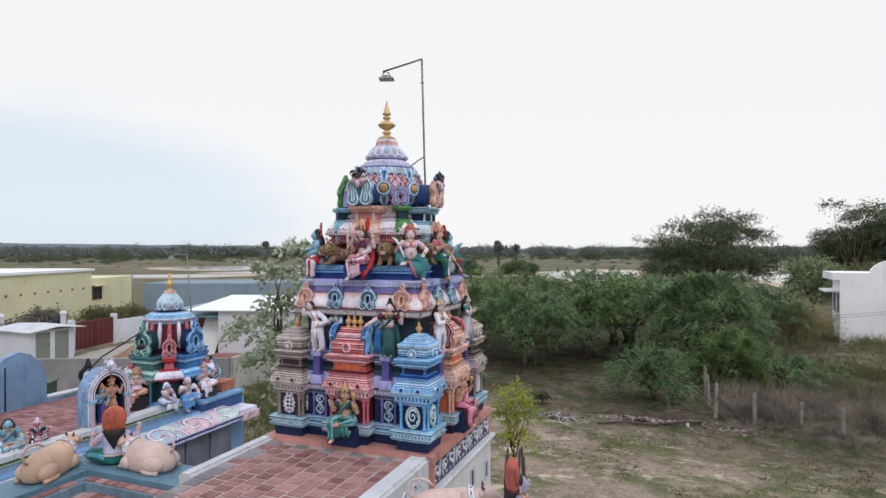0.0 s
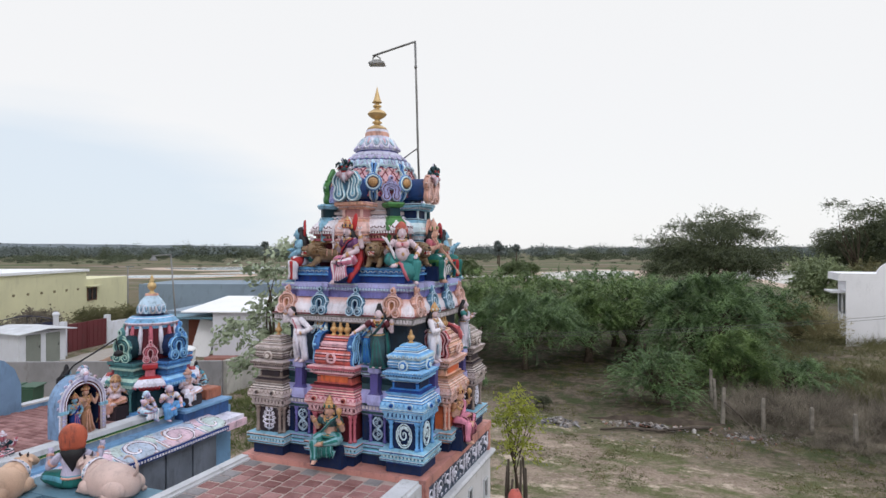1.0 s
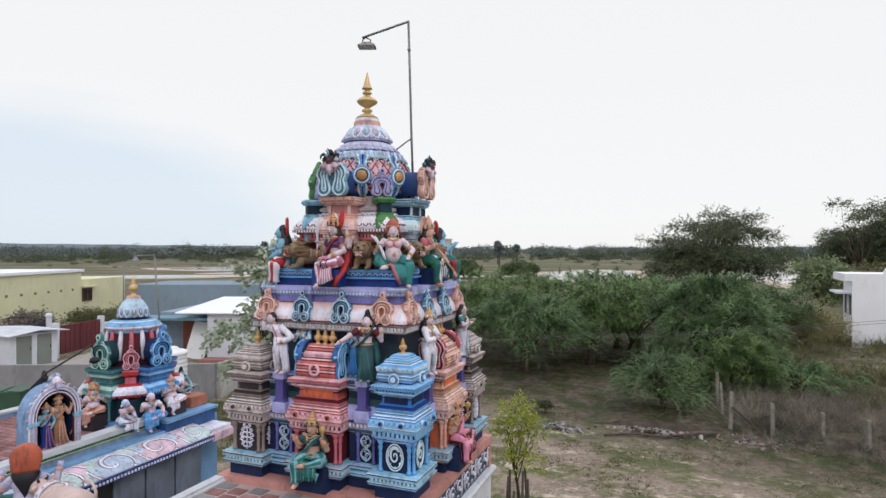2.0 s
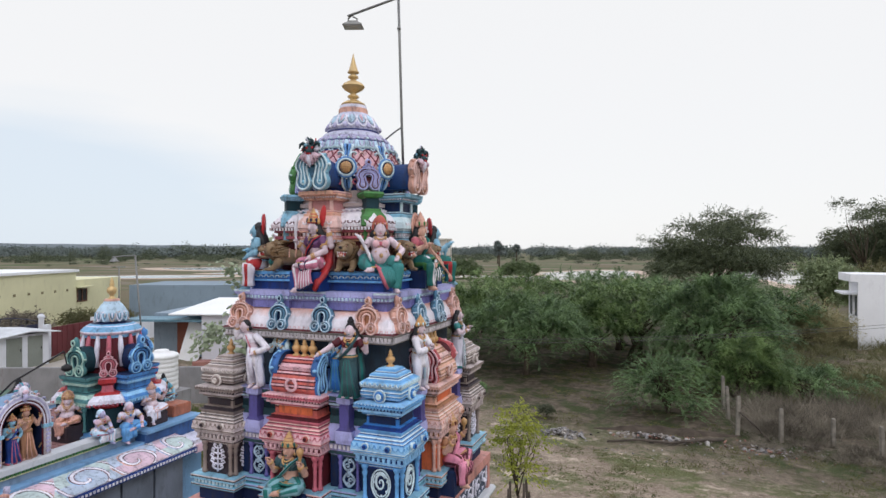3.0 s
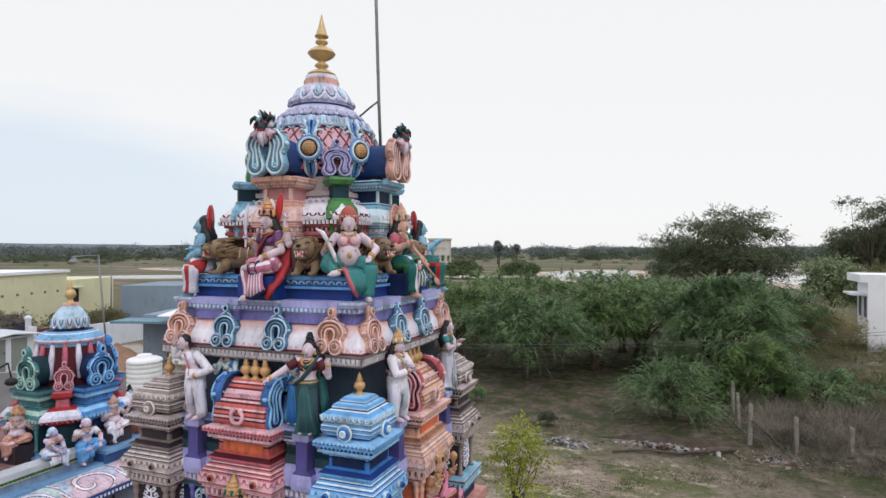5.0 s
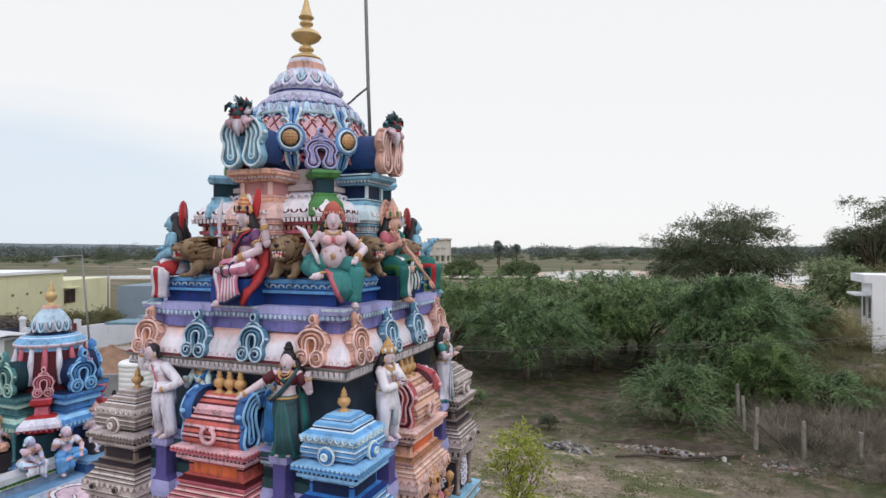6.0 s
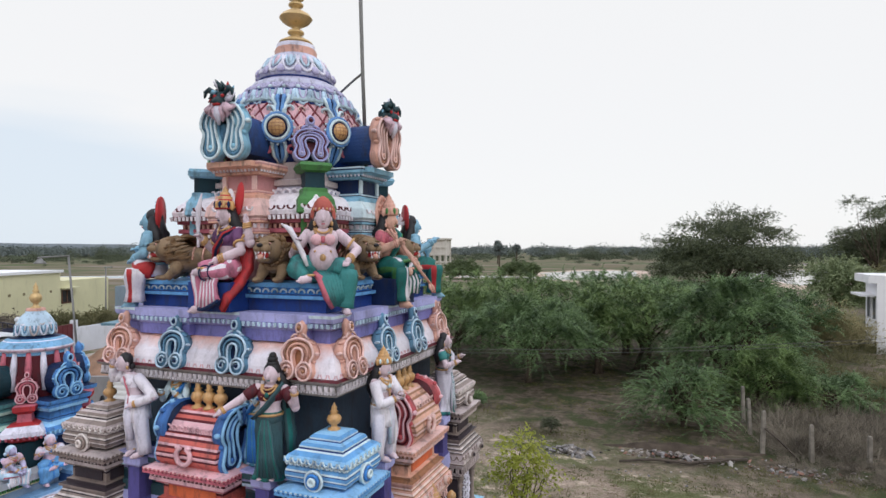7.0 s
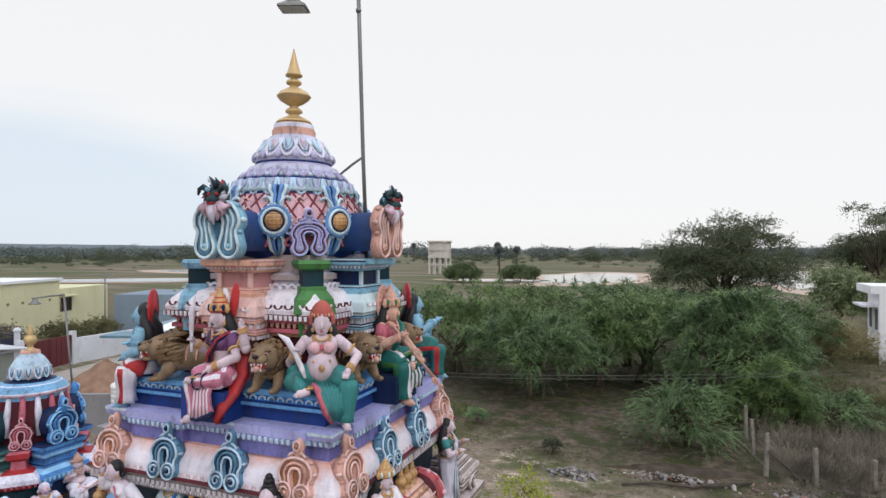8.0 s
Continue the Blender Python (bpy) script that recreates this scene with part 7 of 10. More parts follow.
def arch_shrine():
    ob = thing("arch_niche", (-5.55, 0.33, 3.101), "arched niche with lilac and white mouldings on the hall edge", "niche")
    bm = bmesh.new()
    a = [(0.40 * math.cos(radians(d)), 0.50 + 0.44 * math.sin(radians(d))) for d in range(0, 181, 12)]
    outer = [(0.40, 0.0)] + a + [(-0.40, 0.0)]
    n = len(outer)
    inner = [(x * 0.70, max(0.0, 0.50 + (z - 0.50) * 0.74) if z > 0.4 else z) for x, z in outer]
    for y in (0.0, 0.26):
        vo = [bm.verts.new((x, y, z)) for x, z in outer]
        vi = [bm.verts.new((x, y, z)) for x, z in inner]
        for i in range(n - 1):
            bm.faces.new((vo[i], vo[i + 1], vi[i + 1], vi[i])).material_index = 0
        if y == 0.0:
            keep = (vo, vi)
    for i in range(n - 1):
        bm.faces.new((keep[0][i], keep[0][i + 1], vo[i + 1], vo[i])).material_index = 1
        bm.faces.new((keep[1][i], keep[1][i + 1], vi[i + 1], vi[i])).material_index = 2
    part("arch", bm, [DLILAC, paint("arch_blue", 0.20, 0.32, 0.43), NAVY], ob)
    bm = bmesh.new()
    plate(bm, inner, 0.22, 0.25, 0)
    part("niche_back", bm, [NAVY], ob)
    for r, mi, y in ((0.395, LILAC, -0.012), (0.370, DLILAC, -0.020), (0.348, LILAC, -0.024), (0.326, MAROON, -0.018), (0.306, LILAC, -0.018), (0.288, MAROON, -0.010)):
        bm = bmesh.new()
        tube(bm, [(r, y, 0.0), (r, y, 0.3)] + [(r * math.cos(radians(d)), y, 0.50 + (r * 1.08) * math.sin(radians(d))) for d in range(0, 181, 12)] + [(-r, y, 0.3), (-r, y, 0.0)], 0.0155, 0, 6)
        part("moulding", bm, [mi], ob, "", None, True)
    for s in (-1, 1):
        bm = bmesh.new()
        box(bm, s * 0.345 - 0.05, -0.035, 0, s * 0.345 + 0.05, 0.0, 0.40, 0)
        for i in range(6):
            box(bm, s * 0.345 - 0.03, -0.05, 0.04 + i * 0.06, s * 0.345 + 0.03, -0.035, 0.075 + i * 0.06, 1)
        box(bm, s * 0.345 - 0.07, -0.055, 0.40, s * 0.345 + 0.07, 0.0, 0.45, 2)
        part("jamb", bm, [PSTONE, DLILAC, PTEAL], ob)
    bm = bmesh.new()
    ball(bm, (0, -0.02, 1.0), (0.075, 0.06, 0.075), 1, 12, 9)
    ball(bm, (0, -0.07, 0.985), (0.045, 0.035, 0.035), 2, 9, 7)
    tube(bm, [(0, -0.07, 0.96), (0, -0.075, 0.90), (0, -0.05, 0.84)], [0.03, 0.034, 0.01], 3, 8)
    for i in range(13):
        a = math.pi * (-0.1 + 1.2 * i / 12)
        tube(bm, [(0.06 * math.cos(a), -0.01, 1.0 + 0.06 * math.sin(a)), (0.10 * math.cos(a + 0.12), -0.01, 1.0 + 0.105 * math.sin(a + 0.12)), (0.12 * math.cos(a + 0.3), 0.0, 1.0 + 0.12 * math.sin(a + 0.3))], [0.022, 0.018, 0.005], (1, 2, 0, 3)[i % 4], 6)
    part("crest", bm, [TEAL, LILAC, BLUSH, DLILAC], ob, "", None, True)
    for s in (-1, 1):
        for k in range(7):  # scrolled leaves down the arch
            bm = bmesh.new()
            d = radians(90 - s * (16 + 15 * k))
            x, z = 0.41 * math.cos(d), 0.50 + 0.45 * math.sin(d)
            tube(bm, [(x + s * 0.03 * math.cos(q) * (1 - q / 8), -0.012, z + 0.035 * math.sin(q) * (1 - q / 8)) for q in (0, 0.8, 1.6, 2.4, 3.2, 4, 4.8)], 0.013, 0, 5)
            part("scroll_leaf", bm, [(LILAC, BLUSH, DLILAC)[k % 3]], ob, "", None, True)
    ob.rotation_euler = (0, 0, math.pi / 2)
    return ob


arch_shrine()


def small_tower():
    ob = thing("small_shrine_tower", (-6.32, 2.4, 2.931), "small painted shrine tower with round faces and lotus top", "temple tower")
    bm = bmesh.new()
    stack(bm, [(0.78, 0.78, 0, 0), (0.78, 0.78, 0.06, 0), (0.72, 0.72, 0.065, 1), (0.72, 0.72, 0.11, 1), (0.60, 0.60, 0.115, 2), (0.60, 0.60, 0.50, 2)])
    part("base", bm, [HALLB, SKYB, DTEAL], ob, "blue base with dark walls")
    side = [(paint("sea_green", 0.07, 0.21, 0.19), PGREEN, DTEAL, GREEN), (paint("tower_blue", 0.07, 0.23, 0.47), MIDB, NAVY, SKYB), (paint("tower_blue", 0.07, 0.23, 0.47), MIDB, NAVY, SKYB), (paint("sea_green", 0.07, 0.21, 0.19), PGREEN, DTEAL, GREEN)]
    for k, (c1, c2, c3, c4) in enumerate(side):
        bm = bmesh.new()
        pr = [(0.0, 0.11, 2), (0.0, 0.46, 0), (0.04, 0.48, 0), (0.04, 0.51, 1), (0.07, 0.53, 1), (0.09, 0.57, 0), (0.07, 0.62, 1), (0.02, 0.67, 0), (0.02, 0.70, 2), (0.0, 0.705, 0), (-0.03, 0.71, 0), (-0.03, 0.79, 1), (0.02, 0.80, 1), (0.03, 0.84, 0), (0.01, 0.87, 0), (0.05, 0.89, 0), (0.06, 0.94, 2), (0.03, 0.95, 2)]
        stack(bm, [(0.27 + o, 0.19 + o, z * 1.1, m) for o, z, m in pr], 0, -0.50)
        dentils(bm, 0.355, 0.275, 0.616, 0.035, 0.06, 0.015, 1, 0, -0.50, "flr")
        nz = part("niche_front", bm, [c1, c2, c3], ob, "", quarter(k))
        for s in (-1, 1):
            bm = bmesh.new()
            pillar(bm, s * 0.22, -0.70, 0.121, 0.515, 0.03, 0)
            part("pillar", bm, [c1], nz, "", None, True)
        bm = bmesh.new()
        plate(bm, [(0.20 * math.cos(radians(a)), 1.28 + 0.24 * math.sin(radians(a))) for a in range(-55, 236, 15)], -0.66, -0.2, 0)
        part("vault", bm, [c3], nz)
        part("horseshoe_face", omega(0.22, 0.66, c1, c2, c3, True), None, nz, "", (0, -0.685, 1.03))
    for k in range(4):
        bm = bmesh.new()
        pr = [(0.05, 0.11, 3), (0.05, 0.42, 1), (0.17, 0.48, 1), (0.18, 0.52, 2), (0.27, 0.55, 2), (0.26, 0.60, 2), (0.19, 0.67, 1), (0.09, 0.70, 0), (0.08, 0.80, 1), (0.13, 0.84, 1), (0.13, 0.90, 0)]
        stack(bm, [(h, h, z * 1.1, m) for h, z, m in pr], 0, -0.61)
        dentils(bm, 0.268, 0.268, 0.61, 0.03, 0.06, 0.014, 0, 0, -0.61, "flr")
        part("corner_salient", bm, [ROSE, RED, LILAC, PINK], ob, "red and white corner salient", Matrix.Rotation(math.pi / 2 * k + math.pi / 4, 4, "Z"))
        part("corner_face", omega(0.14, 0.46, ROSE, PINK, MAROON, True), None, ob, "red horseshoe ornament", Matrix.Rotation(math.pi / 2 * k + math.pi / 4, 4, "Z") @ Matrix.Translation((0, -0.56, 1.0)) @ Matrix.Rotation(radians(-6), 4, "X"))
    bm = bmesh.new()
    lathe(bm, [(0.38, 0.88, 0), (0.44, 1.0, 1), (0.47, 1.15, 1), (0.47, 1.32, 1), (0.45, 1.48, 1), (0.44, 1.64, 3), (0.45, 1.685, 2), (0.455, 1.70, 7), (0.485, 1.705, 7), (0.49, 1.735, 2), (0.485, 1.75, 3), (0.47, 1.765, 3), (0.44, 1.80, 3), (0.40, 1.83, 2), (0.385, 1.84, 3), (0.33, 1.865, 6), (0.24, 1.875, 6), (0.22, 1.90, 4), (0.25, 1.91, 4), (0.262, 1.96, 4), (0.26, 2.02, 4), (0.23, 2.10, 4), (0.18, 2.18, 4), (0.13, 2.23, 4), (0.13, 2.25, 5), (0.12, 2.29, 5)], 32)
    dm = part("dome", bm, [BLUE, MAROON, LILAC, paint("hat_blue", 0.17, 0.38, 0.52), PSLATE, PEACH, NAVY, BLUSH], ob, "blue, red and white dome", None, True)
    for i in range(16):
        a = 2 * math.pi * i / 16
        bm = bmesh.new()
        tube(bm, [(0.435 * math.cos(a), 0.435 * math.sin(a), 1.69), (0.47 * math.cos(a), 0.47 * math.sin(a), 1.48), (0.485 * math.cos(a), 0.485 * math.sin(a), 1.15)], [0.03, 0.045, 0.03], 0, 6)
        part("rib", bm, [LILAC if i % 2 else ROSE], dm, "", None, True)
    bm = bmesh.new()
    for row, (n, rad, z, lean_in, h) in enumerate(((14, 0.262, 1.90, 8, 0.15), (12, 0.238, 2.05, 38, 0.13))):
        for i in range(n):
            q = len(bm.verts)
            w = 0.85 * math.pi * rad / n
            tube(bm, [(w * math.cos(b), -0.006, h * (1 - 0.95 * math.sin(b))) for b in [math.pi * k / 8 for k in range(9)]], 0.013, i % 3, 6)
            tube(bm, [(w * 0.5 * math.cos(b), -0.012, h * (1 - 0.65 * math.sin(b))) for b in [math.pi * k / 8 for k in range(9)]], 0.009, 3, 5)
            ball(bm, (0, -0.006, h * 0.75), (w * 0.3, 0.012, h * 0.28), (i + 1) % 3, 7, 5)
            shift(bm, Matrix.Rotation(2 * math.pi * (i + 0.5 * row) / n, 4, "Z") @ Matrix.Translation((0, -rad, z)) @ Matrix.Rotation(radians(-lean_in), 4, "X"), q)
    part("lotus", bm, [LILAC, PSLATE, PSTONE, SLATE], ob, "pale lotus crown", None, True)
    part("finial", pot_finial(0.40, BRASS), None, ob, "gilded pot finial", Matrix.Translation((0, 0, 2.28)) @ Matrix.Diagonal((0.62, 0.62, 1, 1)), True)


small_tower()

# ---- yard: compound wall, lane, houses ----
CEMENT = surface("bare_cement", (0.230, 0.225, 0.237), rough=0.95, vary=0.25, grain=30, blotch=1.2, stain=0.6, dirt=(0.12, 0.105, 0.09), bump=0.3)


def long_wall(name, a, b, h, th, mat, label, kind="structure", z0=-0.2):
    d = Vector((b[0] - a[0], b[1] - a[1], 0))
    bm = bmesh.new()
    box(bm, 0, -th / 2, z0, d.length, th / 2, h)
    return solo(name, bm, mat, label, "wall", kind=kind, at=Matrix.Translation((a[0], a[1], 0)) @ Matrix.Rotation(math.atan2(d.y, d.x), 4, "Z"))


SLABC = surface("pale_cement_slab", (0.40, 0.385, 0.365), rough=0.95, vary=0.25, grain=30, blotch=1.2, stain=0.6, dirt=(0.16, 0.14, 0.12), bump=0.3)
long_wall("compound_wall_west", (-36, 4.2), (-14.35, 13.35), 1.4, 0.2, CEMENT, "bare cement compound wall, streaked with dirt")
long_wall("compound_wall_north", (-14.3, 13.45), (-14.9, 26.0), 1.4, 0.2, SLABC, "bare cement compound wall with upright slab joints")
for i in range(14):
    bm = bmesh.new()
    box(bm, -0.04, -0.13, -0.1, 0.04, 0.13, 1.43)
    solo("wall_post", bm, SLABC, "slim cement post of the compound wall", "post", "compound wall posts", "structure", at=Matrix.Translation((-14.3 - 0.046 * (i + 0.5), 13.5 + (i + 0.5) * 0.9, 0)) @ Matrix.Rotation(math.radians(3), 4, "Z"))
bm = bmesh.new()
pts = [(-60, 2), (-27.0, 13.2), (-24.5, 17), (-25.5, 24), (-24, 40), (-28, 40), (-29.7, 24), (-28.6, 18), (-27.9, 16.2), (-60, 6)]
bm.faces.new([bm.verts.new((x, y, 0.03)) for x, y in pts])
solo("lane", bm, surface("cement_lane", (0.34, 0.31, 0.28), rough=0.95, vary=0.2, grain=8, blotch=0.8, stain=0.5, dirt=(0.2, 0.15, 0.11), streak=False), "pale dusty cement lane", "road", kind="structure")
bm = bmesh.new()  # heap of dug earth on the lane
rows = []
for j in range(15):
    rows.append([])
    for i in range(32):
        a, q = 2 * math.pi * i / 32, j / 14
        k = 1 + 0.16 * math.sin(2 * a + 0.6) + 0.08 * math.sin(5 * a)
        x, y = 2.3 * q * k * math.cos(a), 1.9 * q * k * math.sin(a)
        z = 1.15 * (1 - q) ** 0.85 * (1 + 0.25 * math.sin(x * 1.6 + 1)) + 0.13 * (1 - q) * noise.noise(Vector((x * 2.4, y * 2.4, 5))) + 0.05 * noise.noise(Vector((x * 7, y * 7, 2))) * (j < 14)
        rows[-1].append(bm.verts.new((x, y, z - 0.02)))
for j in range(14):
    for i in range(32):
        bm.faces.new((rows[j][i], rows[j + 1][i], rows[j + 1][(i + 1) % 32], rows[j][(i + 1) % 32]))
bmesh.ops.remove_doubles(bm, verts=bm.verts[:], dist=0.0005)
solo("earth_mound", bm, surface("dug_earth", (0.25, 0.155, 0.11), rough=1.0, vary=0.4, grain=18, blotch=2.2, stain=0.5, dirt=(0.11, 0.075, 0.055), streak=False, bump=0.9, spec=0.1), "mound of reddish-brown dug earth beside the lane", "earth mound", at=Matrix.Translation((-23.2, 17.2, 0.03)), smooth=True)
PLASTER = surface("white_plaster", (0.614, 0.634, 0.697), rough=0.9, vary=0.1, grain=30, blotch=1.0, stain=0.4, dirt=(0.3, 0.28, 0.26), bump=0.2)
GREYDOOR = surface("grey_sheet_door", (0.20, 0.22, 0.20), rough=0.6, vary=0.15, grain=12, blotch=1)
YELLOW = surface("yellow_plaster", (0.62, 0.60, 0.40), rough=0.9, vary=0.1, grain=20, blotch=0.5, stain=0.35, dirt=(0.3, 0.28, 0.2), bump=0.2)
BLUEG = surface("blue_grey_wall", (0.20, 0.26, 0.32), rough=0.9, vary=0.15, grain=20, blotch=0.6, stain=0.4)
SHEET = surface("white_roof_sheet", (0.76, 0.77, 0.80), rough=0.6, vary=0.06, grain=8, blotch=0.6, stain=0.3, dirt=(0.45, 0.45, 0.45))
MAROONG = surface("maroon_gate", (0.12, 0.025, 0.03), rough=0.5, vary=0.2, grain=12, blotch=1)


def hut():
    ob = thing("hut", (-28.06, 14.07, 0), "small white hut with a sheet roof and two grey doors", "hut")
    bm = bmesh.new()
    box(bm, -2.6, -0.2, -0.1, 0.1, 2.3, 1.72)
    part("wall", bm, [PLASTER], ob)
    bm = bmesh.new()
    v = [bm.verts.new(p) for p in ((-2.8, -0.45, 1.74), (0.5, -0.45, 1.70), (0.5, 2.7, 1.70), (-2.8, 2.7, 1.74), (-2.8, 1.1, 1.92), (0.5, 1.1, 1.88))]
    w = [bm.verts.new(q.co + Vector((0, 0, 0.05))) for q in v]
    for f in ((0, 1, 5, 4), (4, 5, 2, 3)):
        bm.faces.new([v[k] for k in f][::-1])
        bm.faces.new([w[k] for k in f])
    for a, b in ((0, 1), (1, 5), (5, 2), (2, 3), (3, 4), (4, 0)):
        bm.faces.new((v[a], v[b], w[b], w[a]))
    part("roof", bm, [surface("asbestos_sheet", (0.52, 0.54, 0.58), rough=0.9, vary=0.2, grain=15, blotch=1.5, stain=0.5, dirt=(0.3, 0.29, 0.28))], ob, "low-pitched grey-white sheet roof")
    for y in (0.15, 1.2):
        bm = bmesh.new()
        box(bm, 0.101, y, 0.0, 0.14, y + 0.75, 1.62)
        dr = part("door", bm, [GREYDOOR], ob, "plain grey sheet door")
        bm = bmesh.new()
        box(bm, 0.141, y + 0.66, 0.9, 0.17, y + 0.69, 1.02)
        part("handle", bm, [HAIR], dr)


hut()


def gate():
    ob = thing("sheet_gate", (-29.3, 17.3, 0), "closed maroon sheet-metal gate between white posts", "gate")
    d = Matrix.Rotation(math.radians(105), 4, "Z")
    for i in range(2):
        bm = bmesh.new()
        box(bm, 0.1 + i * 1.75, -0.03, 0.12, 1.80 + i * 1.75, 0.03, 1.75)
        for j in range(5):
            box(bm, 0.2 + i * 1.75 + j * 0.38, -0.05, 0.15, 0.23 + i * 1.75 + j * 0.38, -0.03, 1.72)
        part("leaf", bm, [MAROONG], ob, "", d)
    for x in (-0.12, 3.62):
        bm = bmesh.new()
        box(bm, x - 0.13, -0.15, -0.1, x + 0.13, 0.15, 1.95)
        part("post", bm, [PLASTER], ob, "", d)


gate()


def bar_gate():
    ob = thing("bar_gate", (-35.3, 17.2, 0), "navy sheet gate with arched top bars between white posts", "gate")
    d = Matrix.Rotation(math.radians(60), 4, "Z")
    navy = surface("navy_gate", (0.03, 0.035, 0.075), rough=0.5, vary=0.2, grain=12, blotch=1)
    for i in range(2):
        bm = bmesh.new()
        x0 = 0.02 + i * 1.5
        box(bm, x0, -0.03, 0.1, x0 + 1.46, 0.03, 1.45)
        for j in range(6):
            x = x0 + 0.1 + j * 0.25
            tube(bm, [(x, 0, 1.45), (x, 0, 1.62 + 0.30 * math.sin(math.pi * (x / 3.0)))], 0.018, 0, 5)
        part("leaf", bm, [navy], ob, "", d)
    bm = bmesh.new()
    tube(bm, [(3.0 * i / 12, 0, 1.62 + 0.30 * math.sin(math.pi * i / 12)) for i in range(13)], 0.03, 0, 6)
    part("top_rail", bm, [navy], ob, "", d, True)
    for x in (-0.16, 3.14):
        bm = bmesh.new()
        stack(bm, [(0.15, 0.15, -0.1, 0), (0.15, 0.15, 1.85, 0), (0.20, 0.20, 1.86, 0), (0.20, 0.20, 1.95, 0), (0.10, 0.10, 2.08, 0)], x, 0)
        part("post", bm, [PLASTER], ob, "", d)


bar_gate()


def waste_bin():
    ob = thing("waste_bin", (-18.8, 8.1, 0), "dark green metal waste bin with two flaps behind the hall", "bin")
    ob.rotation_euler = (0, 0, radians(30))
    g = surface("bin_green", (0.035, 0.085, 0.055), rough=0.5, vary=0.25, grain=14, blotch=2, stain=0.5)
    bm = bmesh.new()
    stack(bm, [(0.46, 0.36, 0.12, 0), (0.50, 0.40, 1.05, 0), (0.53, 0.43, 1.06, 0), (0.53, 0.43, 1.12, 0)])
    part("body", bm, [g], ob)
    for sx in (-1, 1):
        bm = bmesh.new()
        box(bm, sx * 0.26 - 0.245, -0.42, 1.122, sx * 0.26 + 0.245, 0.42, 1.16)
        box(bm, sx * 0.26 - 0.06, -0.44, 1.13, sx * 0.26 + 0.06, -0.421, 1.15)
        part("flap", bm, [g], ob, "", Matrix.Rotation(radians(4 * sx), 4, "Y"))
        bm = bmesh.new()
        box(bm, sx * 0.38 - 0.04, -0.3, -0.02, sx * 0.38 + 0.04, 0.3, 0.12)
        part("skid", bm, [g], ob)


waste_bin()
long_wall("street_wall", (-30.3, 20.95), (-30.6, 34), 1.5, 0.2, PLASTER, "white plastered street wall")


def window(parent, x, y, z, w, h, turn, shade=True):
    """A framed two-leaf window with a concrete shade, set on a wall face."""
    m = Matrix.Translation((x, y, z)) @ Matrix.Rotation(turn, 4, "Z")
    bm = bmesh.new()
    for a, b, c, d in ((-w / 2, -h / 2, w / 2, -h / 2 + 0.07), (-w / 2, h / 2 - 0.07, w / 2, h / 2), (-w / 2, -h / 2, -w / 2 + 0.07, h / 2), (w / 2 - 0.07, -h / 2, w / 2, h / 2), (-0.04, -h / 2, 0.04, h / 2)):
        box(bm, a, -0.06, b, c, 0.0, d)
    wn = part("window", bm, [surface("brown_frame", (0.13, 0.06, 0.035), rough=0.6)], parent, "brown framed window", m)
    bm = bmesh.new()
    box(bm, -w / 2 + 0.06, -0.02, -h / 2 + 0.06, w / 2 - 0.06, -0.005, h / 2 - 0.06)
    part("pane", bm, [surface("dark_pane", (0.02, 0.02, 0.025), rough=0.15, stain=0.0, bump=0)], wn)
    if shade:
        bm = bmesh.new()
        box(bm, -w / 2 - 0.25, -0.5, h / 2 + 0.1, w / 2 + 0.25, 0.0, h / 2 + 0.2)
        part("shade", bm, [YELLOW], wn)


def yellow_house():
    ob = thing("yellow_house", (-38.6, 16.5, 0), "long pale yellow flat-roofed house with a stepped end", "house")
    ob.rotation_euler = (0, 0, math.atan2(19.0, -6.6))
    bm = bmesh.new()
    box(bm, -16, 0, -0.1, 13.4, 9, 4.25)
    part("wall", bm, [YELLOW], ob)
    bm = bmesh.new()
    box(bm, -16.2, -0.15, 4.251, 13.6, 9.2, 4.45)
    part("roof", bm, [SHEET], ob, "white roof slab")
    bm = bmesh.new()
    box(bm, 13.401, 0.3, -0.1, 20.2, 6.5, 3.55)
    part("side_wing", bm, [YELLOW], ob)
    window(ob, 14.6, 0.30, 2.25, 1.3, 1.1, 0)
    for i in range(9):
        bm = bmesh.new()
        box(bm, 1.0 + i * 1.4, -0.03, 2.72, 1.22 + i * 1.4, 0.0, 2.9)
        part("vent", bm, [surface("vent_brown", (0.20, 0.17, 0.10), rough=0.8)], ob)


yellow_house()
long_wall("blue_grey_house_wall", (-37.9, 31.8), (-19.0, 39.0), 3.3, 6.0, BLUEG, "long blue-grey wall of a low house")


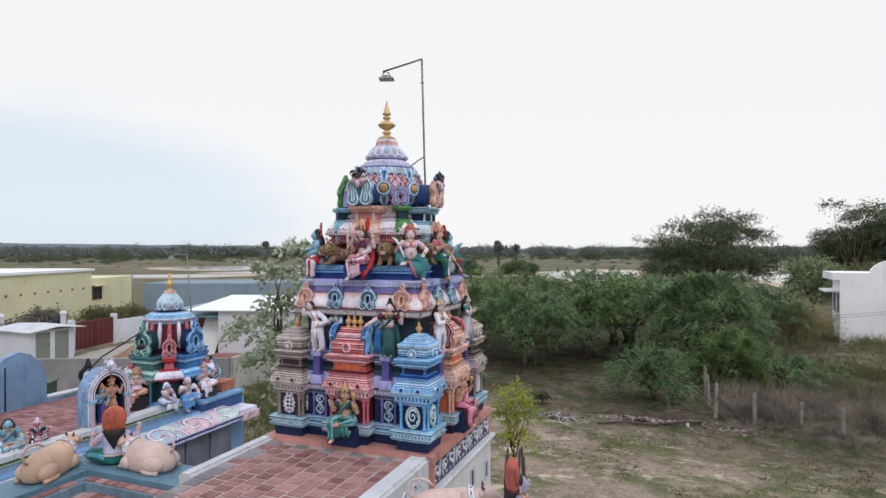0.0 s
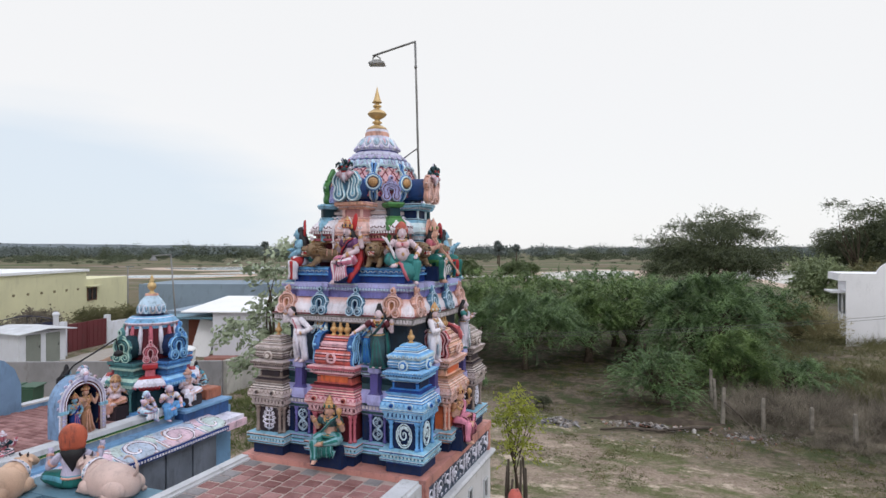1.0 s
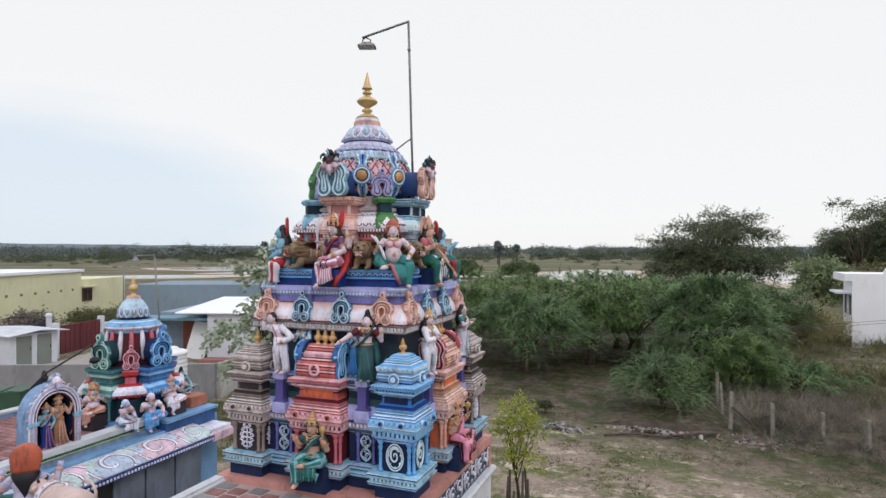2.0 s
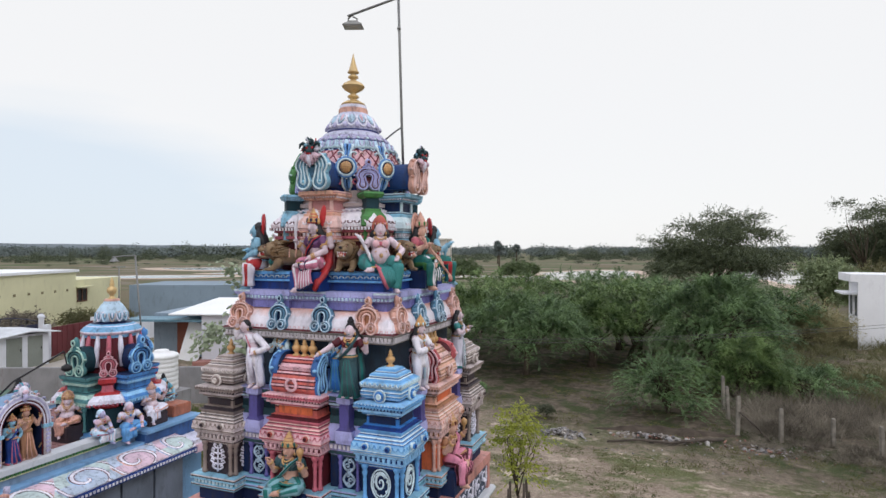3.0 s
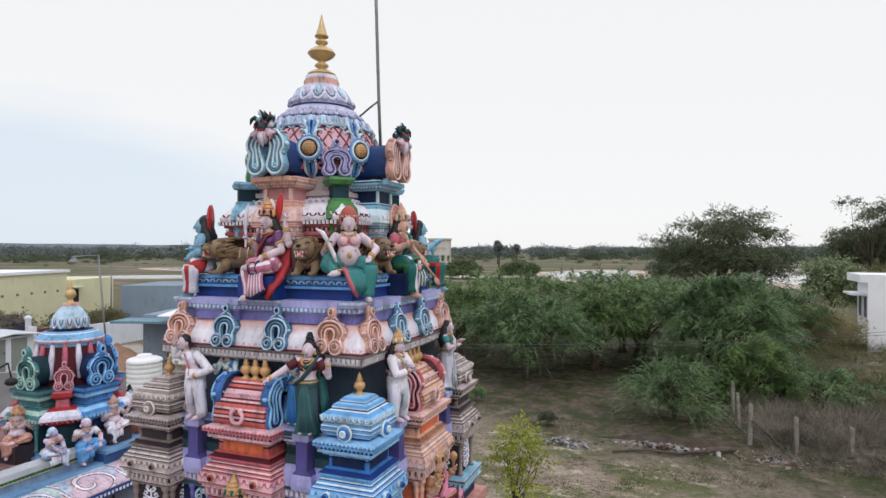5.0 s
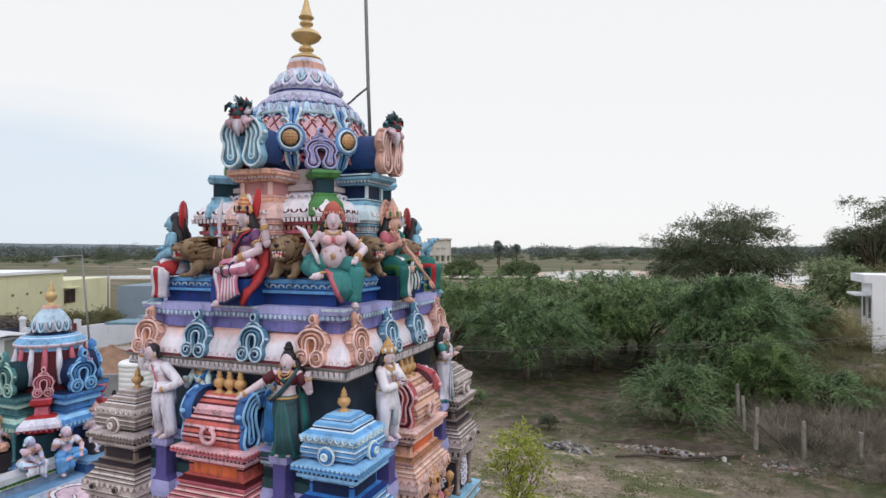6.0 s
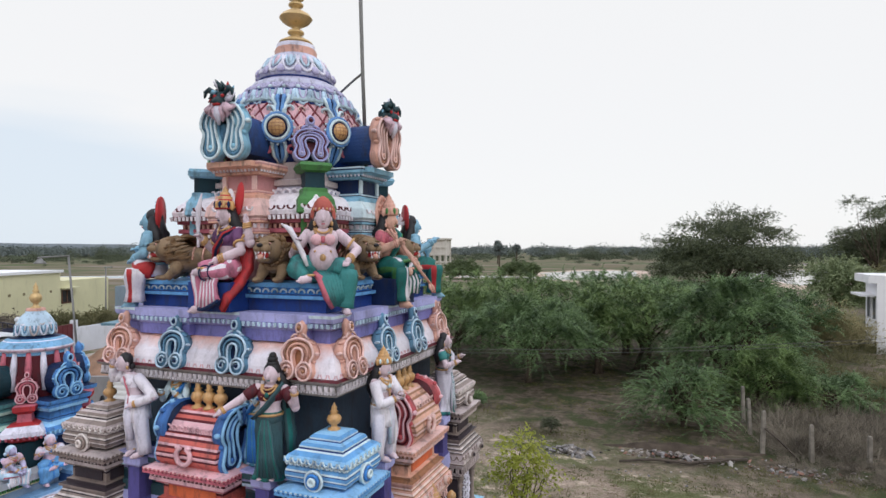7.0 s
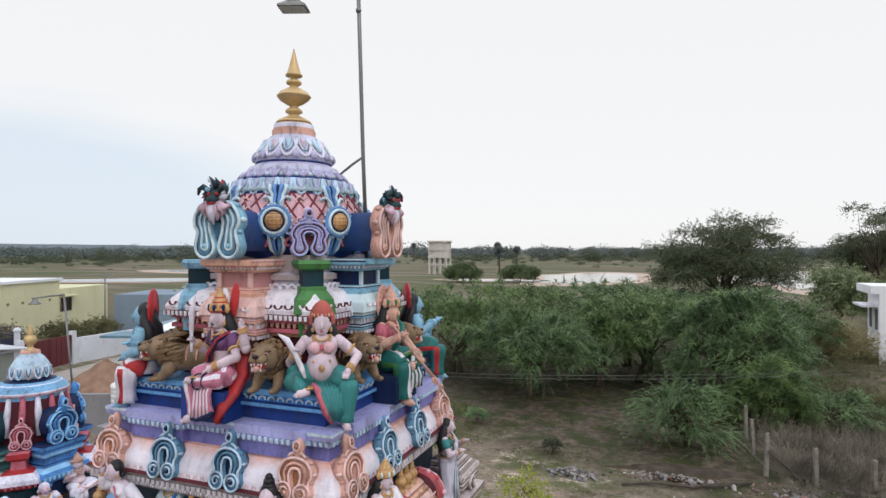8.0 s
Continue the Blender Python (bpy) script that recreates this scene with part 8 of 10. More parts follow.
def white_shed():
    ob = thing("white_shed", (-20.3, 19.1, 0), "white plastered shed with a pale sheet roof", "shed")
    ob.rotation_euler = (0, 0, radians(18))
    bm = bmesh.new()
    box(bm, 0, 0.25, -0.1, 6.5, 6.0, 2.62)
    box(bm, -3.6, 2.0, -0.1, -0.001, 6.0, 2.5, 1)
    part("wall", bm, [surface("lilac_plaster", (0.55, 0.56, 0.62), rough=0.9, vary=0.1, grain=20, blotch=0.7, stain=0.4, dirt=(0.35, 0.34, 0.34)), surface("blue_grey_plaster", (0.24, 0.30, 0.37), rough=0.9, vary=0.2, grain=20, blotch=0.9, stain=0.5)], ob)
    bm = bmesh.new()
    v = [bm.verts.new(p) for p in ((-1.7, 0.0, 2.62), (6.9, 0.0, 2.62), (6.9, 6.2, 3.0), (-1.7, 6.2, 3.0), (-1.7, 0.0, 2.68), (6.9, 0.0, 2.68), (6.9, 6.2, 3.06), (-1.7, 6.2, 3.06))]
    for f in ((0, 3, 2, 1), (4, 5, 6, 7), (0, 1, 5, 4), (1, 2, 6, 5), (2, 3, 7, 6), (3, 0, 4, 7)):
        bm.faces.new([v[i] for i in f])
    part("roof", bm, [SHEET], ob)
    bm = bmesh.new()
    box(bm, -2.2, 1.9, 0.0, -1.2, 1.998, 2.0)
    part("door", bm, [surface("brick_red_door", (0.22, 0.07, 0.045), rough=0.6)], ob)
    bm = bmesh.new()
    box(bm, -4.4, 0.3, 2.22, 0.6, 1.95, 2.34)
    part("awning", bm, [paint("awning_teal", 0.13, 0.25, 0.28)], ob)
    bm = bmesh.new()
    box(bm, -1.05, 1.93, 1.0, -0.35, 1.998, 1.75)
    part("window", bm, [HAIR], ob)
    bm = bmesh.new()
    box(bm, -0.1, -0.6, 0, 6.6, 0.2, 0.25)
    part("step", bm, [surface("red_step", (0.30, 0.14, 0.12), rough=0.85)], ob)


white_shed()
bm = bmesh.new()
box(bm, -0.55, -0.02, 0, 0.55, 0.02, 2.1)
solo("leaning_sheet", bm, SHEET, "white sheet leaning against the shed wall", "board", at=pose(-21.6, 19.6, 0.02, -12, 12, 18))


def water_tank():
    bm = bmesh.new()
    ribs = []
    for i in range(7):
        z = 0.05 + 0.165 * i
        ribs += [(0.545, z, 0), (0.56, z + 0.03, 0), (0.56, z + 0.11, 0), (0.545, z + 0.14, 0)]
    lathe(bm, [(0.53, 0, 0)] + ribs + [(0.575, 1.21, 0), (0.58, 1.26, 0), (0.56, 1.31, 0), (0.46, 1.36, 0), (0.25, 1.40, 0), (0.24, 1.46, 0), (0.20, 1.48, 0)], 28)
    solo("water_tank", bm, surface("white_plastic", (0.74, 0.74, 0.76), rough=0.4, vary=0.05, stain=0.15), "white plastic water tank with ribbed sides", "tank", at=(-14.2, 10.9, 1.0), smooth=True)
    bm = bmesh.new()
    box(bm, -14.9, 10.2, -0.1, -13.5, 11.6, 1.0)
    solo("tank_stand", bm, CEMENT, "cement block stand under the water tank", "stand")


water_tank()


def white_house():
    ob = thing("white_house", (13.17, 37.42, 0), "single-storey white house with a curved parapet crest", "house")
    ob.rotation_euler = (0, 0, radians(-3))
    W = surface("bright_plaster", (0.80, 0.80, 0.84), rough=0.9, vary=0.08, grain=20, blotch=0.5, stain=0.35, dirt=(0.45, 0.44, 0.46))
    PANE = surface("blue_dark_pane", (0.06, 0.07, 0.10), rough=0.3, stain=0)
    bm = bmesh.new()
    box(bm, 0.50, 0.12, -0.1, 14, 3.5, 4.08)
    box(bm, 0.35, 0.0, -0.1, 14.1, 0.12, 4.08)
    part("wall", bm, [W], ob)
    bm = bmesh.new()
    box(bm, -0.05, 0.004, 4.081, 14.2, 3.7, 4.55)
    part("roof", bm, [W], ob, "white roof slab")
    bm = bmesh.new()
    plate(bm, [(1.95, 4.551)] + [(3.45 + 1.5 * math.cos(radians(a)), 4.551 + 0.88 * math.sin(radians(a))) for a in range(180, -1, -12)], 0.0, 0.2, 0)
    part("parapet_crest", bm, [W], ob)
    for y in (0.75, 2.15):
        bm = bmesh.new()
        box(bm, 0.46, y, 1.9, 0.499, y + 0.75, 3.15, 0)
        part("window", bm, [PANE], ob)
        bm = bmesh.new()
        ring = [[bm.verts.new((x, yy, z)) for yy, z in ((y - q, 1.9 - q), (y + 0.75 + q, 1.9 - q), (y + 0.75 + q, 3.15 + q), (y - q, 3.15 + q))] for x, q in ((0.499, 0.07), (0.44, 0.07), (0.44, 0.001), (0.499, 0.001))]
        for i in range(4):
            for a, b in zip(ring, ring[1:] + ring[:1]):
                bm.faces.new((a[i], a[(i + 1) % 4], b[(i + 1) % 4], b[i]))
        bmesh.ops.recalc_face_normals(bm, faces=bm.faces[:])
        part("window_frame", bm, [W], ob)
    bm = bmesh.new()
    box(bm, -0.35, 0.6, 3.26, 0.499, 3.2, 3.38)
    part("shade", bm, [W], ob)
    bm = bmesh.new()
    box(bm, 3.1, -0.55, 2.55, 5.2, -0.001, 2.66)
    part("shade", bm, [W], ob)
    bm = bmesh.new()
    box(bm, 3.65, -0.05, 0.0, 4.6, -0.001, 2.2)
    part("door", bm, [surface("brown_door", (0.14, 0.05, 0.045), rough=0.6)], ob)


white_house()


def concrete_tower():
    ob = thing("water_tower", (-56.5, 145.0, 0), "pale concrete frame of an elevated water tower", "water tower")
    C = surface("pale_concrete", (0.55, 0.52, 0.48), rough=0.9, vary=0.15, grain=6, blotch=0.5, stain=0.4, dirt=(0.35, 0.32, 0.3))
    for i in range(4):
        for j in range(2):
            bm = bmesh.new()
            box(bm, -2.6 + i * 1.6, -1.6 + j * 3.2, -0.2, -2.2 + i * 1.6, -1.2 + j * 3.2, 8.6)
            part("column", bm, [C], ob)
    for z in (2.4, 4.4, 6.4):
        bm = bmesh.new()
        box(bm, -2.7, -1.7, z, 2.7, -1.1, z + 0.35)
        box(bm, -2.7, 1.1, z, 2.7, 1.7, z + 0.35)
        part("beam", bm, [C], ob)
    bm = bmesh.new()
    box(bm, -2.9, -1.9, 8.601, 2.9, 1.9, 9.0)
    box(bm, -2.45, -1.42, 4.3, 2.45, 1.42, 8.6)
    part("platform", bm, [C], ob)


concrete_tower()


def street_lamp(x, y, h, arm, label):
    ob = thing("street_lamp", (x, y, 0), label, "street lamp")
    bm = bmesh.new()
    tube(bm, [(0, 0, -0.1), (0, 0, h * 0.5), (0, 0, h)], [0.07, 0.06, 0.045], 0, 8)
    part("pole", bm, [CEMENT], ob, "", None, True)
    bm = bmesh.new()
    tube(bm, [(0, 0, h - 0.03), (arm * 0.93, -arm * 0.36, h - 0.01)], 0.03, 0, 6)
    part("arm", bm, [CEMENT], ob, "", None, True)
    bm = bmesh.new()
    box(bm, arm * 0.9 - 0.35, -arm * 0.36 - 0.12, h - 0.06, arm * 0.9 + 0.35, -arm * 0.36 + 0.12, h + 0.04)
    part("lamp_head", bm, [GREYDOOR], ob)


street_lamp(-42.0, 32.4, 4.6, 0.5, "thin pole by the yellow house")
for i, (x, y, s, mt) in enumerate([(-35.5, 20.5, 1.0, DRYLEAF), (-34.5, 23.5, 1.1, OLIVEB), (-36.5, 27, 0.9, OLIVEB), (-34, 17.0, 1.0, DRYLEAF), (-33.0, 11.5, 1.3, OLIVEB)]):
    tree("garden_bush", x, y, lobes_for(140 + i, 5, 1.1 * s, 0.9 * s, 1.3 * s, 0.4, 0.7 * s), 0.6, 0.05, mt, "half-dry bush in front of the yellow house", "bush", 140 + i, 520, 9, 0.6, 0.07, 0.5, 0.3, 0.3, 8, "garden bushes", 2, floor=0.1)


# ---- painted cement figures: each one plain mesh ----


def limb(bm, a, b, c, r0, r1, r2, mi, n=9):
    """A bent limb from a over b to c, with rounded joints."""
    a, b, c = Vector(a), Vector(b), Vector(c)
    tube(bm, [a, a.lerp(b, 0.35), a.lerp(b, 0.75), b, b.lerp(c, 0.3), b.lerp(c, 0.7), c], [r0 * 0.95, r0, r0 * 0.9, (r0 + r1) / 2, r1, r1 * 0.85, r2], mi, n)
    ball(bm, b, (r0 + r1) / 2 * 1.02, mi, n, 6)
    ball(bm, a, r0 * 0.98, mi, n, 6)


def rings(bm, secs, n=18):
    """A smooth body through level sections (x, y, z, half width, half depth, material), with a folded surface where a seventh number gives the ripple."""
    prev = None
    for sec in secs:
        x, y, z, rx, ry, mi = sec[:6]
        rip = sec[6] if len(sec) > 6 else 0.0
        row = []
        for i in range(n):
            a = 2 * math.pi * i / n
            k = 1 + rip * math.sin(a * 7 + z * 9) + rip * 0.5 * math.sin(a * 12 - z * 17)
            row.append(bm.verts.new((x + rx * k * math.cos(a), y + ry * k * math.sin(a), z)))
        if prev:
            for i in range(n):
                bm.faces.new((prev[0][i], prev[0][(i + 1) % n], row[(i + 1) % n], row[i])).material_index = prev[1]
        else:
            bm.faces.new(row[::-1]).material_index = mi
        prev = (row, mi)
    bm.faces.new(prev[0]).material_index = prev[1]


def draped(bm, pts, radii, mats, n=20, folds=6, depth=0.10, flat=1.0, slant=2.0):
    """Cloth round a limb or hanging free: a tube with deep folds that run along it, a second colour on some folds."""
    pts = [Vector(p) for p in pts]
    prev, up = None, None
    for i, p in enumerate(pts):
        d = (pts[min(i + 1, len(pts) - 1)] - pts[max(i - 1, 0)]).normalized()
        if up is None:
            up = Vector((0, 0, 1)) if abs(d.z) < 0.9 else Vector((0, 1, 0))
        s = d.cross(up).normalized()
        up = s.cross(d).normalized()
        row = []
        for k in range(n):
            a = 2 * math.pi * k / n
            w = 1 + depth * math.sin(folds * a + slant * i) + depth * 0.4 * math.sin((folds + 3) * a - i)
            row.append(bm.verts.new(p + radii[i] * w * (math.cos(a) * s + flat * math.sin(a) * up)))
        if prev:
            for k in range(n):
                bm.faces.new((prev[k], prev[(k + 1) % n], row[(k + 1) % n], row[k])).material_index = mats[(k // 2) % len(mats)]
        else:
            bm.faces.new(row[::-1]).material_index = mats[0]
        prev = row
    bm.faces.new(prev).material_index = mats[0]


def along(a, b, n, sag=0.0):
    a, b = Vector(a), Vector(b)
    return [a.lerp(b, i / (n - 1)) + Vector((0, 0, -sag * math.sin(math.pi * i / (n - 1)))) for i in range(n)]


def hand(bm, at, way, mi=0):
    """A closed hand with a thumb and knuckles."""
    at, way = Vector(at), Vector(way).normalized()
    ball(bm, at + way * 0.012, (0.024, 0.026, 0.030), mi, 9, 7)
    sd = way.cross(Vector((0, 0, 1)))
    sd = sd.normalized() if sd.length > 0.01 else Vector((1, 0, 0))
    for k in (-1.5, -0.5, 0.5, 1.5):
        tube(bm, [at + way * 0.02 + sd * 0.011 * k, at + way * 0.052 + sd * 0.013 * k, at + way * 0.062 + sd * 0.012 * k - Vector((0, 0, 0.012))], [0.0085, 0.008, 0.006], mi, 6)
    tube(bm, [at + sd * 0.02, at + sd * 0.034 + way * 0.025], [0.01, 0.007], mi, 6)


def foot(bm, at, turn=0.0, mi=0):
    q = len(bm.verts)
    tube(bm, [(0, 0.02, 0.022), (0, -0.02, 0.026), (0, -0.06, 0.018), (0, -0.085, 0.012)], [0.026, 0.030, 0.028, 0.012], mi, 9)
    for k in range(4):
        ball(bm, (-0.018 + 0.012 * k, -0.085, 0.011), (0.007, 0.013, 0.009), mi, 6, 5)
    tube(bm, [(0.032 * math.cos(a), 0.018 + 0.030 * math.sin(a), 0.05) for a in [2 * math.pi * i / 10 for i in range(11)]], 0.008, 4, 5, False)
    shift(bm, Matrix.Translation(at) @ Matrix.Rotation(turn, 4, "Z"), q)


def bust(bm, hip, chest, head, belly=0.0, bare=True, hair="long", crown=True, halo=False, necklace=True):
    """Torso, neck, head, hair, crown and halo. Materials: 0 skin, 1 cloth, 2 sash, 3 hair, 4 crown, 5 halo, 7 blouse."""
    hip, chest, head = Vector(hip), Vector(chest), Vector(head)
    top = 0 if bare else 7
    b = belly

    def at(u):
        return hip.lerp(chest, u)
    secs = []
    for u, rx, ry, mi, fw in ((-0.32, 0.10, 0.085, 1, 0), (-0.12, 0.122, 0.10, 1, 0), (0.12, 0.120, 0.096, 1, 0.2), (0.22, 0.106 + 0.3 * b, 0.088 + 0.4 * b, 2, 0.4), (0.30, 0.100 + 0.5 * b, 0.08 + 0.6 * b, 0, 0.6),
                             (0.46, 0.088 + 0.55 * b, 0.066 + 0.85 * b, 0, 0.9), (0.62, 0.086 + 0.35 * b, 0.064 + 0.55 * b, 0, 0.6), (0.76, 0.100, 0.070, top, 0.1), (0.95, 0.118, 0.074, top, 0), (1.10, 0.126, 0.070, top, 0), (1.24, 0.124, 0.058, top, 0), (1.36, 0.088, 0.046, 0, 0), (1.44, 0.046, 0.038, 0, 0)):
        c = at(u)
        secs.append((c.x, c.y - fw * b * 0.55, c.z, rx, ry, mi))
    rings(bm, secs)
    for s in (-1, 1):
        ball(bm, chest + Vector((s * 0.05, -0.046, 0.0)), (0.046, 0.038, 0.040), top, 10, 8)
        ball(bm, chest + Vector((s * 0.05, -0.083, -0.002)), 0.007 if bare else 0.004, 4, 6, 4)
    neck = at(1.42)
    tube(bm, [neck, head - Vector((0, -0.008, 0.05))], [0.036, 0.032], 0, 10)
    ball(bm, head, (0.063, 0.070, 0.080), 0, 18, 14)
    ball(bm, head + Vector((0, -0.018, -0.042)), (0.044, 0.046, 0.038), 0, 12, 8)
    tube(bm, [head + Vector((0, -0.060, 0.022)), head + Vector((0, -0.076, -0.006)), head + Vector((0, -0.078, -0.020)), head + Vector((0, -0.062, -0.024))], [0.007, 0.011, 0.014, 0.008], 0, 7)
    ball(bm, head + Vector((0, -0.062, -0.044)), (0.017, 0.010, 0.006), 2, 8, 5)
    ball(bm, head + Vector((0, 0.022, 0.024)), (0.074, 0.066, 0.078), 3, 16, 12)
    if hair == "long":
        for s in (-1, 1):
            draped(bm, [head + Vector((s * 0.045, 0.03, 0.03)), head + Vector((s * 0.07, 0.035, -0.05)), chest + Vector((s * 0.095, 0.045, 0.06)), chest + Vector((s * 0.10, 0.06, -0.02)), chest + Vector((s * 0.07, 0.07, -0.10))], [0.034, 0.042, 0.044, 0.042, 0.014], (3,), 12, 5, 0.14)
        draped(bm, [head + Vector((0, 0.05, 0.03)), head + Vector((0, 0.075, -0.07)), chest + Vector((0, 0.085, 0.0)), chest + Vector((0, 0.075, -0.13))], [0.06, 0.078, 0.085, 0.02], (3,), 16, 7, 0.10, 0.5)
    elif hair == "vee":  # loose hair that comes to a point on the back
        rings(bm, [(chest.x, chest.y + 0.062, chest.z - 0.10, 0.008, 0.02, 3), (chest.x, chest.y + 0.07, chest.z - 0.03, 0.040, 0.032, 3, 0.06), (chest.x, chest.y + 0.068, chest.z + 0.05, 0.085, 0.042, 3, 0.06), (chest.x, chest.y + 0.055, chest.z + 0.11, 0.118, 0.055, 3, 0.05), (head.x, head.y + 0.045, head.z - 0.02, 0.092, 0.062, 3, 0.04), (head.x, head.y + 0.04, head.z + 0.05, 0.072, 0.06, 3)], 20)
    elif hair == "bun":
        for k, (z, r) in enumerate(((0.085, 0.052), (0.12, 0.046), (0.15, 0.032))):
            ball(bm, head + Vector((0, 0.025, z)), (r, r, 0.032), 3, 12, 8)
        draped(bm, [head + Vector((0.03, 0.045, 0.0)), head + Vector((0.075, 0.05, -0.07)), chest + Vector((0.12, 0.06, 0.04)), chest + Vector((0.13, 0.07, -0.06)), chest + Vector((0.12, 0.06, -0.13))], [0.05, 0.05, 0.048, 0.04, 0.012], (3,), 12, 5, 0.12)
    else:
        for k in range(9):
            a = math.pi * (0.1 + 0.8 * k / 8)
            ball(bm, head + Vector((0.068 * math.cos(a), 0.03 + 0.05 * math.sin(a), -0.035)), (0.022, 0.022, 0.03), 3, 7, 5)
    if crown:
        q = len(bm.verts)
        lathe(bm, [(0.074, 0.036, 5), (0.080, 0.046, 4), (0.082, 0.060, 4), (0.070, 0.066, 5), (0.068, 0.078, 4), (0.072, 0.090, 4), (0.058, 0.098, 5), (0.056, 0.108, 4), (0.058, 0.122, 4), (0.044, 0.130, 5), (0.042, 0.140, 4), (0.042, 0.150, 4), (0.022, 0.162, 4), (0.026, 0.172, 4), (0.012, 0.188, 4), (0.003, 0.205, 4)], 16)
        for k in range(7):  # leaf-shaped plates round the brow
            a = math.pi * (1.08 + 0.84 * k / 6)
            ball(bm, (0.078 * math.cos(a), 0.078 * math.sin(a), 0.068), (0.013, 0.013, 0.026), 4 if k % 2 else 2, 7, 5)
        for s in (-1, 1):
            ball(bm, (s * 0.082, 0.01, 0.06), (0.018, 0.02, 0.034), 4, 8, 6)
        shift(bm, Matrix.Translation(head), q)
    if halo:
        q = len(bm.verts)
        if halo == 2:
            rings(bm, [(0, 0.0, -0.055, 0.108, 0.050, 5, 0.01), (0, 0.0, -0.02, 0.116, 0.056, 5, 0.01), (0, 0.0, 0.05, 0.120, 0.060, 5, 0.01), (0, 0.0, 0.11, 0.112, 0.058, 5, 0.01), (0, 0.0, 0.158, 0.088, 0.050, 5, 0.01), (0, 0.0, 0.190, 0.050, 0.034, 5, 0.01), (0, 0.0, 0.202, 0.012, 0.012, 5)], 28)
            tube(bm, [(0.116 * math.cos(radians(d)), -0.02, 0.060 + 0.130 * math.sin(radians(d))) for d in range(-20, 201, 10)], 0.014, 5, 7)
        else:
            plate(bm, [(0.100 * math.cos(radians(a)), 0.035 + 0.130 * math.sin(radians(a))) for a in range(0, 360, 18)], 0.0, 0.022, 5)
            tube(bm, [(0.100 * math.cos(radians(a)), 0.01, 0.035 + 0.130 * math.sin(radians(a))) for a in range(0, 361, 18)], 0.012, 5, 6, False)
            for k in range(9):
                a = radians(10 + 20 * k)
                ball(bm, (0.085 * math.cos(a), -0.004, 0.035 + 0.112 * math.sin(a)), (0.012, 0.008, 0.014), 4, 6, 5)
        shift(bm, Matrix.Translation(head + Vector((0, 0.06, 0.02))), q)
    for s in (-1, 1):
        ball(bm, head + Vector((s * 0.064, 0.004, -0.008)), (0.010, 0.016, 0.024), 0, 7, 6)
        ball(bm, head + Vector((s * 0.068, 0.0, -0.040)), (0.014, 0.014, 0.020), 4, 7, 6)
    if necklace:
        for rad, drop, thick in ((0.052, 0.055, 0.008), (0.068, 0.02, 0.010), (0.060, -0.035, 0.007)):
            tube(bm, [chest + Vector((rad * math.cos(a), -0.03 - 0.052 * max(0, -math.sin(a)) + 0.03 * max(0, math.sin(a)), 0.088 - (0.088 - drop) * max(0, -math.sin(a)))) for a in [math.pi + math.pi * i / 14 for i in range(15)]], thick, 4, 6)
        ball(bm, chest + Vector((0, -0.085, 0.01)), (0.022, 0.012, 0.024), 2, 8, 6)
        tube(bm, [(hip.x + 0.112 * math.cos(a), hip.y + 0.096 * math.sin(a), hip.z + 0.035) for a in [2 * math.pi * i / 18 for i in range(19)]], 0.012, 4, 6, False)


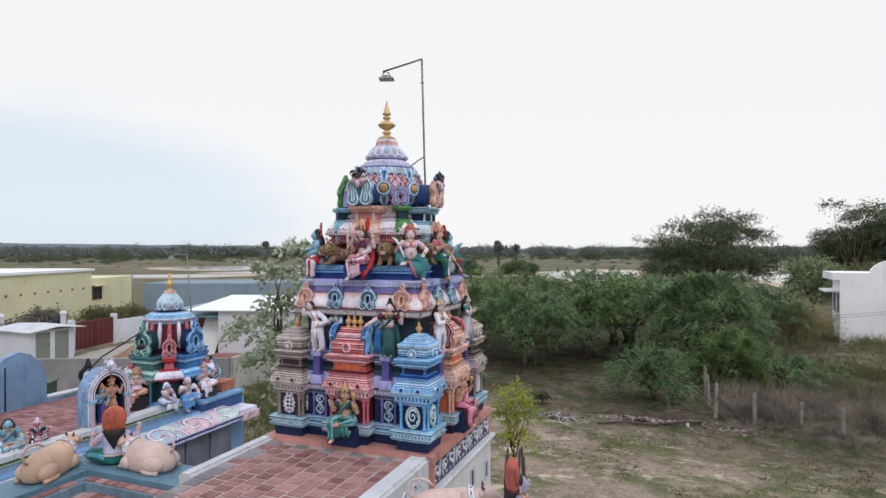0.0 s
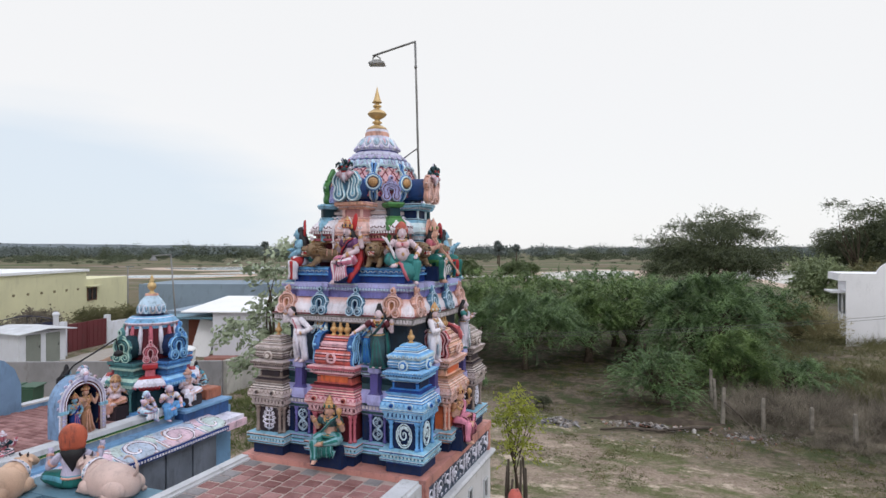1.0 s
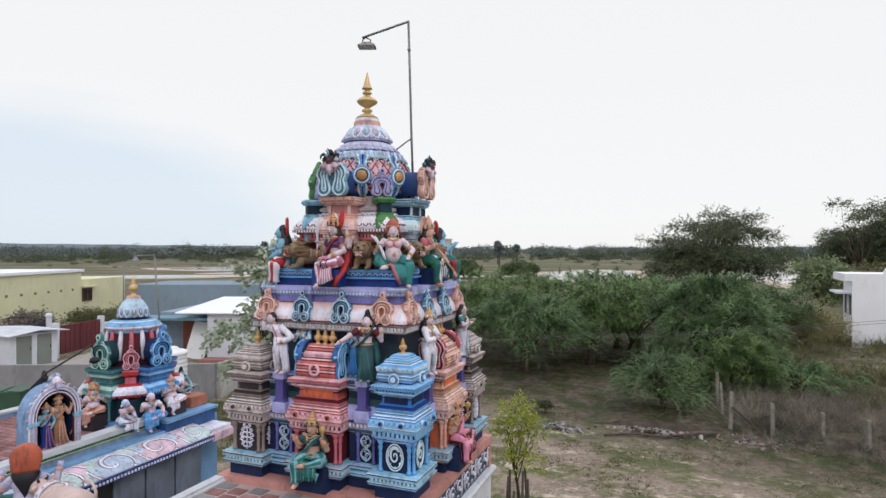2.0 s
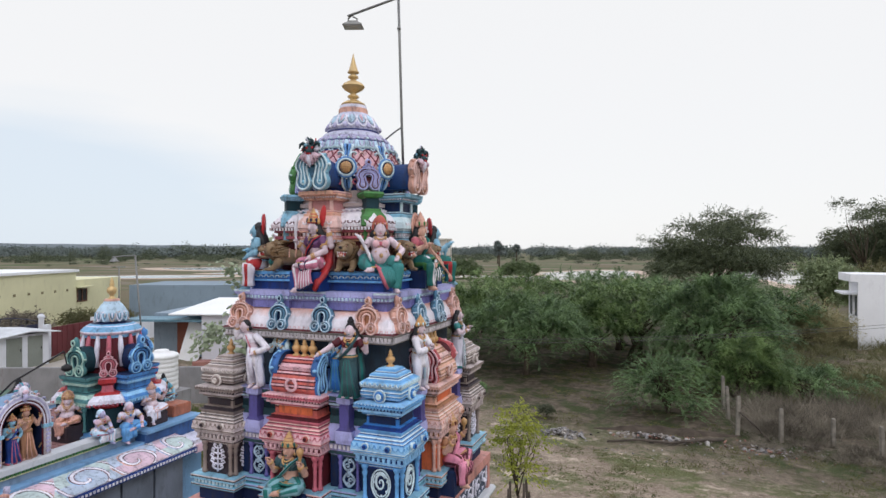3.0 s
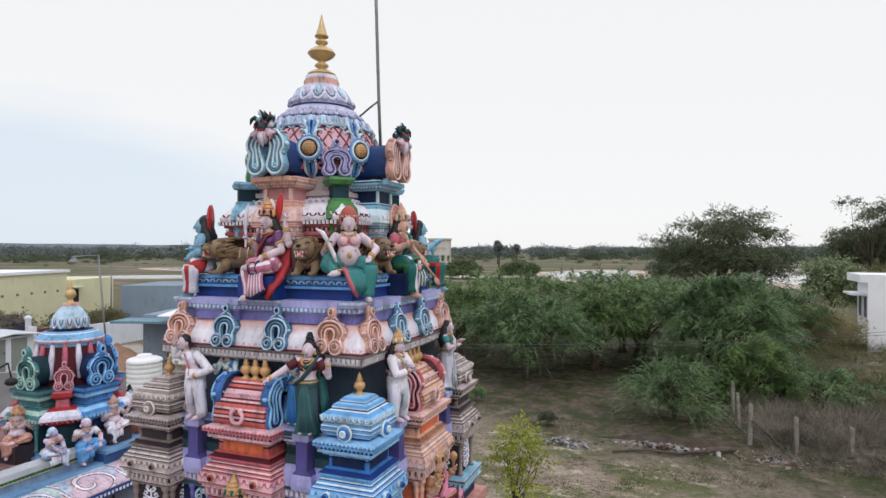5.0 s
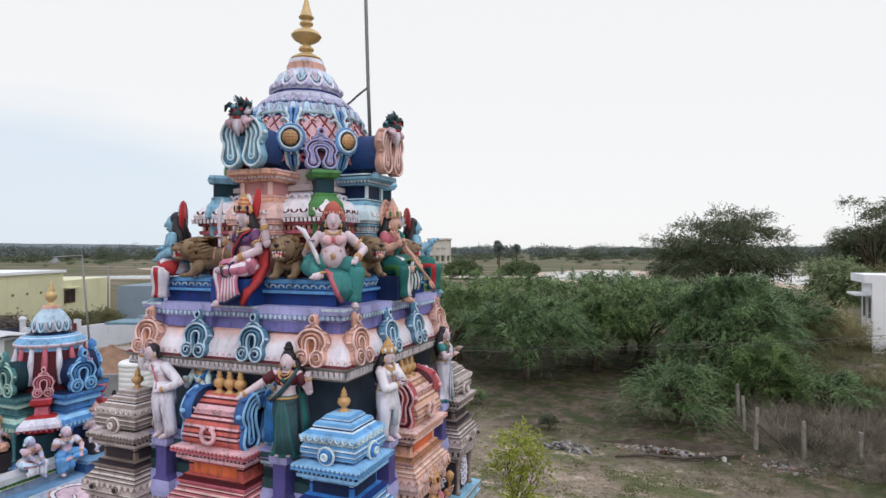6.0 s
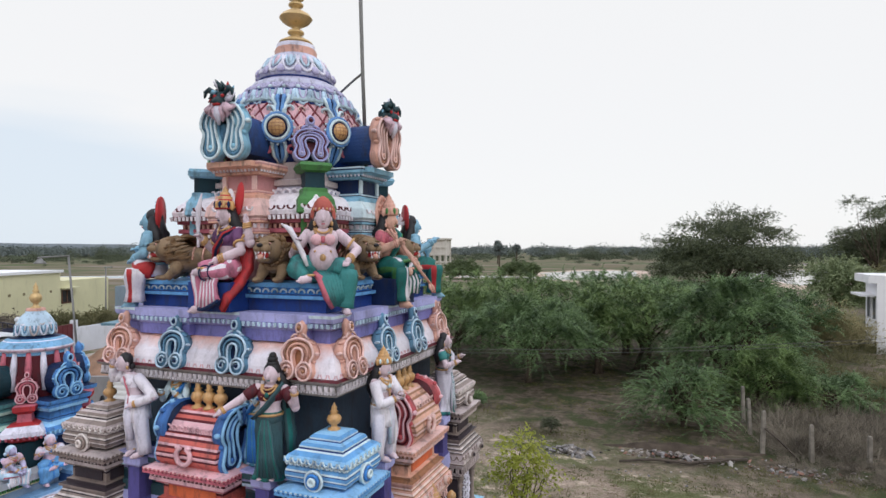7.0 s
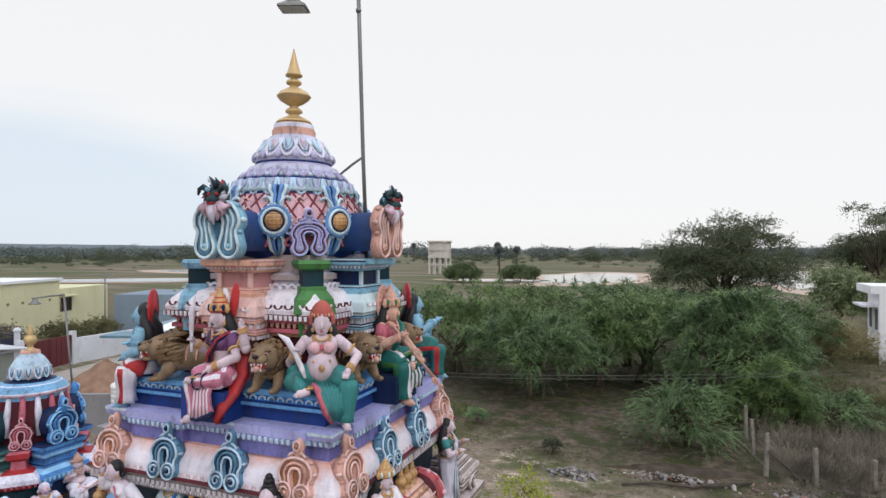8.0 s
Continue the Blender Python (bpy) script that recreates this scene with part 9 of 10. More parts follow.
def seated(fold=1, right=((-0.15, -0.02, 0.24), (-0.17, -0.13, 0.26)), left=((0.17, -0.03, 0.22), (0.13, -0.15, 0.14)), belly=0.0, bare=False, hair="long", crown=True, halo=True, skirt=True, spread=1.0, item=None, tilt=0.0, cape=False, reach=1.0, thigh=None, stripe=6):
    """A figure sitting on an edge at z = 0 with one leg hanging and one folded up on the seat. fold: which side is folded (1: its left). It faces -y."""
    bm = bmesh.new()
    hip, chest, head = (0, 0.02, 0.08), (0, 0.01 + tilt, 0.275), (0, -0.005 + tilt, 0.435)
    bust(bm, hip, chest, head, belly, bare, hair, crown, halo)
    s = fold
    stripes = (1, 1, stripe, 1, 2) if skirt else (1, 1, 1, 1, 2)
    kn = Vector((s * 0.215 * spread, -0.13 * reach, 0.095))
    draped(bm, along((s * 0.05, 0.01, 0.07), kn, 6, -0.01), [0.088, 0.094, 0.090, 0.082, 0.076, 0.05], thigh or stripes, 20, 5, 0.055, 0.9, 0.9)
    draped(bm, along(kn, (s * 0.03, -0.20 * reach, 0.045), 6), [0.070, 0.074, 0.066, 0.056, 0.048, 0.046], stripes, 20, 5, 0.07, 0.8, 0.9)
    foot(bm, (s * 0.01, -0.205 * reach, 0.02), -s * 1.25)
    kh = Vector((-s * 0.125 * spread, -0.185 * reach, 0.08))
    draped(bm, along((-s * 0.06, 0.01, 0.07), kh, 6, -0.01), [0.088, 0.092, 0.088, 0.082, 0.076, 0.05], thigh or stripes, 20, 5, 0.055, 0.9, 0.9)
    draped(bm, along(kh + Vector((0, 0.01, 0.0)), (-s * 0.11 * spread, -0.175 * reach, -0.165), 7), [0.066, 0.074, 0.072, 0.066, 0.060, 0.062, 0.072], stripes, 20, 6, 0.085, 1.0, 0.5)
    foot(bm, (-s * 0.11 * spread, -0.185 * reach, -0.215), 0.15 * s)
    # cloth gathered between the knees, with a contrasting border
    for i in range(9 if skirt else 6):
        x = -s * 0.10 + s * (0.032 if skirt else 0.028) * i
        draped(bm, [(x * 0.5, -0.09, 0.085), (x * 0.9, -0.185 * reach, 0.055), (x, -0.212 * reach, -0.03), (x * 1.05, -0.205 * reach, -0.11), (x * 1.15, -0.20 * reach, -0.165 + 0.018 * i)], [0.014, 0.020, 0.021, 0.022, 0.026], ((1, stripe) if skirt else (1, 1))[i % 2:] + ((2,) if i % 3 == 0 else ()), 10, 3, 0.18)
    if skirt:
        draped(bm, [(-s * 0.10, -0.10, 0.13), (0.0, -0.13, 0.12), (s * 0.10, -0.16, 0.13), (s * 0.20, -0.12, 0.14)], [0.02, 0.028, 0.028, 0.02], (2, 4), 10, 4, 0.15, 0.5)
        draped(bm, [(-0.10, -0.07, 0.14), (-0.02, -0.088, 0.22), (0.07, -0.07, 0.32), (0.115, 0.0, 0.355), (0.11, 0.07, 0.28), (0.10, 0.09, 0.12)], [0.026, 0.034, 0.034, 0.034, 0.044, 0.05], (1, 1, 2), 12, 4, 0.16, 0.45)
    if cape:
        draped(bm, [(s * 0.06, 0.085, 0.38), (s * 0.13, 0.085, 0.22), (s * 0.19, 0.05, 0.06), (s * 0.215, -0.06, -0.03), (s * 0.19, -0.12, -0.11), (s * 0.13, -0.135, -0.205)], [0.05, 0.09, 0.095, 0.085, 0.085, 0.09], (5,), 20, 6, 0.12, 0.55)
    for sg, (el, ha) in ((-1, right), (1, left)):
        sh = Vector((sg * 0.125, 0.012 + tilt, 0.325))
        el, ha = Vector(el), Vector(ha)
        limb(bm, sh, el, ha, 0.041, 0.034, 0.023, 0, 12)
        if not bare:
            draped(bm, along(sh + Vector((-sg * 0.01, 0, 0.01)), sh.lerp(el, 0.55), 4), [0.046, 0.052, 0.050, 0.047], (7,), 14, 5, 0.05)
        hand(bm, ha, ha - el)
        for u, r in ((0.62, 0.045), (0.70, 0.043)):
            c, d = sh.lerp(el, u), (el - sh).normalized()
            sd = d.cross(Vector((0, 1, 0.01))).normalized()
            tube(bm, [c + r * (math.cos(a) * sd + math.sin(a) * d.cross(sd)) for a in [2 * math.pi * k / 10 for k in range(11)]], 0.008, 4, 5, False)
        for u in (0.78, 0.86):
            c, d = el.lerp(ha, u), (ha - el).normalized()
            sd = d.cross(Vector((0.01, 1, 0.02))).normalized()
            tube(bm, [c + 0.029 * (math.cos(a) * sd + math.sin(a) * d.cross(sd)) for a in [2 * math.pi * k / 10 for k in range(11)]], 0.009, 4, 5, False)
    if item == "sword":
        h = Vector(right[1]) + Vector((0, -0.02, 0))
        tube(bm, [h + Vector((0, 0, -0.07)), h + Vector((-0.005, 0, 0.05)), h + Vector((-0.04, 0, 0.055)), h + Vector((0.035, 0, 0.055)), h + Vector((-0.005, 0, 0.06)), h + Vector((0.0, 0, 0.10)), h + Vector((0.02, -0.01, 0.24)), h + Vector((0.06, -0.01, 0.33))], [0.013, 0.012, 0.01, 0.01, 0.012, 0.02, 0.026, 0.004], 6, 6)
    if item == "blade":
        h = Vector(right[1]) + Vector((0, -0.02, 0))
        tube(bm, [h + Vector((0.07, -0.02, -0.17)), h + Vector((0.04, 0, -0.09)), h, h + Vector((-0.05, 0, 0.09)), h + Vector((-0.11, 0, 0.13))], [0.008, 0.026, 0.026, 0.024, 0.004], 6, 6)
    if item == "staff":
        tube(bm, [(-0.16, -0.10, 0.36), (0.04, -0.22, 0.12), (0.20, -0.32, -0.06)], 0.012, 4, 7)
        for k in (-1, 0, 1):
            tube(bm, [(0.19, -0.31, -0.05), (0.21 + 0.035 * k, -0.32, -0.07 - 0.01 * abs(k)), (0.235 + 0.03 * k, -0.335, -0.12)], [0.012, 0.012, 0.004], 4, 6)
    if item == "club":
        h = Vector(left[1])
        tube(bm, [h + Vector((0, 0, -0.06)), h + Vector((0, 0, 0.08)), h + Vector((0, 0, 0.11)), h + Vector((0, 0, 0.15)), h + Vector((0, 0, 0.18))], [0.013, 0.016, 0.036, 0.040, 0.01], 4, 9)
    return bm


def standing(right=((-0.17, -0.03, 0.60), (-0.10, -0.12, 0.72)), left=((0.19, 0.0, 0.60), (0.10, -0.07, 0.50)), bare=False, hair="short", crown=False, skirt=True, lean_x=0.0, item=None, belly=0.0, gaze=0.0):
    """A standing figure, feet at z = 0, about 1 high, facing -y."""
    bm = bmesh.new()
    hip, chest, head = (lean_x * 0.15, 0.0, 0.50), (lean_x * 0.65, 0.0, 0.695), (lean_x, -0.015 + gaze, 0.870)
    bust(bm, hip, chest, head, belly, bare, hair, crown, False, skirt or crown)
    if skirt:
        rings(bm, [(0.02, -0.02, 0.0, 0.155, 0.105, 2, 0.10), (0.02, -0.015, 0.035, 0.140, 0.095, 1, 0.09), (0.015, -0.01, 0.14, 0.112, 0.084, 1, 0.08), (0.01, -0.01, 0.26, 0.112, 0.086, 1, 0.06), (0.005, -0.005, 0.38, 0.122, 0.094, 1, 0.04), (hip[0], 0, 0.47, 0.120, 0.094, 1, 0.02), (hip[0], 0, 0.53, 0.104, 0.084, 2, 0.02)], 40)
        for i in range(7):  # front pleats swept to one side
            x = -0.05 + 0.022 * i
            draped(bm, [(x * 0.4, -0.088, 0.50), (x * 0.8 + 0.005, -0.108, 0.36), (x + 0.01, -0.108, 0.20), (x * 1.4 + 0.03, -0.112, 0.03)], [0.010, 0.014, 0.015, 0.021], (1, 2) if i % 3 == 0 else (1,), 10, 3, 0.2)
        draped(bm, [(-0.11, -0.05, 0.50), (-0.02, -0.098, 0.57), (0.07, -0.075, 0.68), (0.115, -0.01, 0.775), (0.12, 0.06, 0.70), (0.135, 0.09, 0.52), (0.16, 0.09, 0.34), (0.17, 0.07, 0.20)], [0.034, 0.04, 0.042, 0.040, 0.046, 0.052, 0.056, 0.05], (1, 1, 2), 16, 5, 0.16, 0.45)
    else:
        for s in (-1, 1):
            lx = s * 0.075 + (0.03 if s > 0 else -0.01)
            draped(bm, [(hip[0] + s * 0.055, 0.0, 0.50), (hip[0] * 0.6 + s * 0.068, -0.02, 0.38), (lx, -0.025, 0.25), (lx, -0.005, 0.12), (lx, 0.0, 0.035)], [0.074, 0.076, 0.064, 0.060, 0.066], (1, 1, 1, 6), 20, 6, 0.07, 1.0, 0.6)
        if not bare:  # long tunic over the hips
            draped(bm, [(hip[0], 0, 0.58), (hip[0], 0, 0.50), (hip[0] * 0.7, -0.005, 0.40), (hip[0] * 0.5, -0.005, 0.33)], [0.110, 0.124, 0.130, 0.136], (7, 7, 7, 6), 24, 7, 0.05, 0.85, 0.3)
            tube(bm, [(chest[0] - 0.01, -0.078, 0.75), (hip[0] + 0.01, -0.085, 0.58), (hip[0] * 0.6 + 0.01, -0.112, 0.42), (hip[0] * 0.5, -0.118, 0.34)], [0.009, 0.010, 0.011, 0.013], 5, 6)
        draped(bm, [(hip[0], -0.09, 0.50), (0.01, -0.105, 0.36), (0.02, -0.09, 0.16)], [0.03, 0.034, 0.03], (2, 1), 10, 4, 0.16)
    for s in (-1, 1):
        foot(bm, (s * 0.072 + 0.02, -0.03, 0.0), -0.25 * s)
    for sg, (el, ha) in ((-1, right), (1, left)):
        sh = Vector((lean_x * 0.72 + sg * 0.122, 0.0, 0.745))
        el, ha = Vector(el), Vector(ha)
        limb(bm, sh, el, ha, 0.040, 0.033, 0.022, 0, 12)
        if not bare:
            if skirt:
                draped(bm, along(sh, sh.lerp(el, 0.6), 4), [0.046, 0.050, 0.048, 0.046], (7,), 14, 5, 0.05)
            else:
                draped(bm, along(sh, el, 5) + along(el, el.lerp(ha, 0.8), 4)[1:], [0.050, 0.052, 0.050, 0.048, 0.047, 0.044, 0.040, 0.040], (7,), 14, 5, 0.07)
        hand(bm, ha, ha - el)
        for u in (0.84, 0.92):
            c, d = el.lerp(ha, u), (ha - el).normalized()
            sd = d.cross(Vector((0.01, 1, 0.02))).normalized()
            tube(bm, [c + 0.028 * (math.cos(a) * sd + math.sin(a) * d.cross(sd)) for a in [2 * math.pi * k / 10 for k in range(11)]], 0.008, 4, 5, False)
    if item == "fan":
        h = Vector(left[1])
        tube(bm, [h, h + Vector((0.02, -0.02, 0.07)), h + Vector((0.02, -0.02, 0.10))], [0.012, 0.012, 0.04], 2, 8)
    if item == "bow":
        tube(bm, [(0.22, -0.06, 0.15), (0.30, -0.10, 0.35), (0.31, -0.10, 0.6), (0.22, -0.06, 0.82)], 0.012, 4, 6)
    return bm


def arm(bm, sh, el, ha, sleeve=None):
    """An arm with hand, armlet and bangles; sleeve: material of a short sleeve."""
    sh, el, ha = Vector(sh), Vector(el), Vector(ha)
    limb(bm, sh, el, ha, 0.041, 0.034, 0.023, 0, 12)
    if sleeve is not None:
        draped(bm, along(sh + Vector((0, 0, 0.01)), sh.lerp(el, 0.6), 4), [0.046, 0.053, 0.051, 0.048], (sleeve,), 14, 5, 0.05)
    hand(bm, ha, ha - el)
    for a, b, u, r, w in ((sh, el, 0.62, 0.046, 0.010), (el, ha, 0.74, 0.031, 0.008), (el, ha, 0.83, 0.029, 0.008), (el, ha, 0.91, 0.028, 0.007)):
        c, d = a.lerp(b, u), (b - a).normalized()
        sd = d.cross(Vector((0.02, 1, 0.05))).normalized()
        tube(bm, [c + r * (math.cos(q) * sd + math.sin(q) * d.cross(sd)) for q in [2 * math.pi * k / 12 for k in range(13)]], w, 4, 6, False)


def guardian():
    """Pot-bellied guardian on a seat at z = 0: one knee drawn up, the other leg hanging, a curved blade in the raised hand, a hand on the knee."""
    bm = bmesh.new()
    bust(bm, (0, 0.02, 0.085), (0, 0.005, 0.29), (0, -0.01, 0.452), 0.06, True, "long", False, False, True)
    ball(bm, (0, -0.062, 0.165), (0.112, 0.092, 0.098), 0, 20, 14)
    for s in (-1, 1):
        ball(bm, (s * 0.052, -0.068, 0.298), (0.046, 0.034, 0.040), 7, 12, 9)
        ball(bm, (s * 0.070, 0.035, 0.46), (0.032, 0.045, 0.085), 5, 10, 8)
    rings(bm, [(0, 0.024, 0.492, 0.074, 0.074, 5), (0, 0.024, 0.504, 0.082, 0.082, 5, 0.03), (0, 0.026, 0.535, 0.080, 0.080, 5, 0.05), (0, 0.028, 0.565, 0.066, 0.066, 5, 0.05), (0, 0.030, 0.590, 0.044, 0.044, 5, 0.05), (0, 0.03, 0.608, 0.012, 0.012, 5)], 20)
    for k in range(9):
        a = math.pi * (1.02 + 0.96 * k / 8)
        ball(bm, (0.080 * math.cos(a), 0.024 + 0.080 * math.sin(a), 0.512), (0.009, 0.008, 0.013), 4 if k % 2 else 7, 7, 5)
    tube(bm, [(0.062 * math.cos(a), -0.125 - 0.02 * math.sin(a), 0.222 + 0.055 * math.sin(a)) for a in [math.pi + math.pi * k / 12 for k in range(13)]], 0.009, 4, 6)
    ball(bm, (0, -0.148, 0.172), (0.026, 0.012, 0.026), 4, 10, 7)
    cloth = (1, 1, 1, 1, 1, 2)
    ball(bm, (0, -0.03, 0.045), (0.150, 0.115, 0.055), 1, 18, 10)
    draped(bm, along((-0.05, 0.01, 0.07), (-0.235, -0.105, 0.130), 7, -0.015), [0.088, 0.094, 0.092, 0.086, 0.080, 0.074, 0.055], (1,), 22, 6, 0.05, 0.92, 0.7)
    draped(bm, along((-0.238, -0.105, 0.120), (-0.130, -0.165, 0.035), 6), [0.060, 0.072, 0.070, 0.060, 0.052, 0.046], (1,), 22, 6, 0.06, 0.9, 0.7)
    foot(bm, (-0.110, -0.175, 0.004), -1.1)
    draped(bm, along((0.05, 0.01, 0.07), (0.205, -0.165, 0.092), 7, -0.015), [0.088, 0.094, 0.092, 0.088, 0.082, 0.076, 0.055], (1,), 22, 6, 0.05, 0.92, 0.7)
    draped(bm, along((0.205, -0.160, 0.095), (0.165, -0.172, -0.170), 8), [0.058, 0.074, 0.076, 0.072, 0.068, 0.064, 0.066, 0.072], (1,), 22, 7, 0.07, 1.0, 0.4)
    foot(bm, (0.172, -0.180, -0.215), 0.25)
    # the wrap falling between the legs, with its rose border
    for k in range(7):
        u = k / 6
        draped(bm, [(-0.06 + 0.03 * k, -0.125, 0.065), (-0.02 + 0.026 * k, -0.190, 0.030 - 0.002 * k), (0.035 + 0.018 * k, -0.215, -0.06 - 0.006 * (6 - k)), (0.085 + 0.012 * k, -0.212, -0.165 + 0.008 * k)], [0.020, 0.026, 0.028, 0.028], (2,) if k == 0 else (1,), 12, 3, 0.14)
    arm(bm, (-0.128, 0.012, 0.335), (-0.235, 0.0, 0.195), (-0.195, -0.115, 0.275))
    arm(bm, (0.128, 0.012, 0.335), (0.270, 0.0, 0.225), (0.195, -0.170, 0.150))
    tube(bm, [(-0.120, -0.150, 0.115), (-0.150, -0.150, 0.19), (-0.195, -0.145, 0.28), (-0.250, -0.14, 0.365), (-0.315, -0.135, 0.405)], [0.012, 0.021, 0.017, 0.023, 0.005], 6, 8)
    return bm


def goddess():
    """Seated goddess on an edge at z = 0: one leg hanging, the other laid across, sword raised, two further hands."""
    bm = bmesh.new()
    bust(bm, (0, 0.02, 0.085), (0, 0.005, 0.300), (-0.012, -0.018, 0.472), 0.0, False, "long", True, False, True)
    ball(bm, (0.075, 0.055, 0.585), (0.050, 0.022, 0.125), 5, 12, 10, Matrix.Rotation(radians(14), 3, "Y"))
    ball(bm, (-0.045, 0.06, 0.585), (0.045, 0.022, 0.085), 6, 10, 8, Matrix.Rotation(radians(-14), 3, "Y"))
    ball(bm, (0, -0.03, 0.045), (0.145, 0.115, 0.055), 1, 18, 10)
    draped(bm, along((-0.05, 0.01, 0.07), (-0.135, -0.175, 0.080), 7, -0.012), [0.082, 0.088, 0.086, 0.080, 0.074, 0.068, 0.05], (1, 1, 6), 22, 6, 0.045, 0.92, 0.5)
    draped(bm, along((-0.135, -0.170, 0.082), (-0.105, -0.168, -0.170), 8), [0.052, 0.066, 0.066, 0.060, 0.054, 0.050, 0.050, 0.054], (1, 1, 6), 22, 6, 0.06, 1.0, 0.3)
    foot(bm, (-0.110, -0.175, -0.215), -0.35)
    draped(bm, along((0.05, 0.01, 0.07), (0.205, -0.115, 0.085), 7, -0.012), [0.082, 0.088, 0.086, 0.080, 0.074, 0.070, 0.052], (1, 1, 6), 22, 6, 0.045, 0.92, 0.5)
    draped(bm, along((0.205, -0.118, 0.085), (-0.020, -0.205, 0.062), 8, 0.004), [0.054, 0.066, 0.064, 0.058, 0.052, 0.047, 0.044, 0.042], (1, 6, 1), 22, 6, 0.05, 0.9, 0.4)
    foot(bm, (-0.045, -0.215, 0.045), -1.5)
    for u in (0.62, 0.95):  # dark hems
        c = Vector((0.205, -0.118, 0.085)).lerp(Vector((-0.020, -0.205, 0.062)), u)
        tube(bm, [c + Vector((0.0, 0.052 * math.cos(q), 0.052 * math.sin(q))) for q in [2 * math.pi * k / 12 for k in range(13)]], 0.006, 2, 6, False)
    for k in range(10):  # pleats that fan out below the crossed leg
        x0, x1 = -0.06 + 0.020 * k, -0.075 + 0.026 * k
        draped(bm, [(x0, -0.165, 0.055), (x0 + 0.004, -0.192, -0.01), ((x0 + x1) / 2, -0.196, -0.085), (x1, -0.196, -0.178 + 0.009 * max(0, k - 3))], [0.012, 0.015, 0.016, 0.019], (1,) if k % 2 else (6, 6, 1), 10, 3, 0.14)
    tube(bm, [(-0.09 + 0.027 * k, -0.205, -0.188 + 0.009 * max(0, k - 3)) for k in range(11)], 0.016, 2, 7)
    draped(bm, [(0.09, 0.075, 0.36), (0.15, 0.075, 0.22), (0.185, 0.045, 0.08), (0.205, -0.05, -0.03), (0.195, -0.13, -0.10), (0.15, -0.15, -0.185)], [0.045, 0.075, 0.080, 0.072, 0.062, 0.050], (5,), 20, 6, 0.12, 0.5)
    tube(bm, [(0.118 * math.cos(a), 0.018 + 0.098 * math.sin(a), 0.132) for a in [2 * math.pi * k / 20 for k in range(21)]], 0.019, 4, 7, False)
    draped(bm, [(-0.11, -0.055, 0.15), (-0.03, -0.092, 0.23), (0.06, -0.078, 0.33), (0.11, 0.0, 0.372)], [0.020, 0.026, 0.026, 0.022], (2, 5), 12, 4, 0.12, 0.5)
    arm(bm, (-0.122, 0.012, 0.345), (-0.195, -0.005, 0.225), (-0.185, -0.125, 0.300), 7)
    arm(bm, (0.122, 0.012, 0.345), (0.205, -0.02, 0.215), (0.085, -0.155, 0.150), 7)
    arm(bm, (0.120, 0.03, 0.345), (0.245, 0.04, 0.270), (0.235, 0.01, 0.420))
    tube(bm, [(-0.185, -0.150, 0.24), (-0.185, -0.150, 0.335), (-0.215, -0.150, 0.338), (-0.155, -0.150, 0.338), (-0.185, -0.150, 0.342), (-0.190, -0.150, 0.40), (-0.178, -0.150, 0.52), (-0.140, -0.145, 0.62)], [0.012, 0.012, 0.009, 0.009, 0.012, 0.018, 0.023, 0.004], 6, 8)
    return bm


def figure(name, bm, mats, label, at, turn, size, group=""):
    sk, cl, sa, ha, cr, hl = mats[:6]
    return solo(name, bm, [sk, cl, sa, ha, cr, hl, WHITE, mats[6] if len(mats) > 6 else cl], label, "statue", group, at=Matrix.Translation(at) @ Matrix.Rotation(radians(turn), 4, "Z") @ Matrix.Diagonal((*size, 1) if isinstance(size, tuple) else (size, size, size, 1)), smooth=True)


UP = "seated figures on the tower's blue plinth"
ROYAL = ((-0.17, 0.0, 0.20), (-0.15, -0.16, 0.30))
PALM = ((0.24, 0.03, 0.21), (0.28, -0.05, 0.37))
KNEE = ((0.20, -0.05, 0.20), (0.15, -0.20, 0.10))
figure("statue", goddess(), (SKIN, paint("rose_sari", 0.55, 0.19, 0.25), NAVY, HAIR, GOLD, RED, paint("plum", 0.14, 0.055, 0.13)), "seated goddess in a red and pink sari holding a sword", (0.03, -0.735, 5.902), -12, (0.68, 0.78, 0.85), UP)
figure("statue", guardian(), (SKIN, SARI, ROSE, HAIR, GOLD, BRICK, PINK), "pot-bellied seated guardian in green with a red turban", (0.625, -0.615, 5.902), 32, (0.73, 0.77, 0.83), UP)
figure("statue", seated(-1, ((-0.17, 0.0, 0.20), (-0.08, -0.12, 0.22)), ((0.17, 0.0, 0.20), (0.09, -0.10, 0.15)), belly=0.05, bare=True, crown=False, skirt=False, reach=0.5, thigh=(2, 2, 2, 1)), (BSKIN, WHITE, RED, HAIR, BSKIN, RED), "blue-skinned seated guardian in white and red with a red halo", (-0.665, -0.66, 5.902), -60, (0.84, 0.84, 0.86), UP)
figure("statue", seated(1, ((-0.18, 0.0, 0.20), (-0.10, -0.16, 0.27)), KNEE, hair="long", item="staff"), (GSKIN, BOTTLE, GREEN, HAIR, PEACH, PEACH, ROSE), "seated goddess in green and gold holding a staff", (0.735, 0.02, 5.902), 86, (0.70, 0.80, 0.89), UP)
figure("statue", seated(1, ROYAL, KNEE, belly=0.05, bare=True, crown=False, skirt=False, item="club"), (BSKIN, BOTTLE, RED, HAIR, BSKIN, RED), "blue-skinned seated guardian with a red halo", (0.62, 0.66, 5.90), 130, 0.86, UP)
figure("statue", seated(1, ROYAL, KNEE, belly=0.05, bare=True, crown=False, skirt=False), (SKIN, RED, ROSE, HAIR, GOLD, RED), "seated guardian in red on the rear corner", (-0.62, 0.66, 5.90), 220, 0.86, UP)
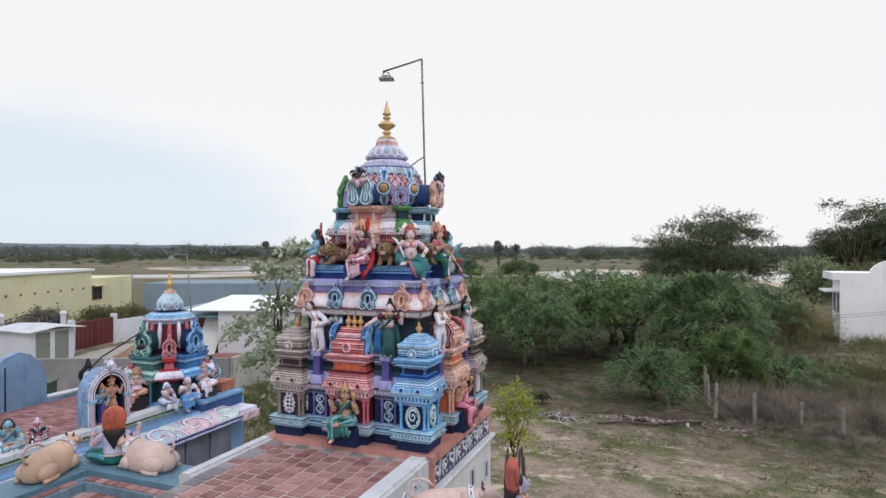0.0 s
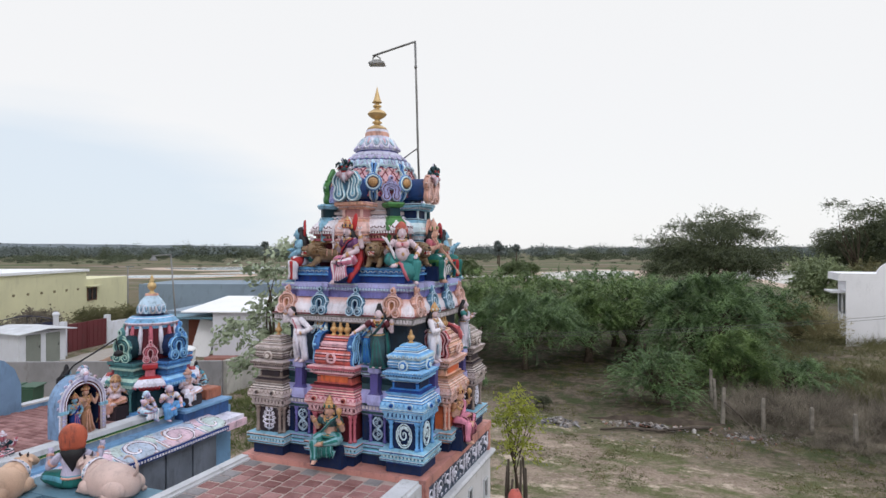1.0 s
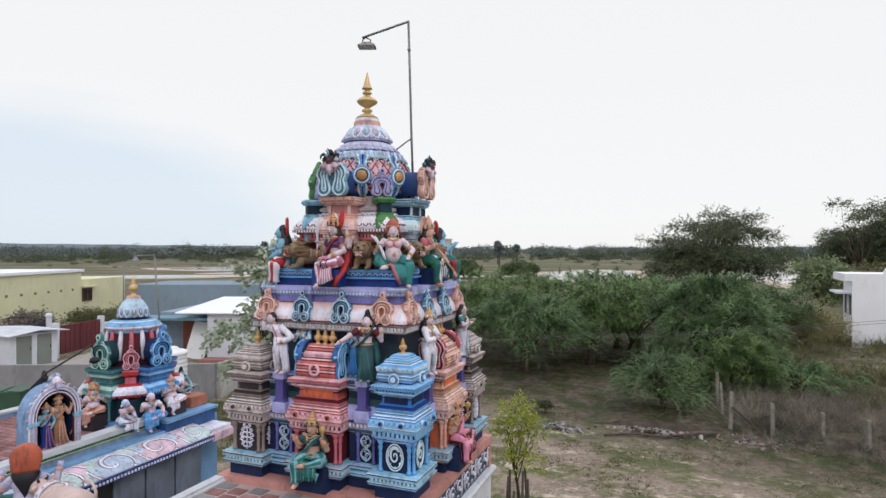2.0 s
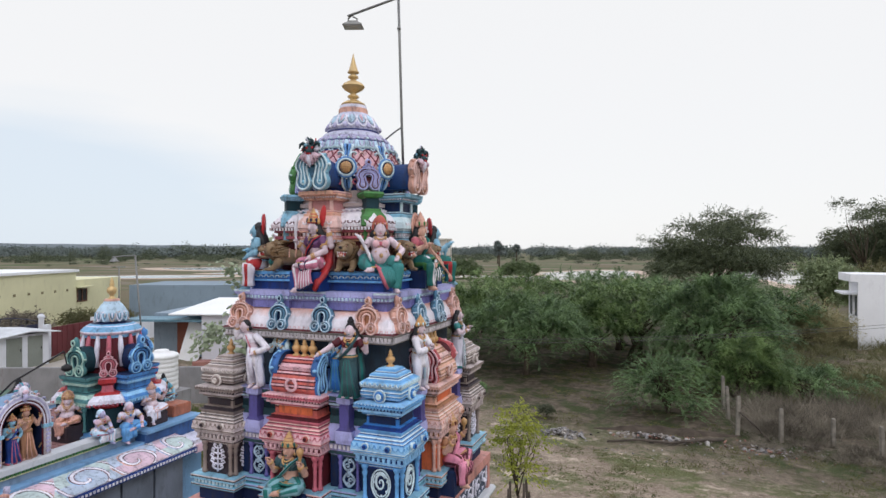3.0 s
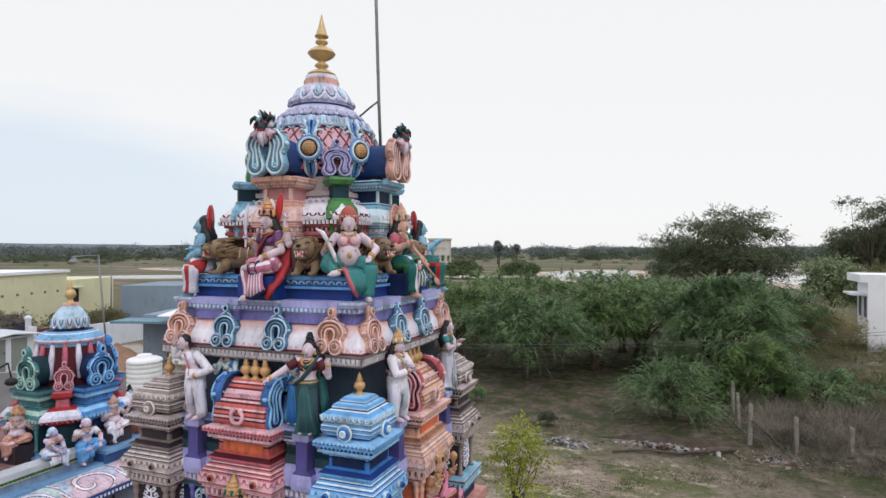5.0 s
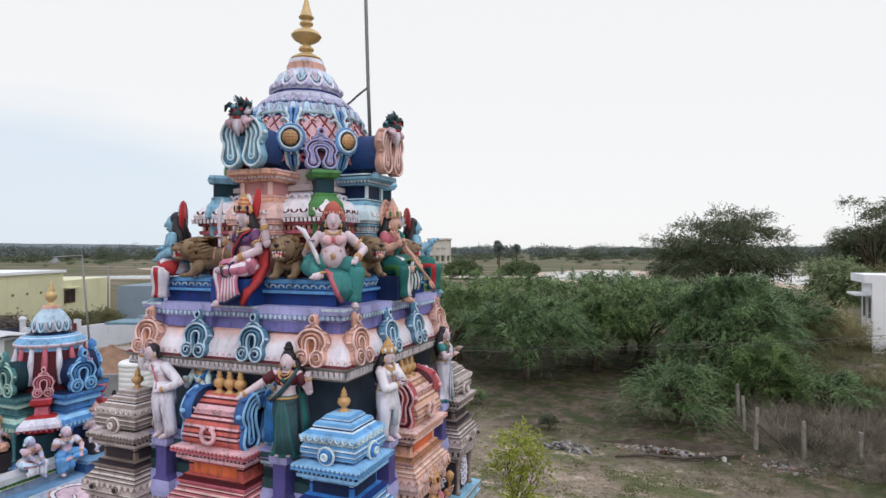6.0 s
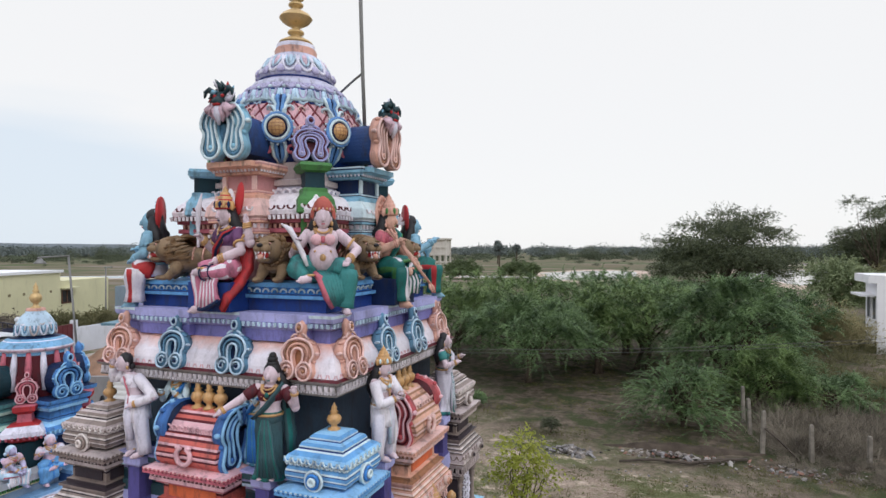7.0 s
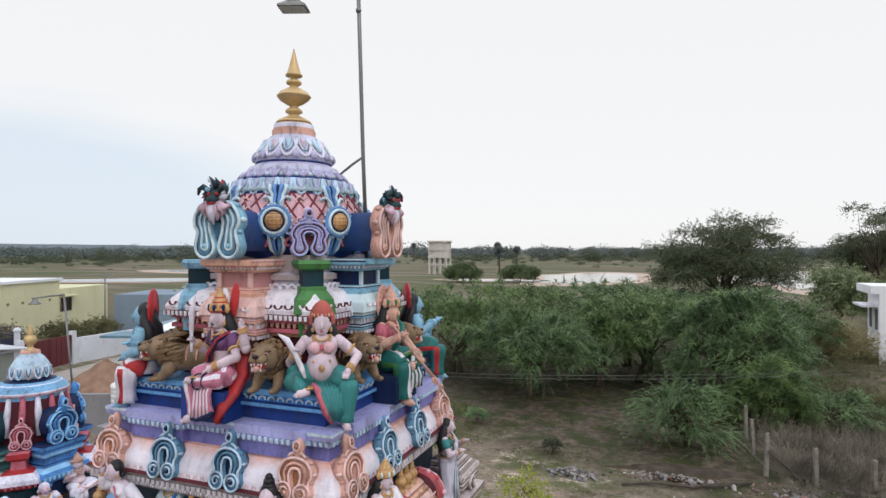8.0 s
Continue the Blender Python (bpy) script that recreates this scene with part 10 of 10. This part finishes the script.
figure("statue", seated(1, ROYAL, PALM, hair="long"), (SKIN, BLUE, PINK, HAIR, GOLD, RED), "seated goddess in blue on the rear side", (0, 0.735, 5.902), 180, 0.86, UP)
figure("statue", seated(1, ROYAL, PALM, hair="long"), (SKIN, BOTTLE, PINK, HAIR, GOLD, RED), "seated goddess in green on the far side", (-0.735, 0, 5.902), 270, 0.86, UP)

LOW = "standing figures on the lower cornice"
figure("statue", standing(((-0.36, -0.06, 0.70), (-0.30, -0.10, 0.86)), ((0.22, 0.03, 0.58), (0.07, -0.10, 0.51)), hair="short", skirt=False, lean_x=-0.20, gaze=-0.03), (SKIN, LILAC, LILAC, HAIR, GOLD, ROSE, WHITE), "standing man in a white tunic shading his brow", (-0.45, -0.955, 4.862), -14, 0.62, LOW)
figure("statue", standing(((-0.25, -0.06, 0.64), (-0.36, -0.14, 0.57)), ((0.25, -0.03, 0.60), (0.27, -0.10, 0.75)), hair="bun", skirt=True, lean_x=0.03), (SKIN, DGREEN, BOTTLE, HAIR, GOLD, RED, MAROON), "standing woman in a dark green sari with an arm held out", (0.50, -0.955, 4.862), 12, 0.64, LOW)
figure("statue", standing(((-0.16, -0.10, 0.56), (-0.03, -0.18, 0.60)), ((0.16, -0.10, 0.58), (0.04, -0.19, 0.63)), hair="long", skirt=False, crown=True), (SKIN, LILAC, PALEB, HAIR, GOLD, GOLD, WHITE), "standing man in white with a golden cap", (0.955, -0.50, 4.862), 80, 0.62, LOW)
figure("statue", standing(((-0.20, -0.06, 0.60), (-0.14, -0.18, 0.64)), ((0.20, -0.05, 0.60), (0.16, -0.18, 0.66)), hair="long", skirt=True), (SKIN, LILAC, SARI, HAIR, GOLD, RED, SARI), "standing woman in a pale skirt and green blouse", (0.93, 0.56, 4.862), 100, 0.62, LOW)
for k, x, y, a in ((0, -0.29, -0.80, 0), (1, 0.30, -0.80, 0)):
    figure("statue", standing(((-0.16, -0.08, 0.58), (-0.10, -0.16, 0.68)), ((0.16, -0.08, 0.58), (0.10, -0.16, 0.68)), hair="short", skirt=True, bare=True), (PALEB, BLUE, TEAL, DTEAL, GOLD, RED), "small blue and white attendant figure under the eave", (x, y, 4.862), a, 0.54, "small attendants under the eave")

for (x, y, a, mats, lab) in ((0, -1.06, 0, (GSKIN, paint("teal_cloth", 0.17, 0.34, 0.33), BOTTLE, HAIR, GOLD, TAN, DGREEN), "seated goddess in a pale teal sari before the central niche"), (1.06, 0, 90, (GSKIN, HPINK, MAROON, HAIR, GOLD, PEACH, TAN), "seated goddess in pink before the side niche")):
    figure("statue", seated(1, ((-0.19, 0.0, 0.20), (-0.19, -0.10, 0.33)), ((0.19, 0.0, 0.20), (0.20, -0.10, 0.33)), hair="long", item="club", stripe=2), mats, lab, (x, y - 0.02 if a == 0 else y, 4.045), a, 0.80, "seated goddesses at the tower's foot")
    bm = bmesh.new()
    stack(bm, [(0.19, 0.13, Z0 + 0.001, 0), (0.18, 0.12, 4.03, 0), (0.17, 0.11, 4.044, 0)])
    solo("stone_block", bm, NAVY, "dark navy stone block in front of the niche", "block", "navy blocks", at=Matrix.Rotation(radians(a), 4, "Z") @ Matrix.Translation((0, -1.06 + 0.02, 0)))


def lion():
    """A crouching lion with a shaggy mane and open jaws, facing -y, feet at z = 0."""
    bm = bmesh.new()
    r = random.Random(4)
    tube(bm, [(0, 0.34, 0.15), (0, 0.26, 0.17), (0, 0.12, 0.155), (0, 0.0, 0.165), (0, -0.06, 0.18)], [0.05, 0.10, 0.092, 0.105, 0.09], 0, 14)
    for s in (-1, 1):
        limb(bm, (s * 0.06, -0.03, 0.13), (s * 0.075, -0.05, 0.07), (s * 0.075, -0.10, 0.015), 0.045, 0.035, 0.028, 0)
        ball(bm, (s * 0.075, -0.125, 0.02), (0.032, 0.045, 0.022), 0, 9, 6)
        limb(bm, (s * 0.075, 0.24, 0.12), (s * 0.11, 0.16, 0.08), (s * 0.10, 0.22, 0.015), 0.06, 0.04, 0.028, 0)
        ball(bm, (s * 0.10, 0.17, 0.02), (0.03, 0.05, 0.022), 0, 9, 6)
    ball(bm, (0, -0.10, 0.240), (0.100, 0.088, 0.100), 0, 16, 12)
    for i in range(120):  # mane locks
        a, b = r.uniform(0, 6.28), r.uniform(0.2, 1.0)
        k = 0.098 + 0.022 * b
        d = Vector((math.cos(a) * k, -0.135 + b * 0.13, 0.232 + math.sin(a) * k))
        e = Vector((math.cos(a + 0.4) * (k + 0.012), -0.10 + b * 0.15, 0.225 + math.sin(a + 0.4) * (k + 0.004)))
        tube(bm, [d, d.lerp(e, 0.5) * 1.0, e + Vector((0, 0.015, -0.01))], [0.012, 0.013, 0.004], 1 if i % 3 else 0, 5)
    for s in (-1, 1):
        ball(bm, (s * 0.026, -0.185, 0.246), (0.036, 0.045, 0.032), 0, 12, 8)
    ball(bm, (0, -0.175, 0.275), (0.030, 0.050, 0.026), 0, 10, 8)
    ball(bm, (0, -0.222, 0.272), (0.024, 0.014, 0.015), 4, 8, 5)
    ball(bm, (0, -0.165, 0.165), (0.044, 0.055, 0.022), 0, 12, 8)
    ball(bm, (0, -0.160, 0.203), (0.042, 0.052, 0.036), 2, 12, 8)
    tube(bm, [(0, -0.17, 0.195), (0, -0.215, 0.188), (0, -0.228, 0.172)], [0.022, 0.02, 0.008], 5, 7)
    for s in (-1, 1):
        for x, z, dz in ((0.034, 0.226, -0.030), (0.014, 0.224, -0.018), (0.030, 0.172, 0.026), (0.045, 0.224, -0.016)):
            tube(bm, [(s * x, -0.208 if x < 0.04 else -0.175, z), (s * x, -0.210 if x < 0.04 else -0.175, z + dz)], [0.009, 0.001], 3, 5)
        ball(bm, (s * 0.046, -0.166, 0.282), (0.012, 0.009, 0.009), 5, 8, 6)
        ball(bm, (s * 0.046, -0.174, 0.282), 0.006, 4, 6, 5)
        ball(bm, (s * 0.05, -0.155, 0.302), (0.026, 0.02, 0.01), 1, 6, 5)
        ball(bm, (s * 0.085, -0.06, 0.31), (0.025, 0.015, 0.028), 1, 8, 6)
    for q in (0.06, 0.12, 0.18):
        tube(bm, [(0.10 * math.cos(a), q, 0.157 + 0.10 * math.sin(a)) for a in [math.pi * i / 10 for i in range(11)]], 0.007, 5, 5, False)
    tube(bm, [(0.02, 0.36, 0.14), (0.08, 0.42, 0.10), (0.12, 0.38, 0.16), (0.10, 0.36, 0.22)], [0.018, 0.014, 0.014, 0.026], 1, 7)
    return mesh_of(bm, "lion_statue", [LION, MANE, RED, WHITE, HAIR, PEACH], True)


LM = lion()
for x, y, a in ((-0.37, -0.665, -58), (0.335, -0.675, 12), (0.675, -0.27, 58), (0.62, 0.30, 128), (-0.3, 0.62, 180), (0.3, 0.62, 170), (-0.62, 0.3, 260), (-0.62, -0.28, 280)):
    solo("lion_statue", LM, None, "crouching brown lion statue with open red jaws", "statue", "lions on the tower's plinth", at=pose(x, y, 5.90, 0, 0, a) @ Matrix.Diagonal((0.96, 1.0, 0.80, 1) if a == -58 else (0.82, 0.95, 0.80, 1)))


def bull(coat):
    """A lying bull with hump, lowered head, garland and raised tail loop, facing +y, belly at z = 0."""
    bm = bmesh.new()
    rings(bm, [(0, -0.02, 0.0, 0.25, 0.46, 0), (0, -0.03, 0.06, 0.30, 0.53, 0), (0, -0.03, 0.16, 0.315, 0.555, 0), (0, -0.03, 0.27, 0.305, 0.55, 0), (0, -0.02, 0.37, 0.27, 0.51, 0), (0, 0.0, 0.45, 0.20, 0.43, 0), (0, 0.02, 0.50, 0.12, 0.32, 0), (0, 0.03, 0.525, 0.04, 0.16, 0)], 32)
    ball(bm, (0, 0.20, 0.47), (0.10, 0.15, 0.09), 0, 18, 12)
    tube(bm, [(0, 0.26, 0.30), (0, 0.38, 0.35), (0, 0.48, 0.41), (0, 0.55, 0.45)], [0.24, 0.20, 0.155, 0.11], 0, 22)
    tube(bm, [(0, 0.48, 0.50), (0, 0.55, 0.49), (0, 0.63, 0.455), (0, 0.72, 0.40), (0, 0.77, 0.375), (0, 0.785, 0.365)], [0.085, 0.105, 0.098, 0.078, 0.066, 0.03], 0, 18)
    for s in (-1, 1):
        tube(bm, [(s * 0.055, 0.52, 0.56), (s * 0.08, 0.50, 0.605), (s * 0.08, 0.505, 0.64)], [0.024, 0.018, 0.007], 2, 8)
        tube(bm, [(s * 0.08, 0.51, 0.52), (s * 0.14, 0.49, 0.51), (s * 0.19, 0.49, 0.485)], [0.022, 0.034, 0.012], 0, 10)
        ball(bm, (s * 0.205, -0.28, 0.165), (0.135, 0.23, 0.165), 0, 22, 14)
        tube(bm, [(s * 0.25, -0.10, 0.06), (s * 0.30, -0.22, 0.045), (s * 0.29, -0.38, 0.04), (s * 0.27, -0.46, 0.04)], [0.055, 0.05, 0.040, 0.048], 0, 10)
        ball(bm, (s * 0.20, 0.30, 0.14), (0.11, 0.16, 0.13), 0, 16, 10)
        tube(bm, [(s * 0.21, 0.40, 0.10), (s * 0.20, 0.50, 0.055), (s * 0.18, 0.38, 0.045)], [0.07, 0.05, 0.045], 0, 10)
    for q, z, r in ((0.40, 0.0, 0.016), (0.35, 0.02, 0.013)):
        tube(bm, [(0.205 * math.cos(a), q - 0.05 * math.sin(a), 0.36 + z + 0.19 * math.sin(a)) for a in [2 * math.pi * i / 26 for i in range(27)]], r, 1, 6, False)
    for i in range(20):
        a = 2 * math.pi * i / 20
        ball(bm, (0.212 * math.cos(a), 0.375 - 0.05 * math.sin(a), 0.37 + 0.197 * math.sin(a)), 0.018, 3 if i % 2 else 4, 7, 5)
    tube(bm, [(0.0, -0.50, 0.36), (-0.01, -0.585, 0.44), (-0.02, -0.60, 0.56), (-0.01, -0.54, 0.655), (0.02, -0.42, 0.69), (0.05, -0.30, 0.665), (0.07, -0.22, 0.60)], [0.028, 0.024, 0.022, 0.021, 0.021, 0.024, 0.012], 0, 9)
    return mesh_of(bm, "bull_statue", [coat, LILAC, DSTONE, SLATE, PALEB], True)


BM = bull(CREAM)
BO = bull(paint("ochre_coat", 0.50, 0.345, 0.215, stain=0.25, vary=0.45, blotch=1.6))
for x, y, a, me, lab in ((-1.86, -2.18, 92, BM, "large lying cream bull statue with a garland on the parapet"), (-2.72, -2.70, 16, BO, "large lying ochre bull statue with a raised tail loop"), (1.72, -2.20, -72, BM, "large lying cream bull statue with a garland on the parapet"), (2.74, -2.74, 10, BM, "large lying cream bull statue on the parapet corner")):
    solo("bull_statue", me, None, lab, "statue", "bulls on the parapet corners", at=pose(x, y, 3.66, 0, 0, a) @ Matrix.Diagonal((0.58, 0.60, 0.57, 1)))
for s, a in ((-1, 135), (1, 225)):
    figure("statue", seated(1, ((-0.22, -0.03, 0.24), (-0.24, -0.10, 0.36)), ((0.22, -0.03, 0.22), (0.22, -0.10, 0.34)), bare=True, hair="vee", crown=False, belly=0.04, skirt=False, spread=1.3, halo=2), (paint("ash_skin", 0.42, 0.40, 0.455), BOTTLE, TEAL, HAIR, PEACH, paint("headdress_red", 0.44, 0.105, 0.05) if s < 0 else BRICK), "seated guardian in green with an orange headdress between bulls", (s * 2.36, -2.20, 3.662), -a if s < 0 else 112, 1.0, "parapet guardians")

# figures on the blue hall
HALL = "figures on the blue hall"
figure("statue", standing(((-0.2, -0.05, 0.6), (-0.16, -0.14, 0.72)), ((0.2, -0.05, 0.6), (0.24, -0.10, 0.78)), hair="long", crown=True, bare=True, skirt=True, item="bow"), (GSKIN, TAN, PEACH, HAIR, GOLD, RED), "golden standing deity with a bow in the arched niche", (-5.62, 0.42, 3.102), 90, 0.76, HALL)
figure("statue", standing(hair="long", crown=True, bare=True, skirt=True), (BSKIN, DEEP, ROSE, HAIR, GOLD, RED), "blue-robed standing deity in the arched niche", (-5.60, 0.22, 3.102), 80, 0.66, HALL)
figure("statue", seated(1, ROYAL, PALM, belly=0.08, bare=True, skirt=False), (SKIN, PEACH, TAN, GSKIN, GOLD, PEACH), "white and ochre seated deity on a stool by the shrine tower", (-6.3, 1.55, 3.22), 45, 0.86, HALL)
figure("statue", seated(-1, ((-0.1, -0.16, 0.2), (-0.05, -0.24, 0.12)), ((0.1, -0.16, 0.2), (0.05, -0.24, 0.12)), hair="short", crown=False, tilt=-0.06, halo=False), (DLILAC, PSLATE, ROSE, PSLATE, GOLD, RED, BLUSH), "crouching pale blue and pink figure on the hall edge", (-5.52, 1.50, 3.14), 100, (0.86, 0.86, 0.76), HALL)
figure("statue", seated(1, ROYAL, KNEE, hair="short", crown=False, halo=False, skirt=False), (BLUSH, SKYB, BLUE, LILAC, GOLD, RED, LILAC), "seated figure with bright blue legs hanging over the edge", (-5.44, 2.0, 3.10), 70, (0.92, 0.92, 0.84), HALL)
figure("statue", seated(1, ROYAL, PALM, belly=0.06, bare=True, halo=False, skirt=False), (SKIN, LILAC, PEACH, PSTONE, GSKIN, PEACH), "pale seated deity on a dark block", (-5.55, 2.55, 3.24), 80, (0.92, 0.92, 0.84), HALL)
figure("statue", seated(1, ROYAL, KNEE, hair="bun", crown=False, halo=False), (BSKIN, TEAL, MAROON, HAIR, GOLD, RED), "seated woman in teal with black hair on an orange block", (-6.0, 3.25, 3.24), 70, 0.82, HALL)
figure("statue", seated(1, ROYAL, KNEE, hair="bun", crown=False, halo=False, skirt=False), (BSKIN, PALEB, BLUE, HAIR, GOLD, RED), "pale blue seated figure with black hair on the back parapet", (-8.40, 2.15, 3.06), 190, 1.05, HALL)
figure("statue", seated(1, ROYAL, KNEE, hair="long", crown=False, halo=False), (BSKIN, TEAL, PEACH, HAIR, GOLD, RED), "teal seated figure on the hall edge", (-5.75, -1.22, 3.10), 60, 0.85, HALL)
figure("statue", seated(1, ROYAL, PALM, hair="short", crown=True, halo=False), (ROSE, DTEAL, PINK, HAIR, LILAC, RED), "small pink and black seated figure on the hall edge", (-5.72, -0.80, 3.10), 60, 0.58, HALL)
for (x0, y0, x1, y1, z1, mt, lab) in ((-6.5, 1.40, -6.1, 1.75, 3.215, DSTONE, "dark stool block"), (-5.68, 2.35, -5.36, 2.75, 3.235, DSTONE, "dark block"), (-6.15, 2.95, -5.45, 3.38, 3.235, paint("brick_orange", 0.42, 0.15, 0.08), "orange painted block")):
    bm = bmesh.new()
    box(bm, x0, y0, 2.931 if x0 < -5.62 and x1 < -5.6 else 3.031, x1, y1, z1)
    bmesh.ops.bevel(bm, geom=bm.edges[:], offset=0.015, segments=2, affect="EDGES")
    solo("stone_block", bm, mt, lab + " under a figure on the hall roof", "block", "hall blocks")

# lamp bracket over the tower and the one over the arch
METAL = surface("galvanised_pipe", (0.20, 0.20, 0.20), rough=0.45, metal=0.7, vary=0.2, stain=0.4)
lampset = thing("floodlight_mast", (0, 0, 0), "thin grey pipe mast with an arm and hanging floodlight", "floodlight")
bm = bmesh.new()
tube(bm, [(0.555, 0.04, 6.62), (0.548, 0.0, 7.31), (0.543, -0.03, 8.0), (0.535, -0.05, 8.58)], 0.0135, 0, 8)
ball(bm, (0.54, -0.045, 8.27), 0.02, 0, 8, 6)
part("mast", bm, [METAL], lampset, "", None, True)
bm = bmesh.new()
tube(bm, [(0.537, -0.05, 8.575), (0.26, -0.05, 8.525), (-0.035, -0.045, 8.475)], 0.013, 0, 8)
part("arm", bm, [METAL], lampset, "", None, True)
bm = bmesh.new()
tube(bm, [(0.548, 0.0, 7.31), (0.45, 0.03, 7.27), (0.33, 0.065, 7.21)], 0.008, 0, 6)
part("brace", bm, [METAL], lampset, "", None, True)
bm = bmesh.new()
tube(bm, [(-0.05, 0.0, 8.42), (-0.05, -0.01, 8.455), (-0.01, -0.04, 8.475), (0.04, -0.01, 8.455), (0.04, 0.0, 8.42)], 0.008, 0, 6)
stack(bm, [(0.10, 0.075, 8.375, 0), (0.095, 0.07, 8.39, 0), (0.05, 0.04, 8.42, 0), (0.045, 0.035, 8.43, 0)], 0, 0)
part("lamp_head", bm, [surface("grey_enamel", (0.22, 0.22, 0.215), rough=0.4)], lampset, "grey wedge-shaped lamp head", Matrix.Rotation(radians(20), 4, "Z"))
bm = bmesh.new()
box(bm, -0.085, -0.06, 8.368, 0.085, 0.06, 8.3745)
part("glass", bm, [surface("lamp_glass", (0.5, 0.5, 0.48), rough=0.15, stain=0.1)], lampset, "", Matrix.Rotation(radians(20), 4, "Z"))

mast2 = thing("floodlight_mast", (-6.47, 3.28, 2.931), "slim grey pipe mast with an arm over the shrine tower", "floodlight")
bm = bmesh.new()
tube(bm, [(0, 0, 0), (0, -0.12, 1.6), (0, -0.26, 3.07)], 0.016, 0, 8)
part("mast", bm, [METAL], mast2, "", None, True)
bm = bmesh.new()
tube(bm, [(0, -0.25, 3.055), (0.02, -0.50, 3.05), (0.04, -0.78, 3.035)], 0.013, 0, 8)
part("arm", bm, [METAL], mast2, "", None, True)
bm = bmesh.new()
lathe(bm, [(0.012, 3.03, 0), (0.03, 3.02, 0), (0.05, 2.985, 0), (0.085, 2.955, 0), (0.085, 2.945, 0), (0.03, 2.944, 0)], 14, 0.04, -0.74)
part("lamp_head", bm, [METAL], mast2, "grey bell-shaped lamp head", None, True)

bracket = thing("arch_lamp", (0, 0, 0), "black bent bracket lamp above the arched niche", "lamp")
bm = bmesh.new()
tube(bm, [(-5.75, 0.10, 4.02), (-5.70, 0.30, 4.22), (-5.60, 0.75, 4.45), (-5.55, 0.95, 4.56)], 0.014, 0, 6)
tube(bm, [(-5.55, 0.95, 4.56), (-5.55, 0.99, 4.36)], 0.01, 0, 6)
part("bracket_arm", bm, [HAIR], bracket, "", None, True)
bm = bmesh.new()
lathe(bm, [(0.02, 4.36, 0), (0.07, 4.33, 0), (0.08, 4.28, 0), (0.04, 4.25, 0)], 12, -5.55, 0.99)
part("lamp_head", bm, [HAIR], bracket, "", None, True)


# ---- roof tiles and bricks, laid one by one ----
rt = random.Random(17)
ta, tb = 0.081, 0.067
tmesh = [tile_mesh(ta, tb, 0.012), tile_mesh(ta * 0.98, tb * 0.97, 0.011), tile_mesh(ta * 0.96, tb * 0.99, 0.013)]
gmesh = tile_mesh(ta, tb, 0.012)  # grey slabs along the slab and the kerb
gmesh.materials[0] = surface("grey_slab", (0.20, 0.19, 0.20), rough=0.85, vary=0.3, grain=40, blotch=6, stain=0.5, streak=False, by_piece=0.8)
col = 0
x = -0.905
while x < 0.78:
    y = -1.215 - (0.08 if col % 2 else 0.0)
    while y > -5.12:
        edge_row = y > -1.25 or x < -0.85
        part("roof_tile", (rt.choice(tmesh) if not edge_row or rt.random() < 0.3 else gmesh), None, deck, "", pose(x + rt.uniform(-0.003, 0.003), y + rt.uniform(-0.003, 0.003), 3.750 + rt.uniform(-0.002, 0.002), rt.uniform(-0.4, 0.4), rt.uniform(-0.4, 0.4), rt.uniform(-1.0, 1.0)))
        y -= 0.162
    x += 0.187
    col += 1
bmesh_brick = tile_mesh(0.11, 0.055, 0.02)
for i in range(22):  # hall roof bricks
    for j in range(12):
        part("roof_brick", bmesh_brick, None, hall_roof, "", pose(-5.80 - j * 0.228 - (0.1 if i % 2 else 0), 1.0 - i * 0.125, 2.929 + rt.uniform(-0.002, 0.003), 0, 0, rt.uniform(-2, 2)))
bm = bmesh.new()  # the rest of the hall roof, further back
for i in range(1, 18):
    for j in range(12):
        x, y, q = -5.80 - j * 0.228 - (0.1 if i % 2 else 0), 1.0 + i * 0.125, len(bm.verts)
        if abs(x + 6.32) < 0.92 and y > 1.55:
            continue
        stack(bm, [(0.11, 0.055, 0, 0), (0.11, 0.055, 0.014, 0), (0.104, 0.049, 0.02, 0)])
        shift(bm, pose(x, y, 2.929 + rt.uniform(-0.002, 0.003), 0, 0, rt.uniform(-2, 2)), q)
tagged(part("brick_paving", bm, [TILE], hall_roof), kind="stuff")
inlay = bpy.data.objects["inlay_kerb_west"]
bb = tile_mesh(0.085, 0.05, 0.02)
for i in range(9):
    part("inlay_brick", bb, None, inlay, "", pose(-2.28 + i * 0.147, -2.542, 3.598, 0, 0, rt.uniform(-2, 2)) @ Matrix.Diagonal((0.75, 1, 1, 1)))
    part("inlay_brick", bb, None, inlay, "", pose(-2.378, -2.75 - i * 0.2, 3.596, 0, 0, 90 + rt.uniform(-2, 2)))
wing_w = bpy.data.objects["wing_roof_west"]
for i in range(16):
    for j in range(9):
        part("roof_brick", bmesh_brick, None, wing_w, "", pose(-2.15 + j * 0.124, -2.70 - i * 0.235, 3.498, 0, 0, 90 + rt.uniform(-2, 2)))
wing_e = bpy.data.objects["wing_roof_east"]
for i in range(16):
    for j in range(9):
        part("roof_brick", bmesh_brick, None, wing_e, "", pose(1.17 + j * 0.124, -2.70 - i * 0.235, 3.498, 0, 0, 90 + rt.uniform(-2, 2)))
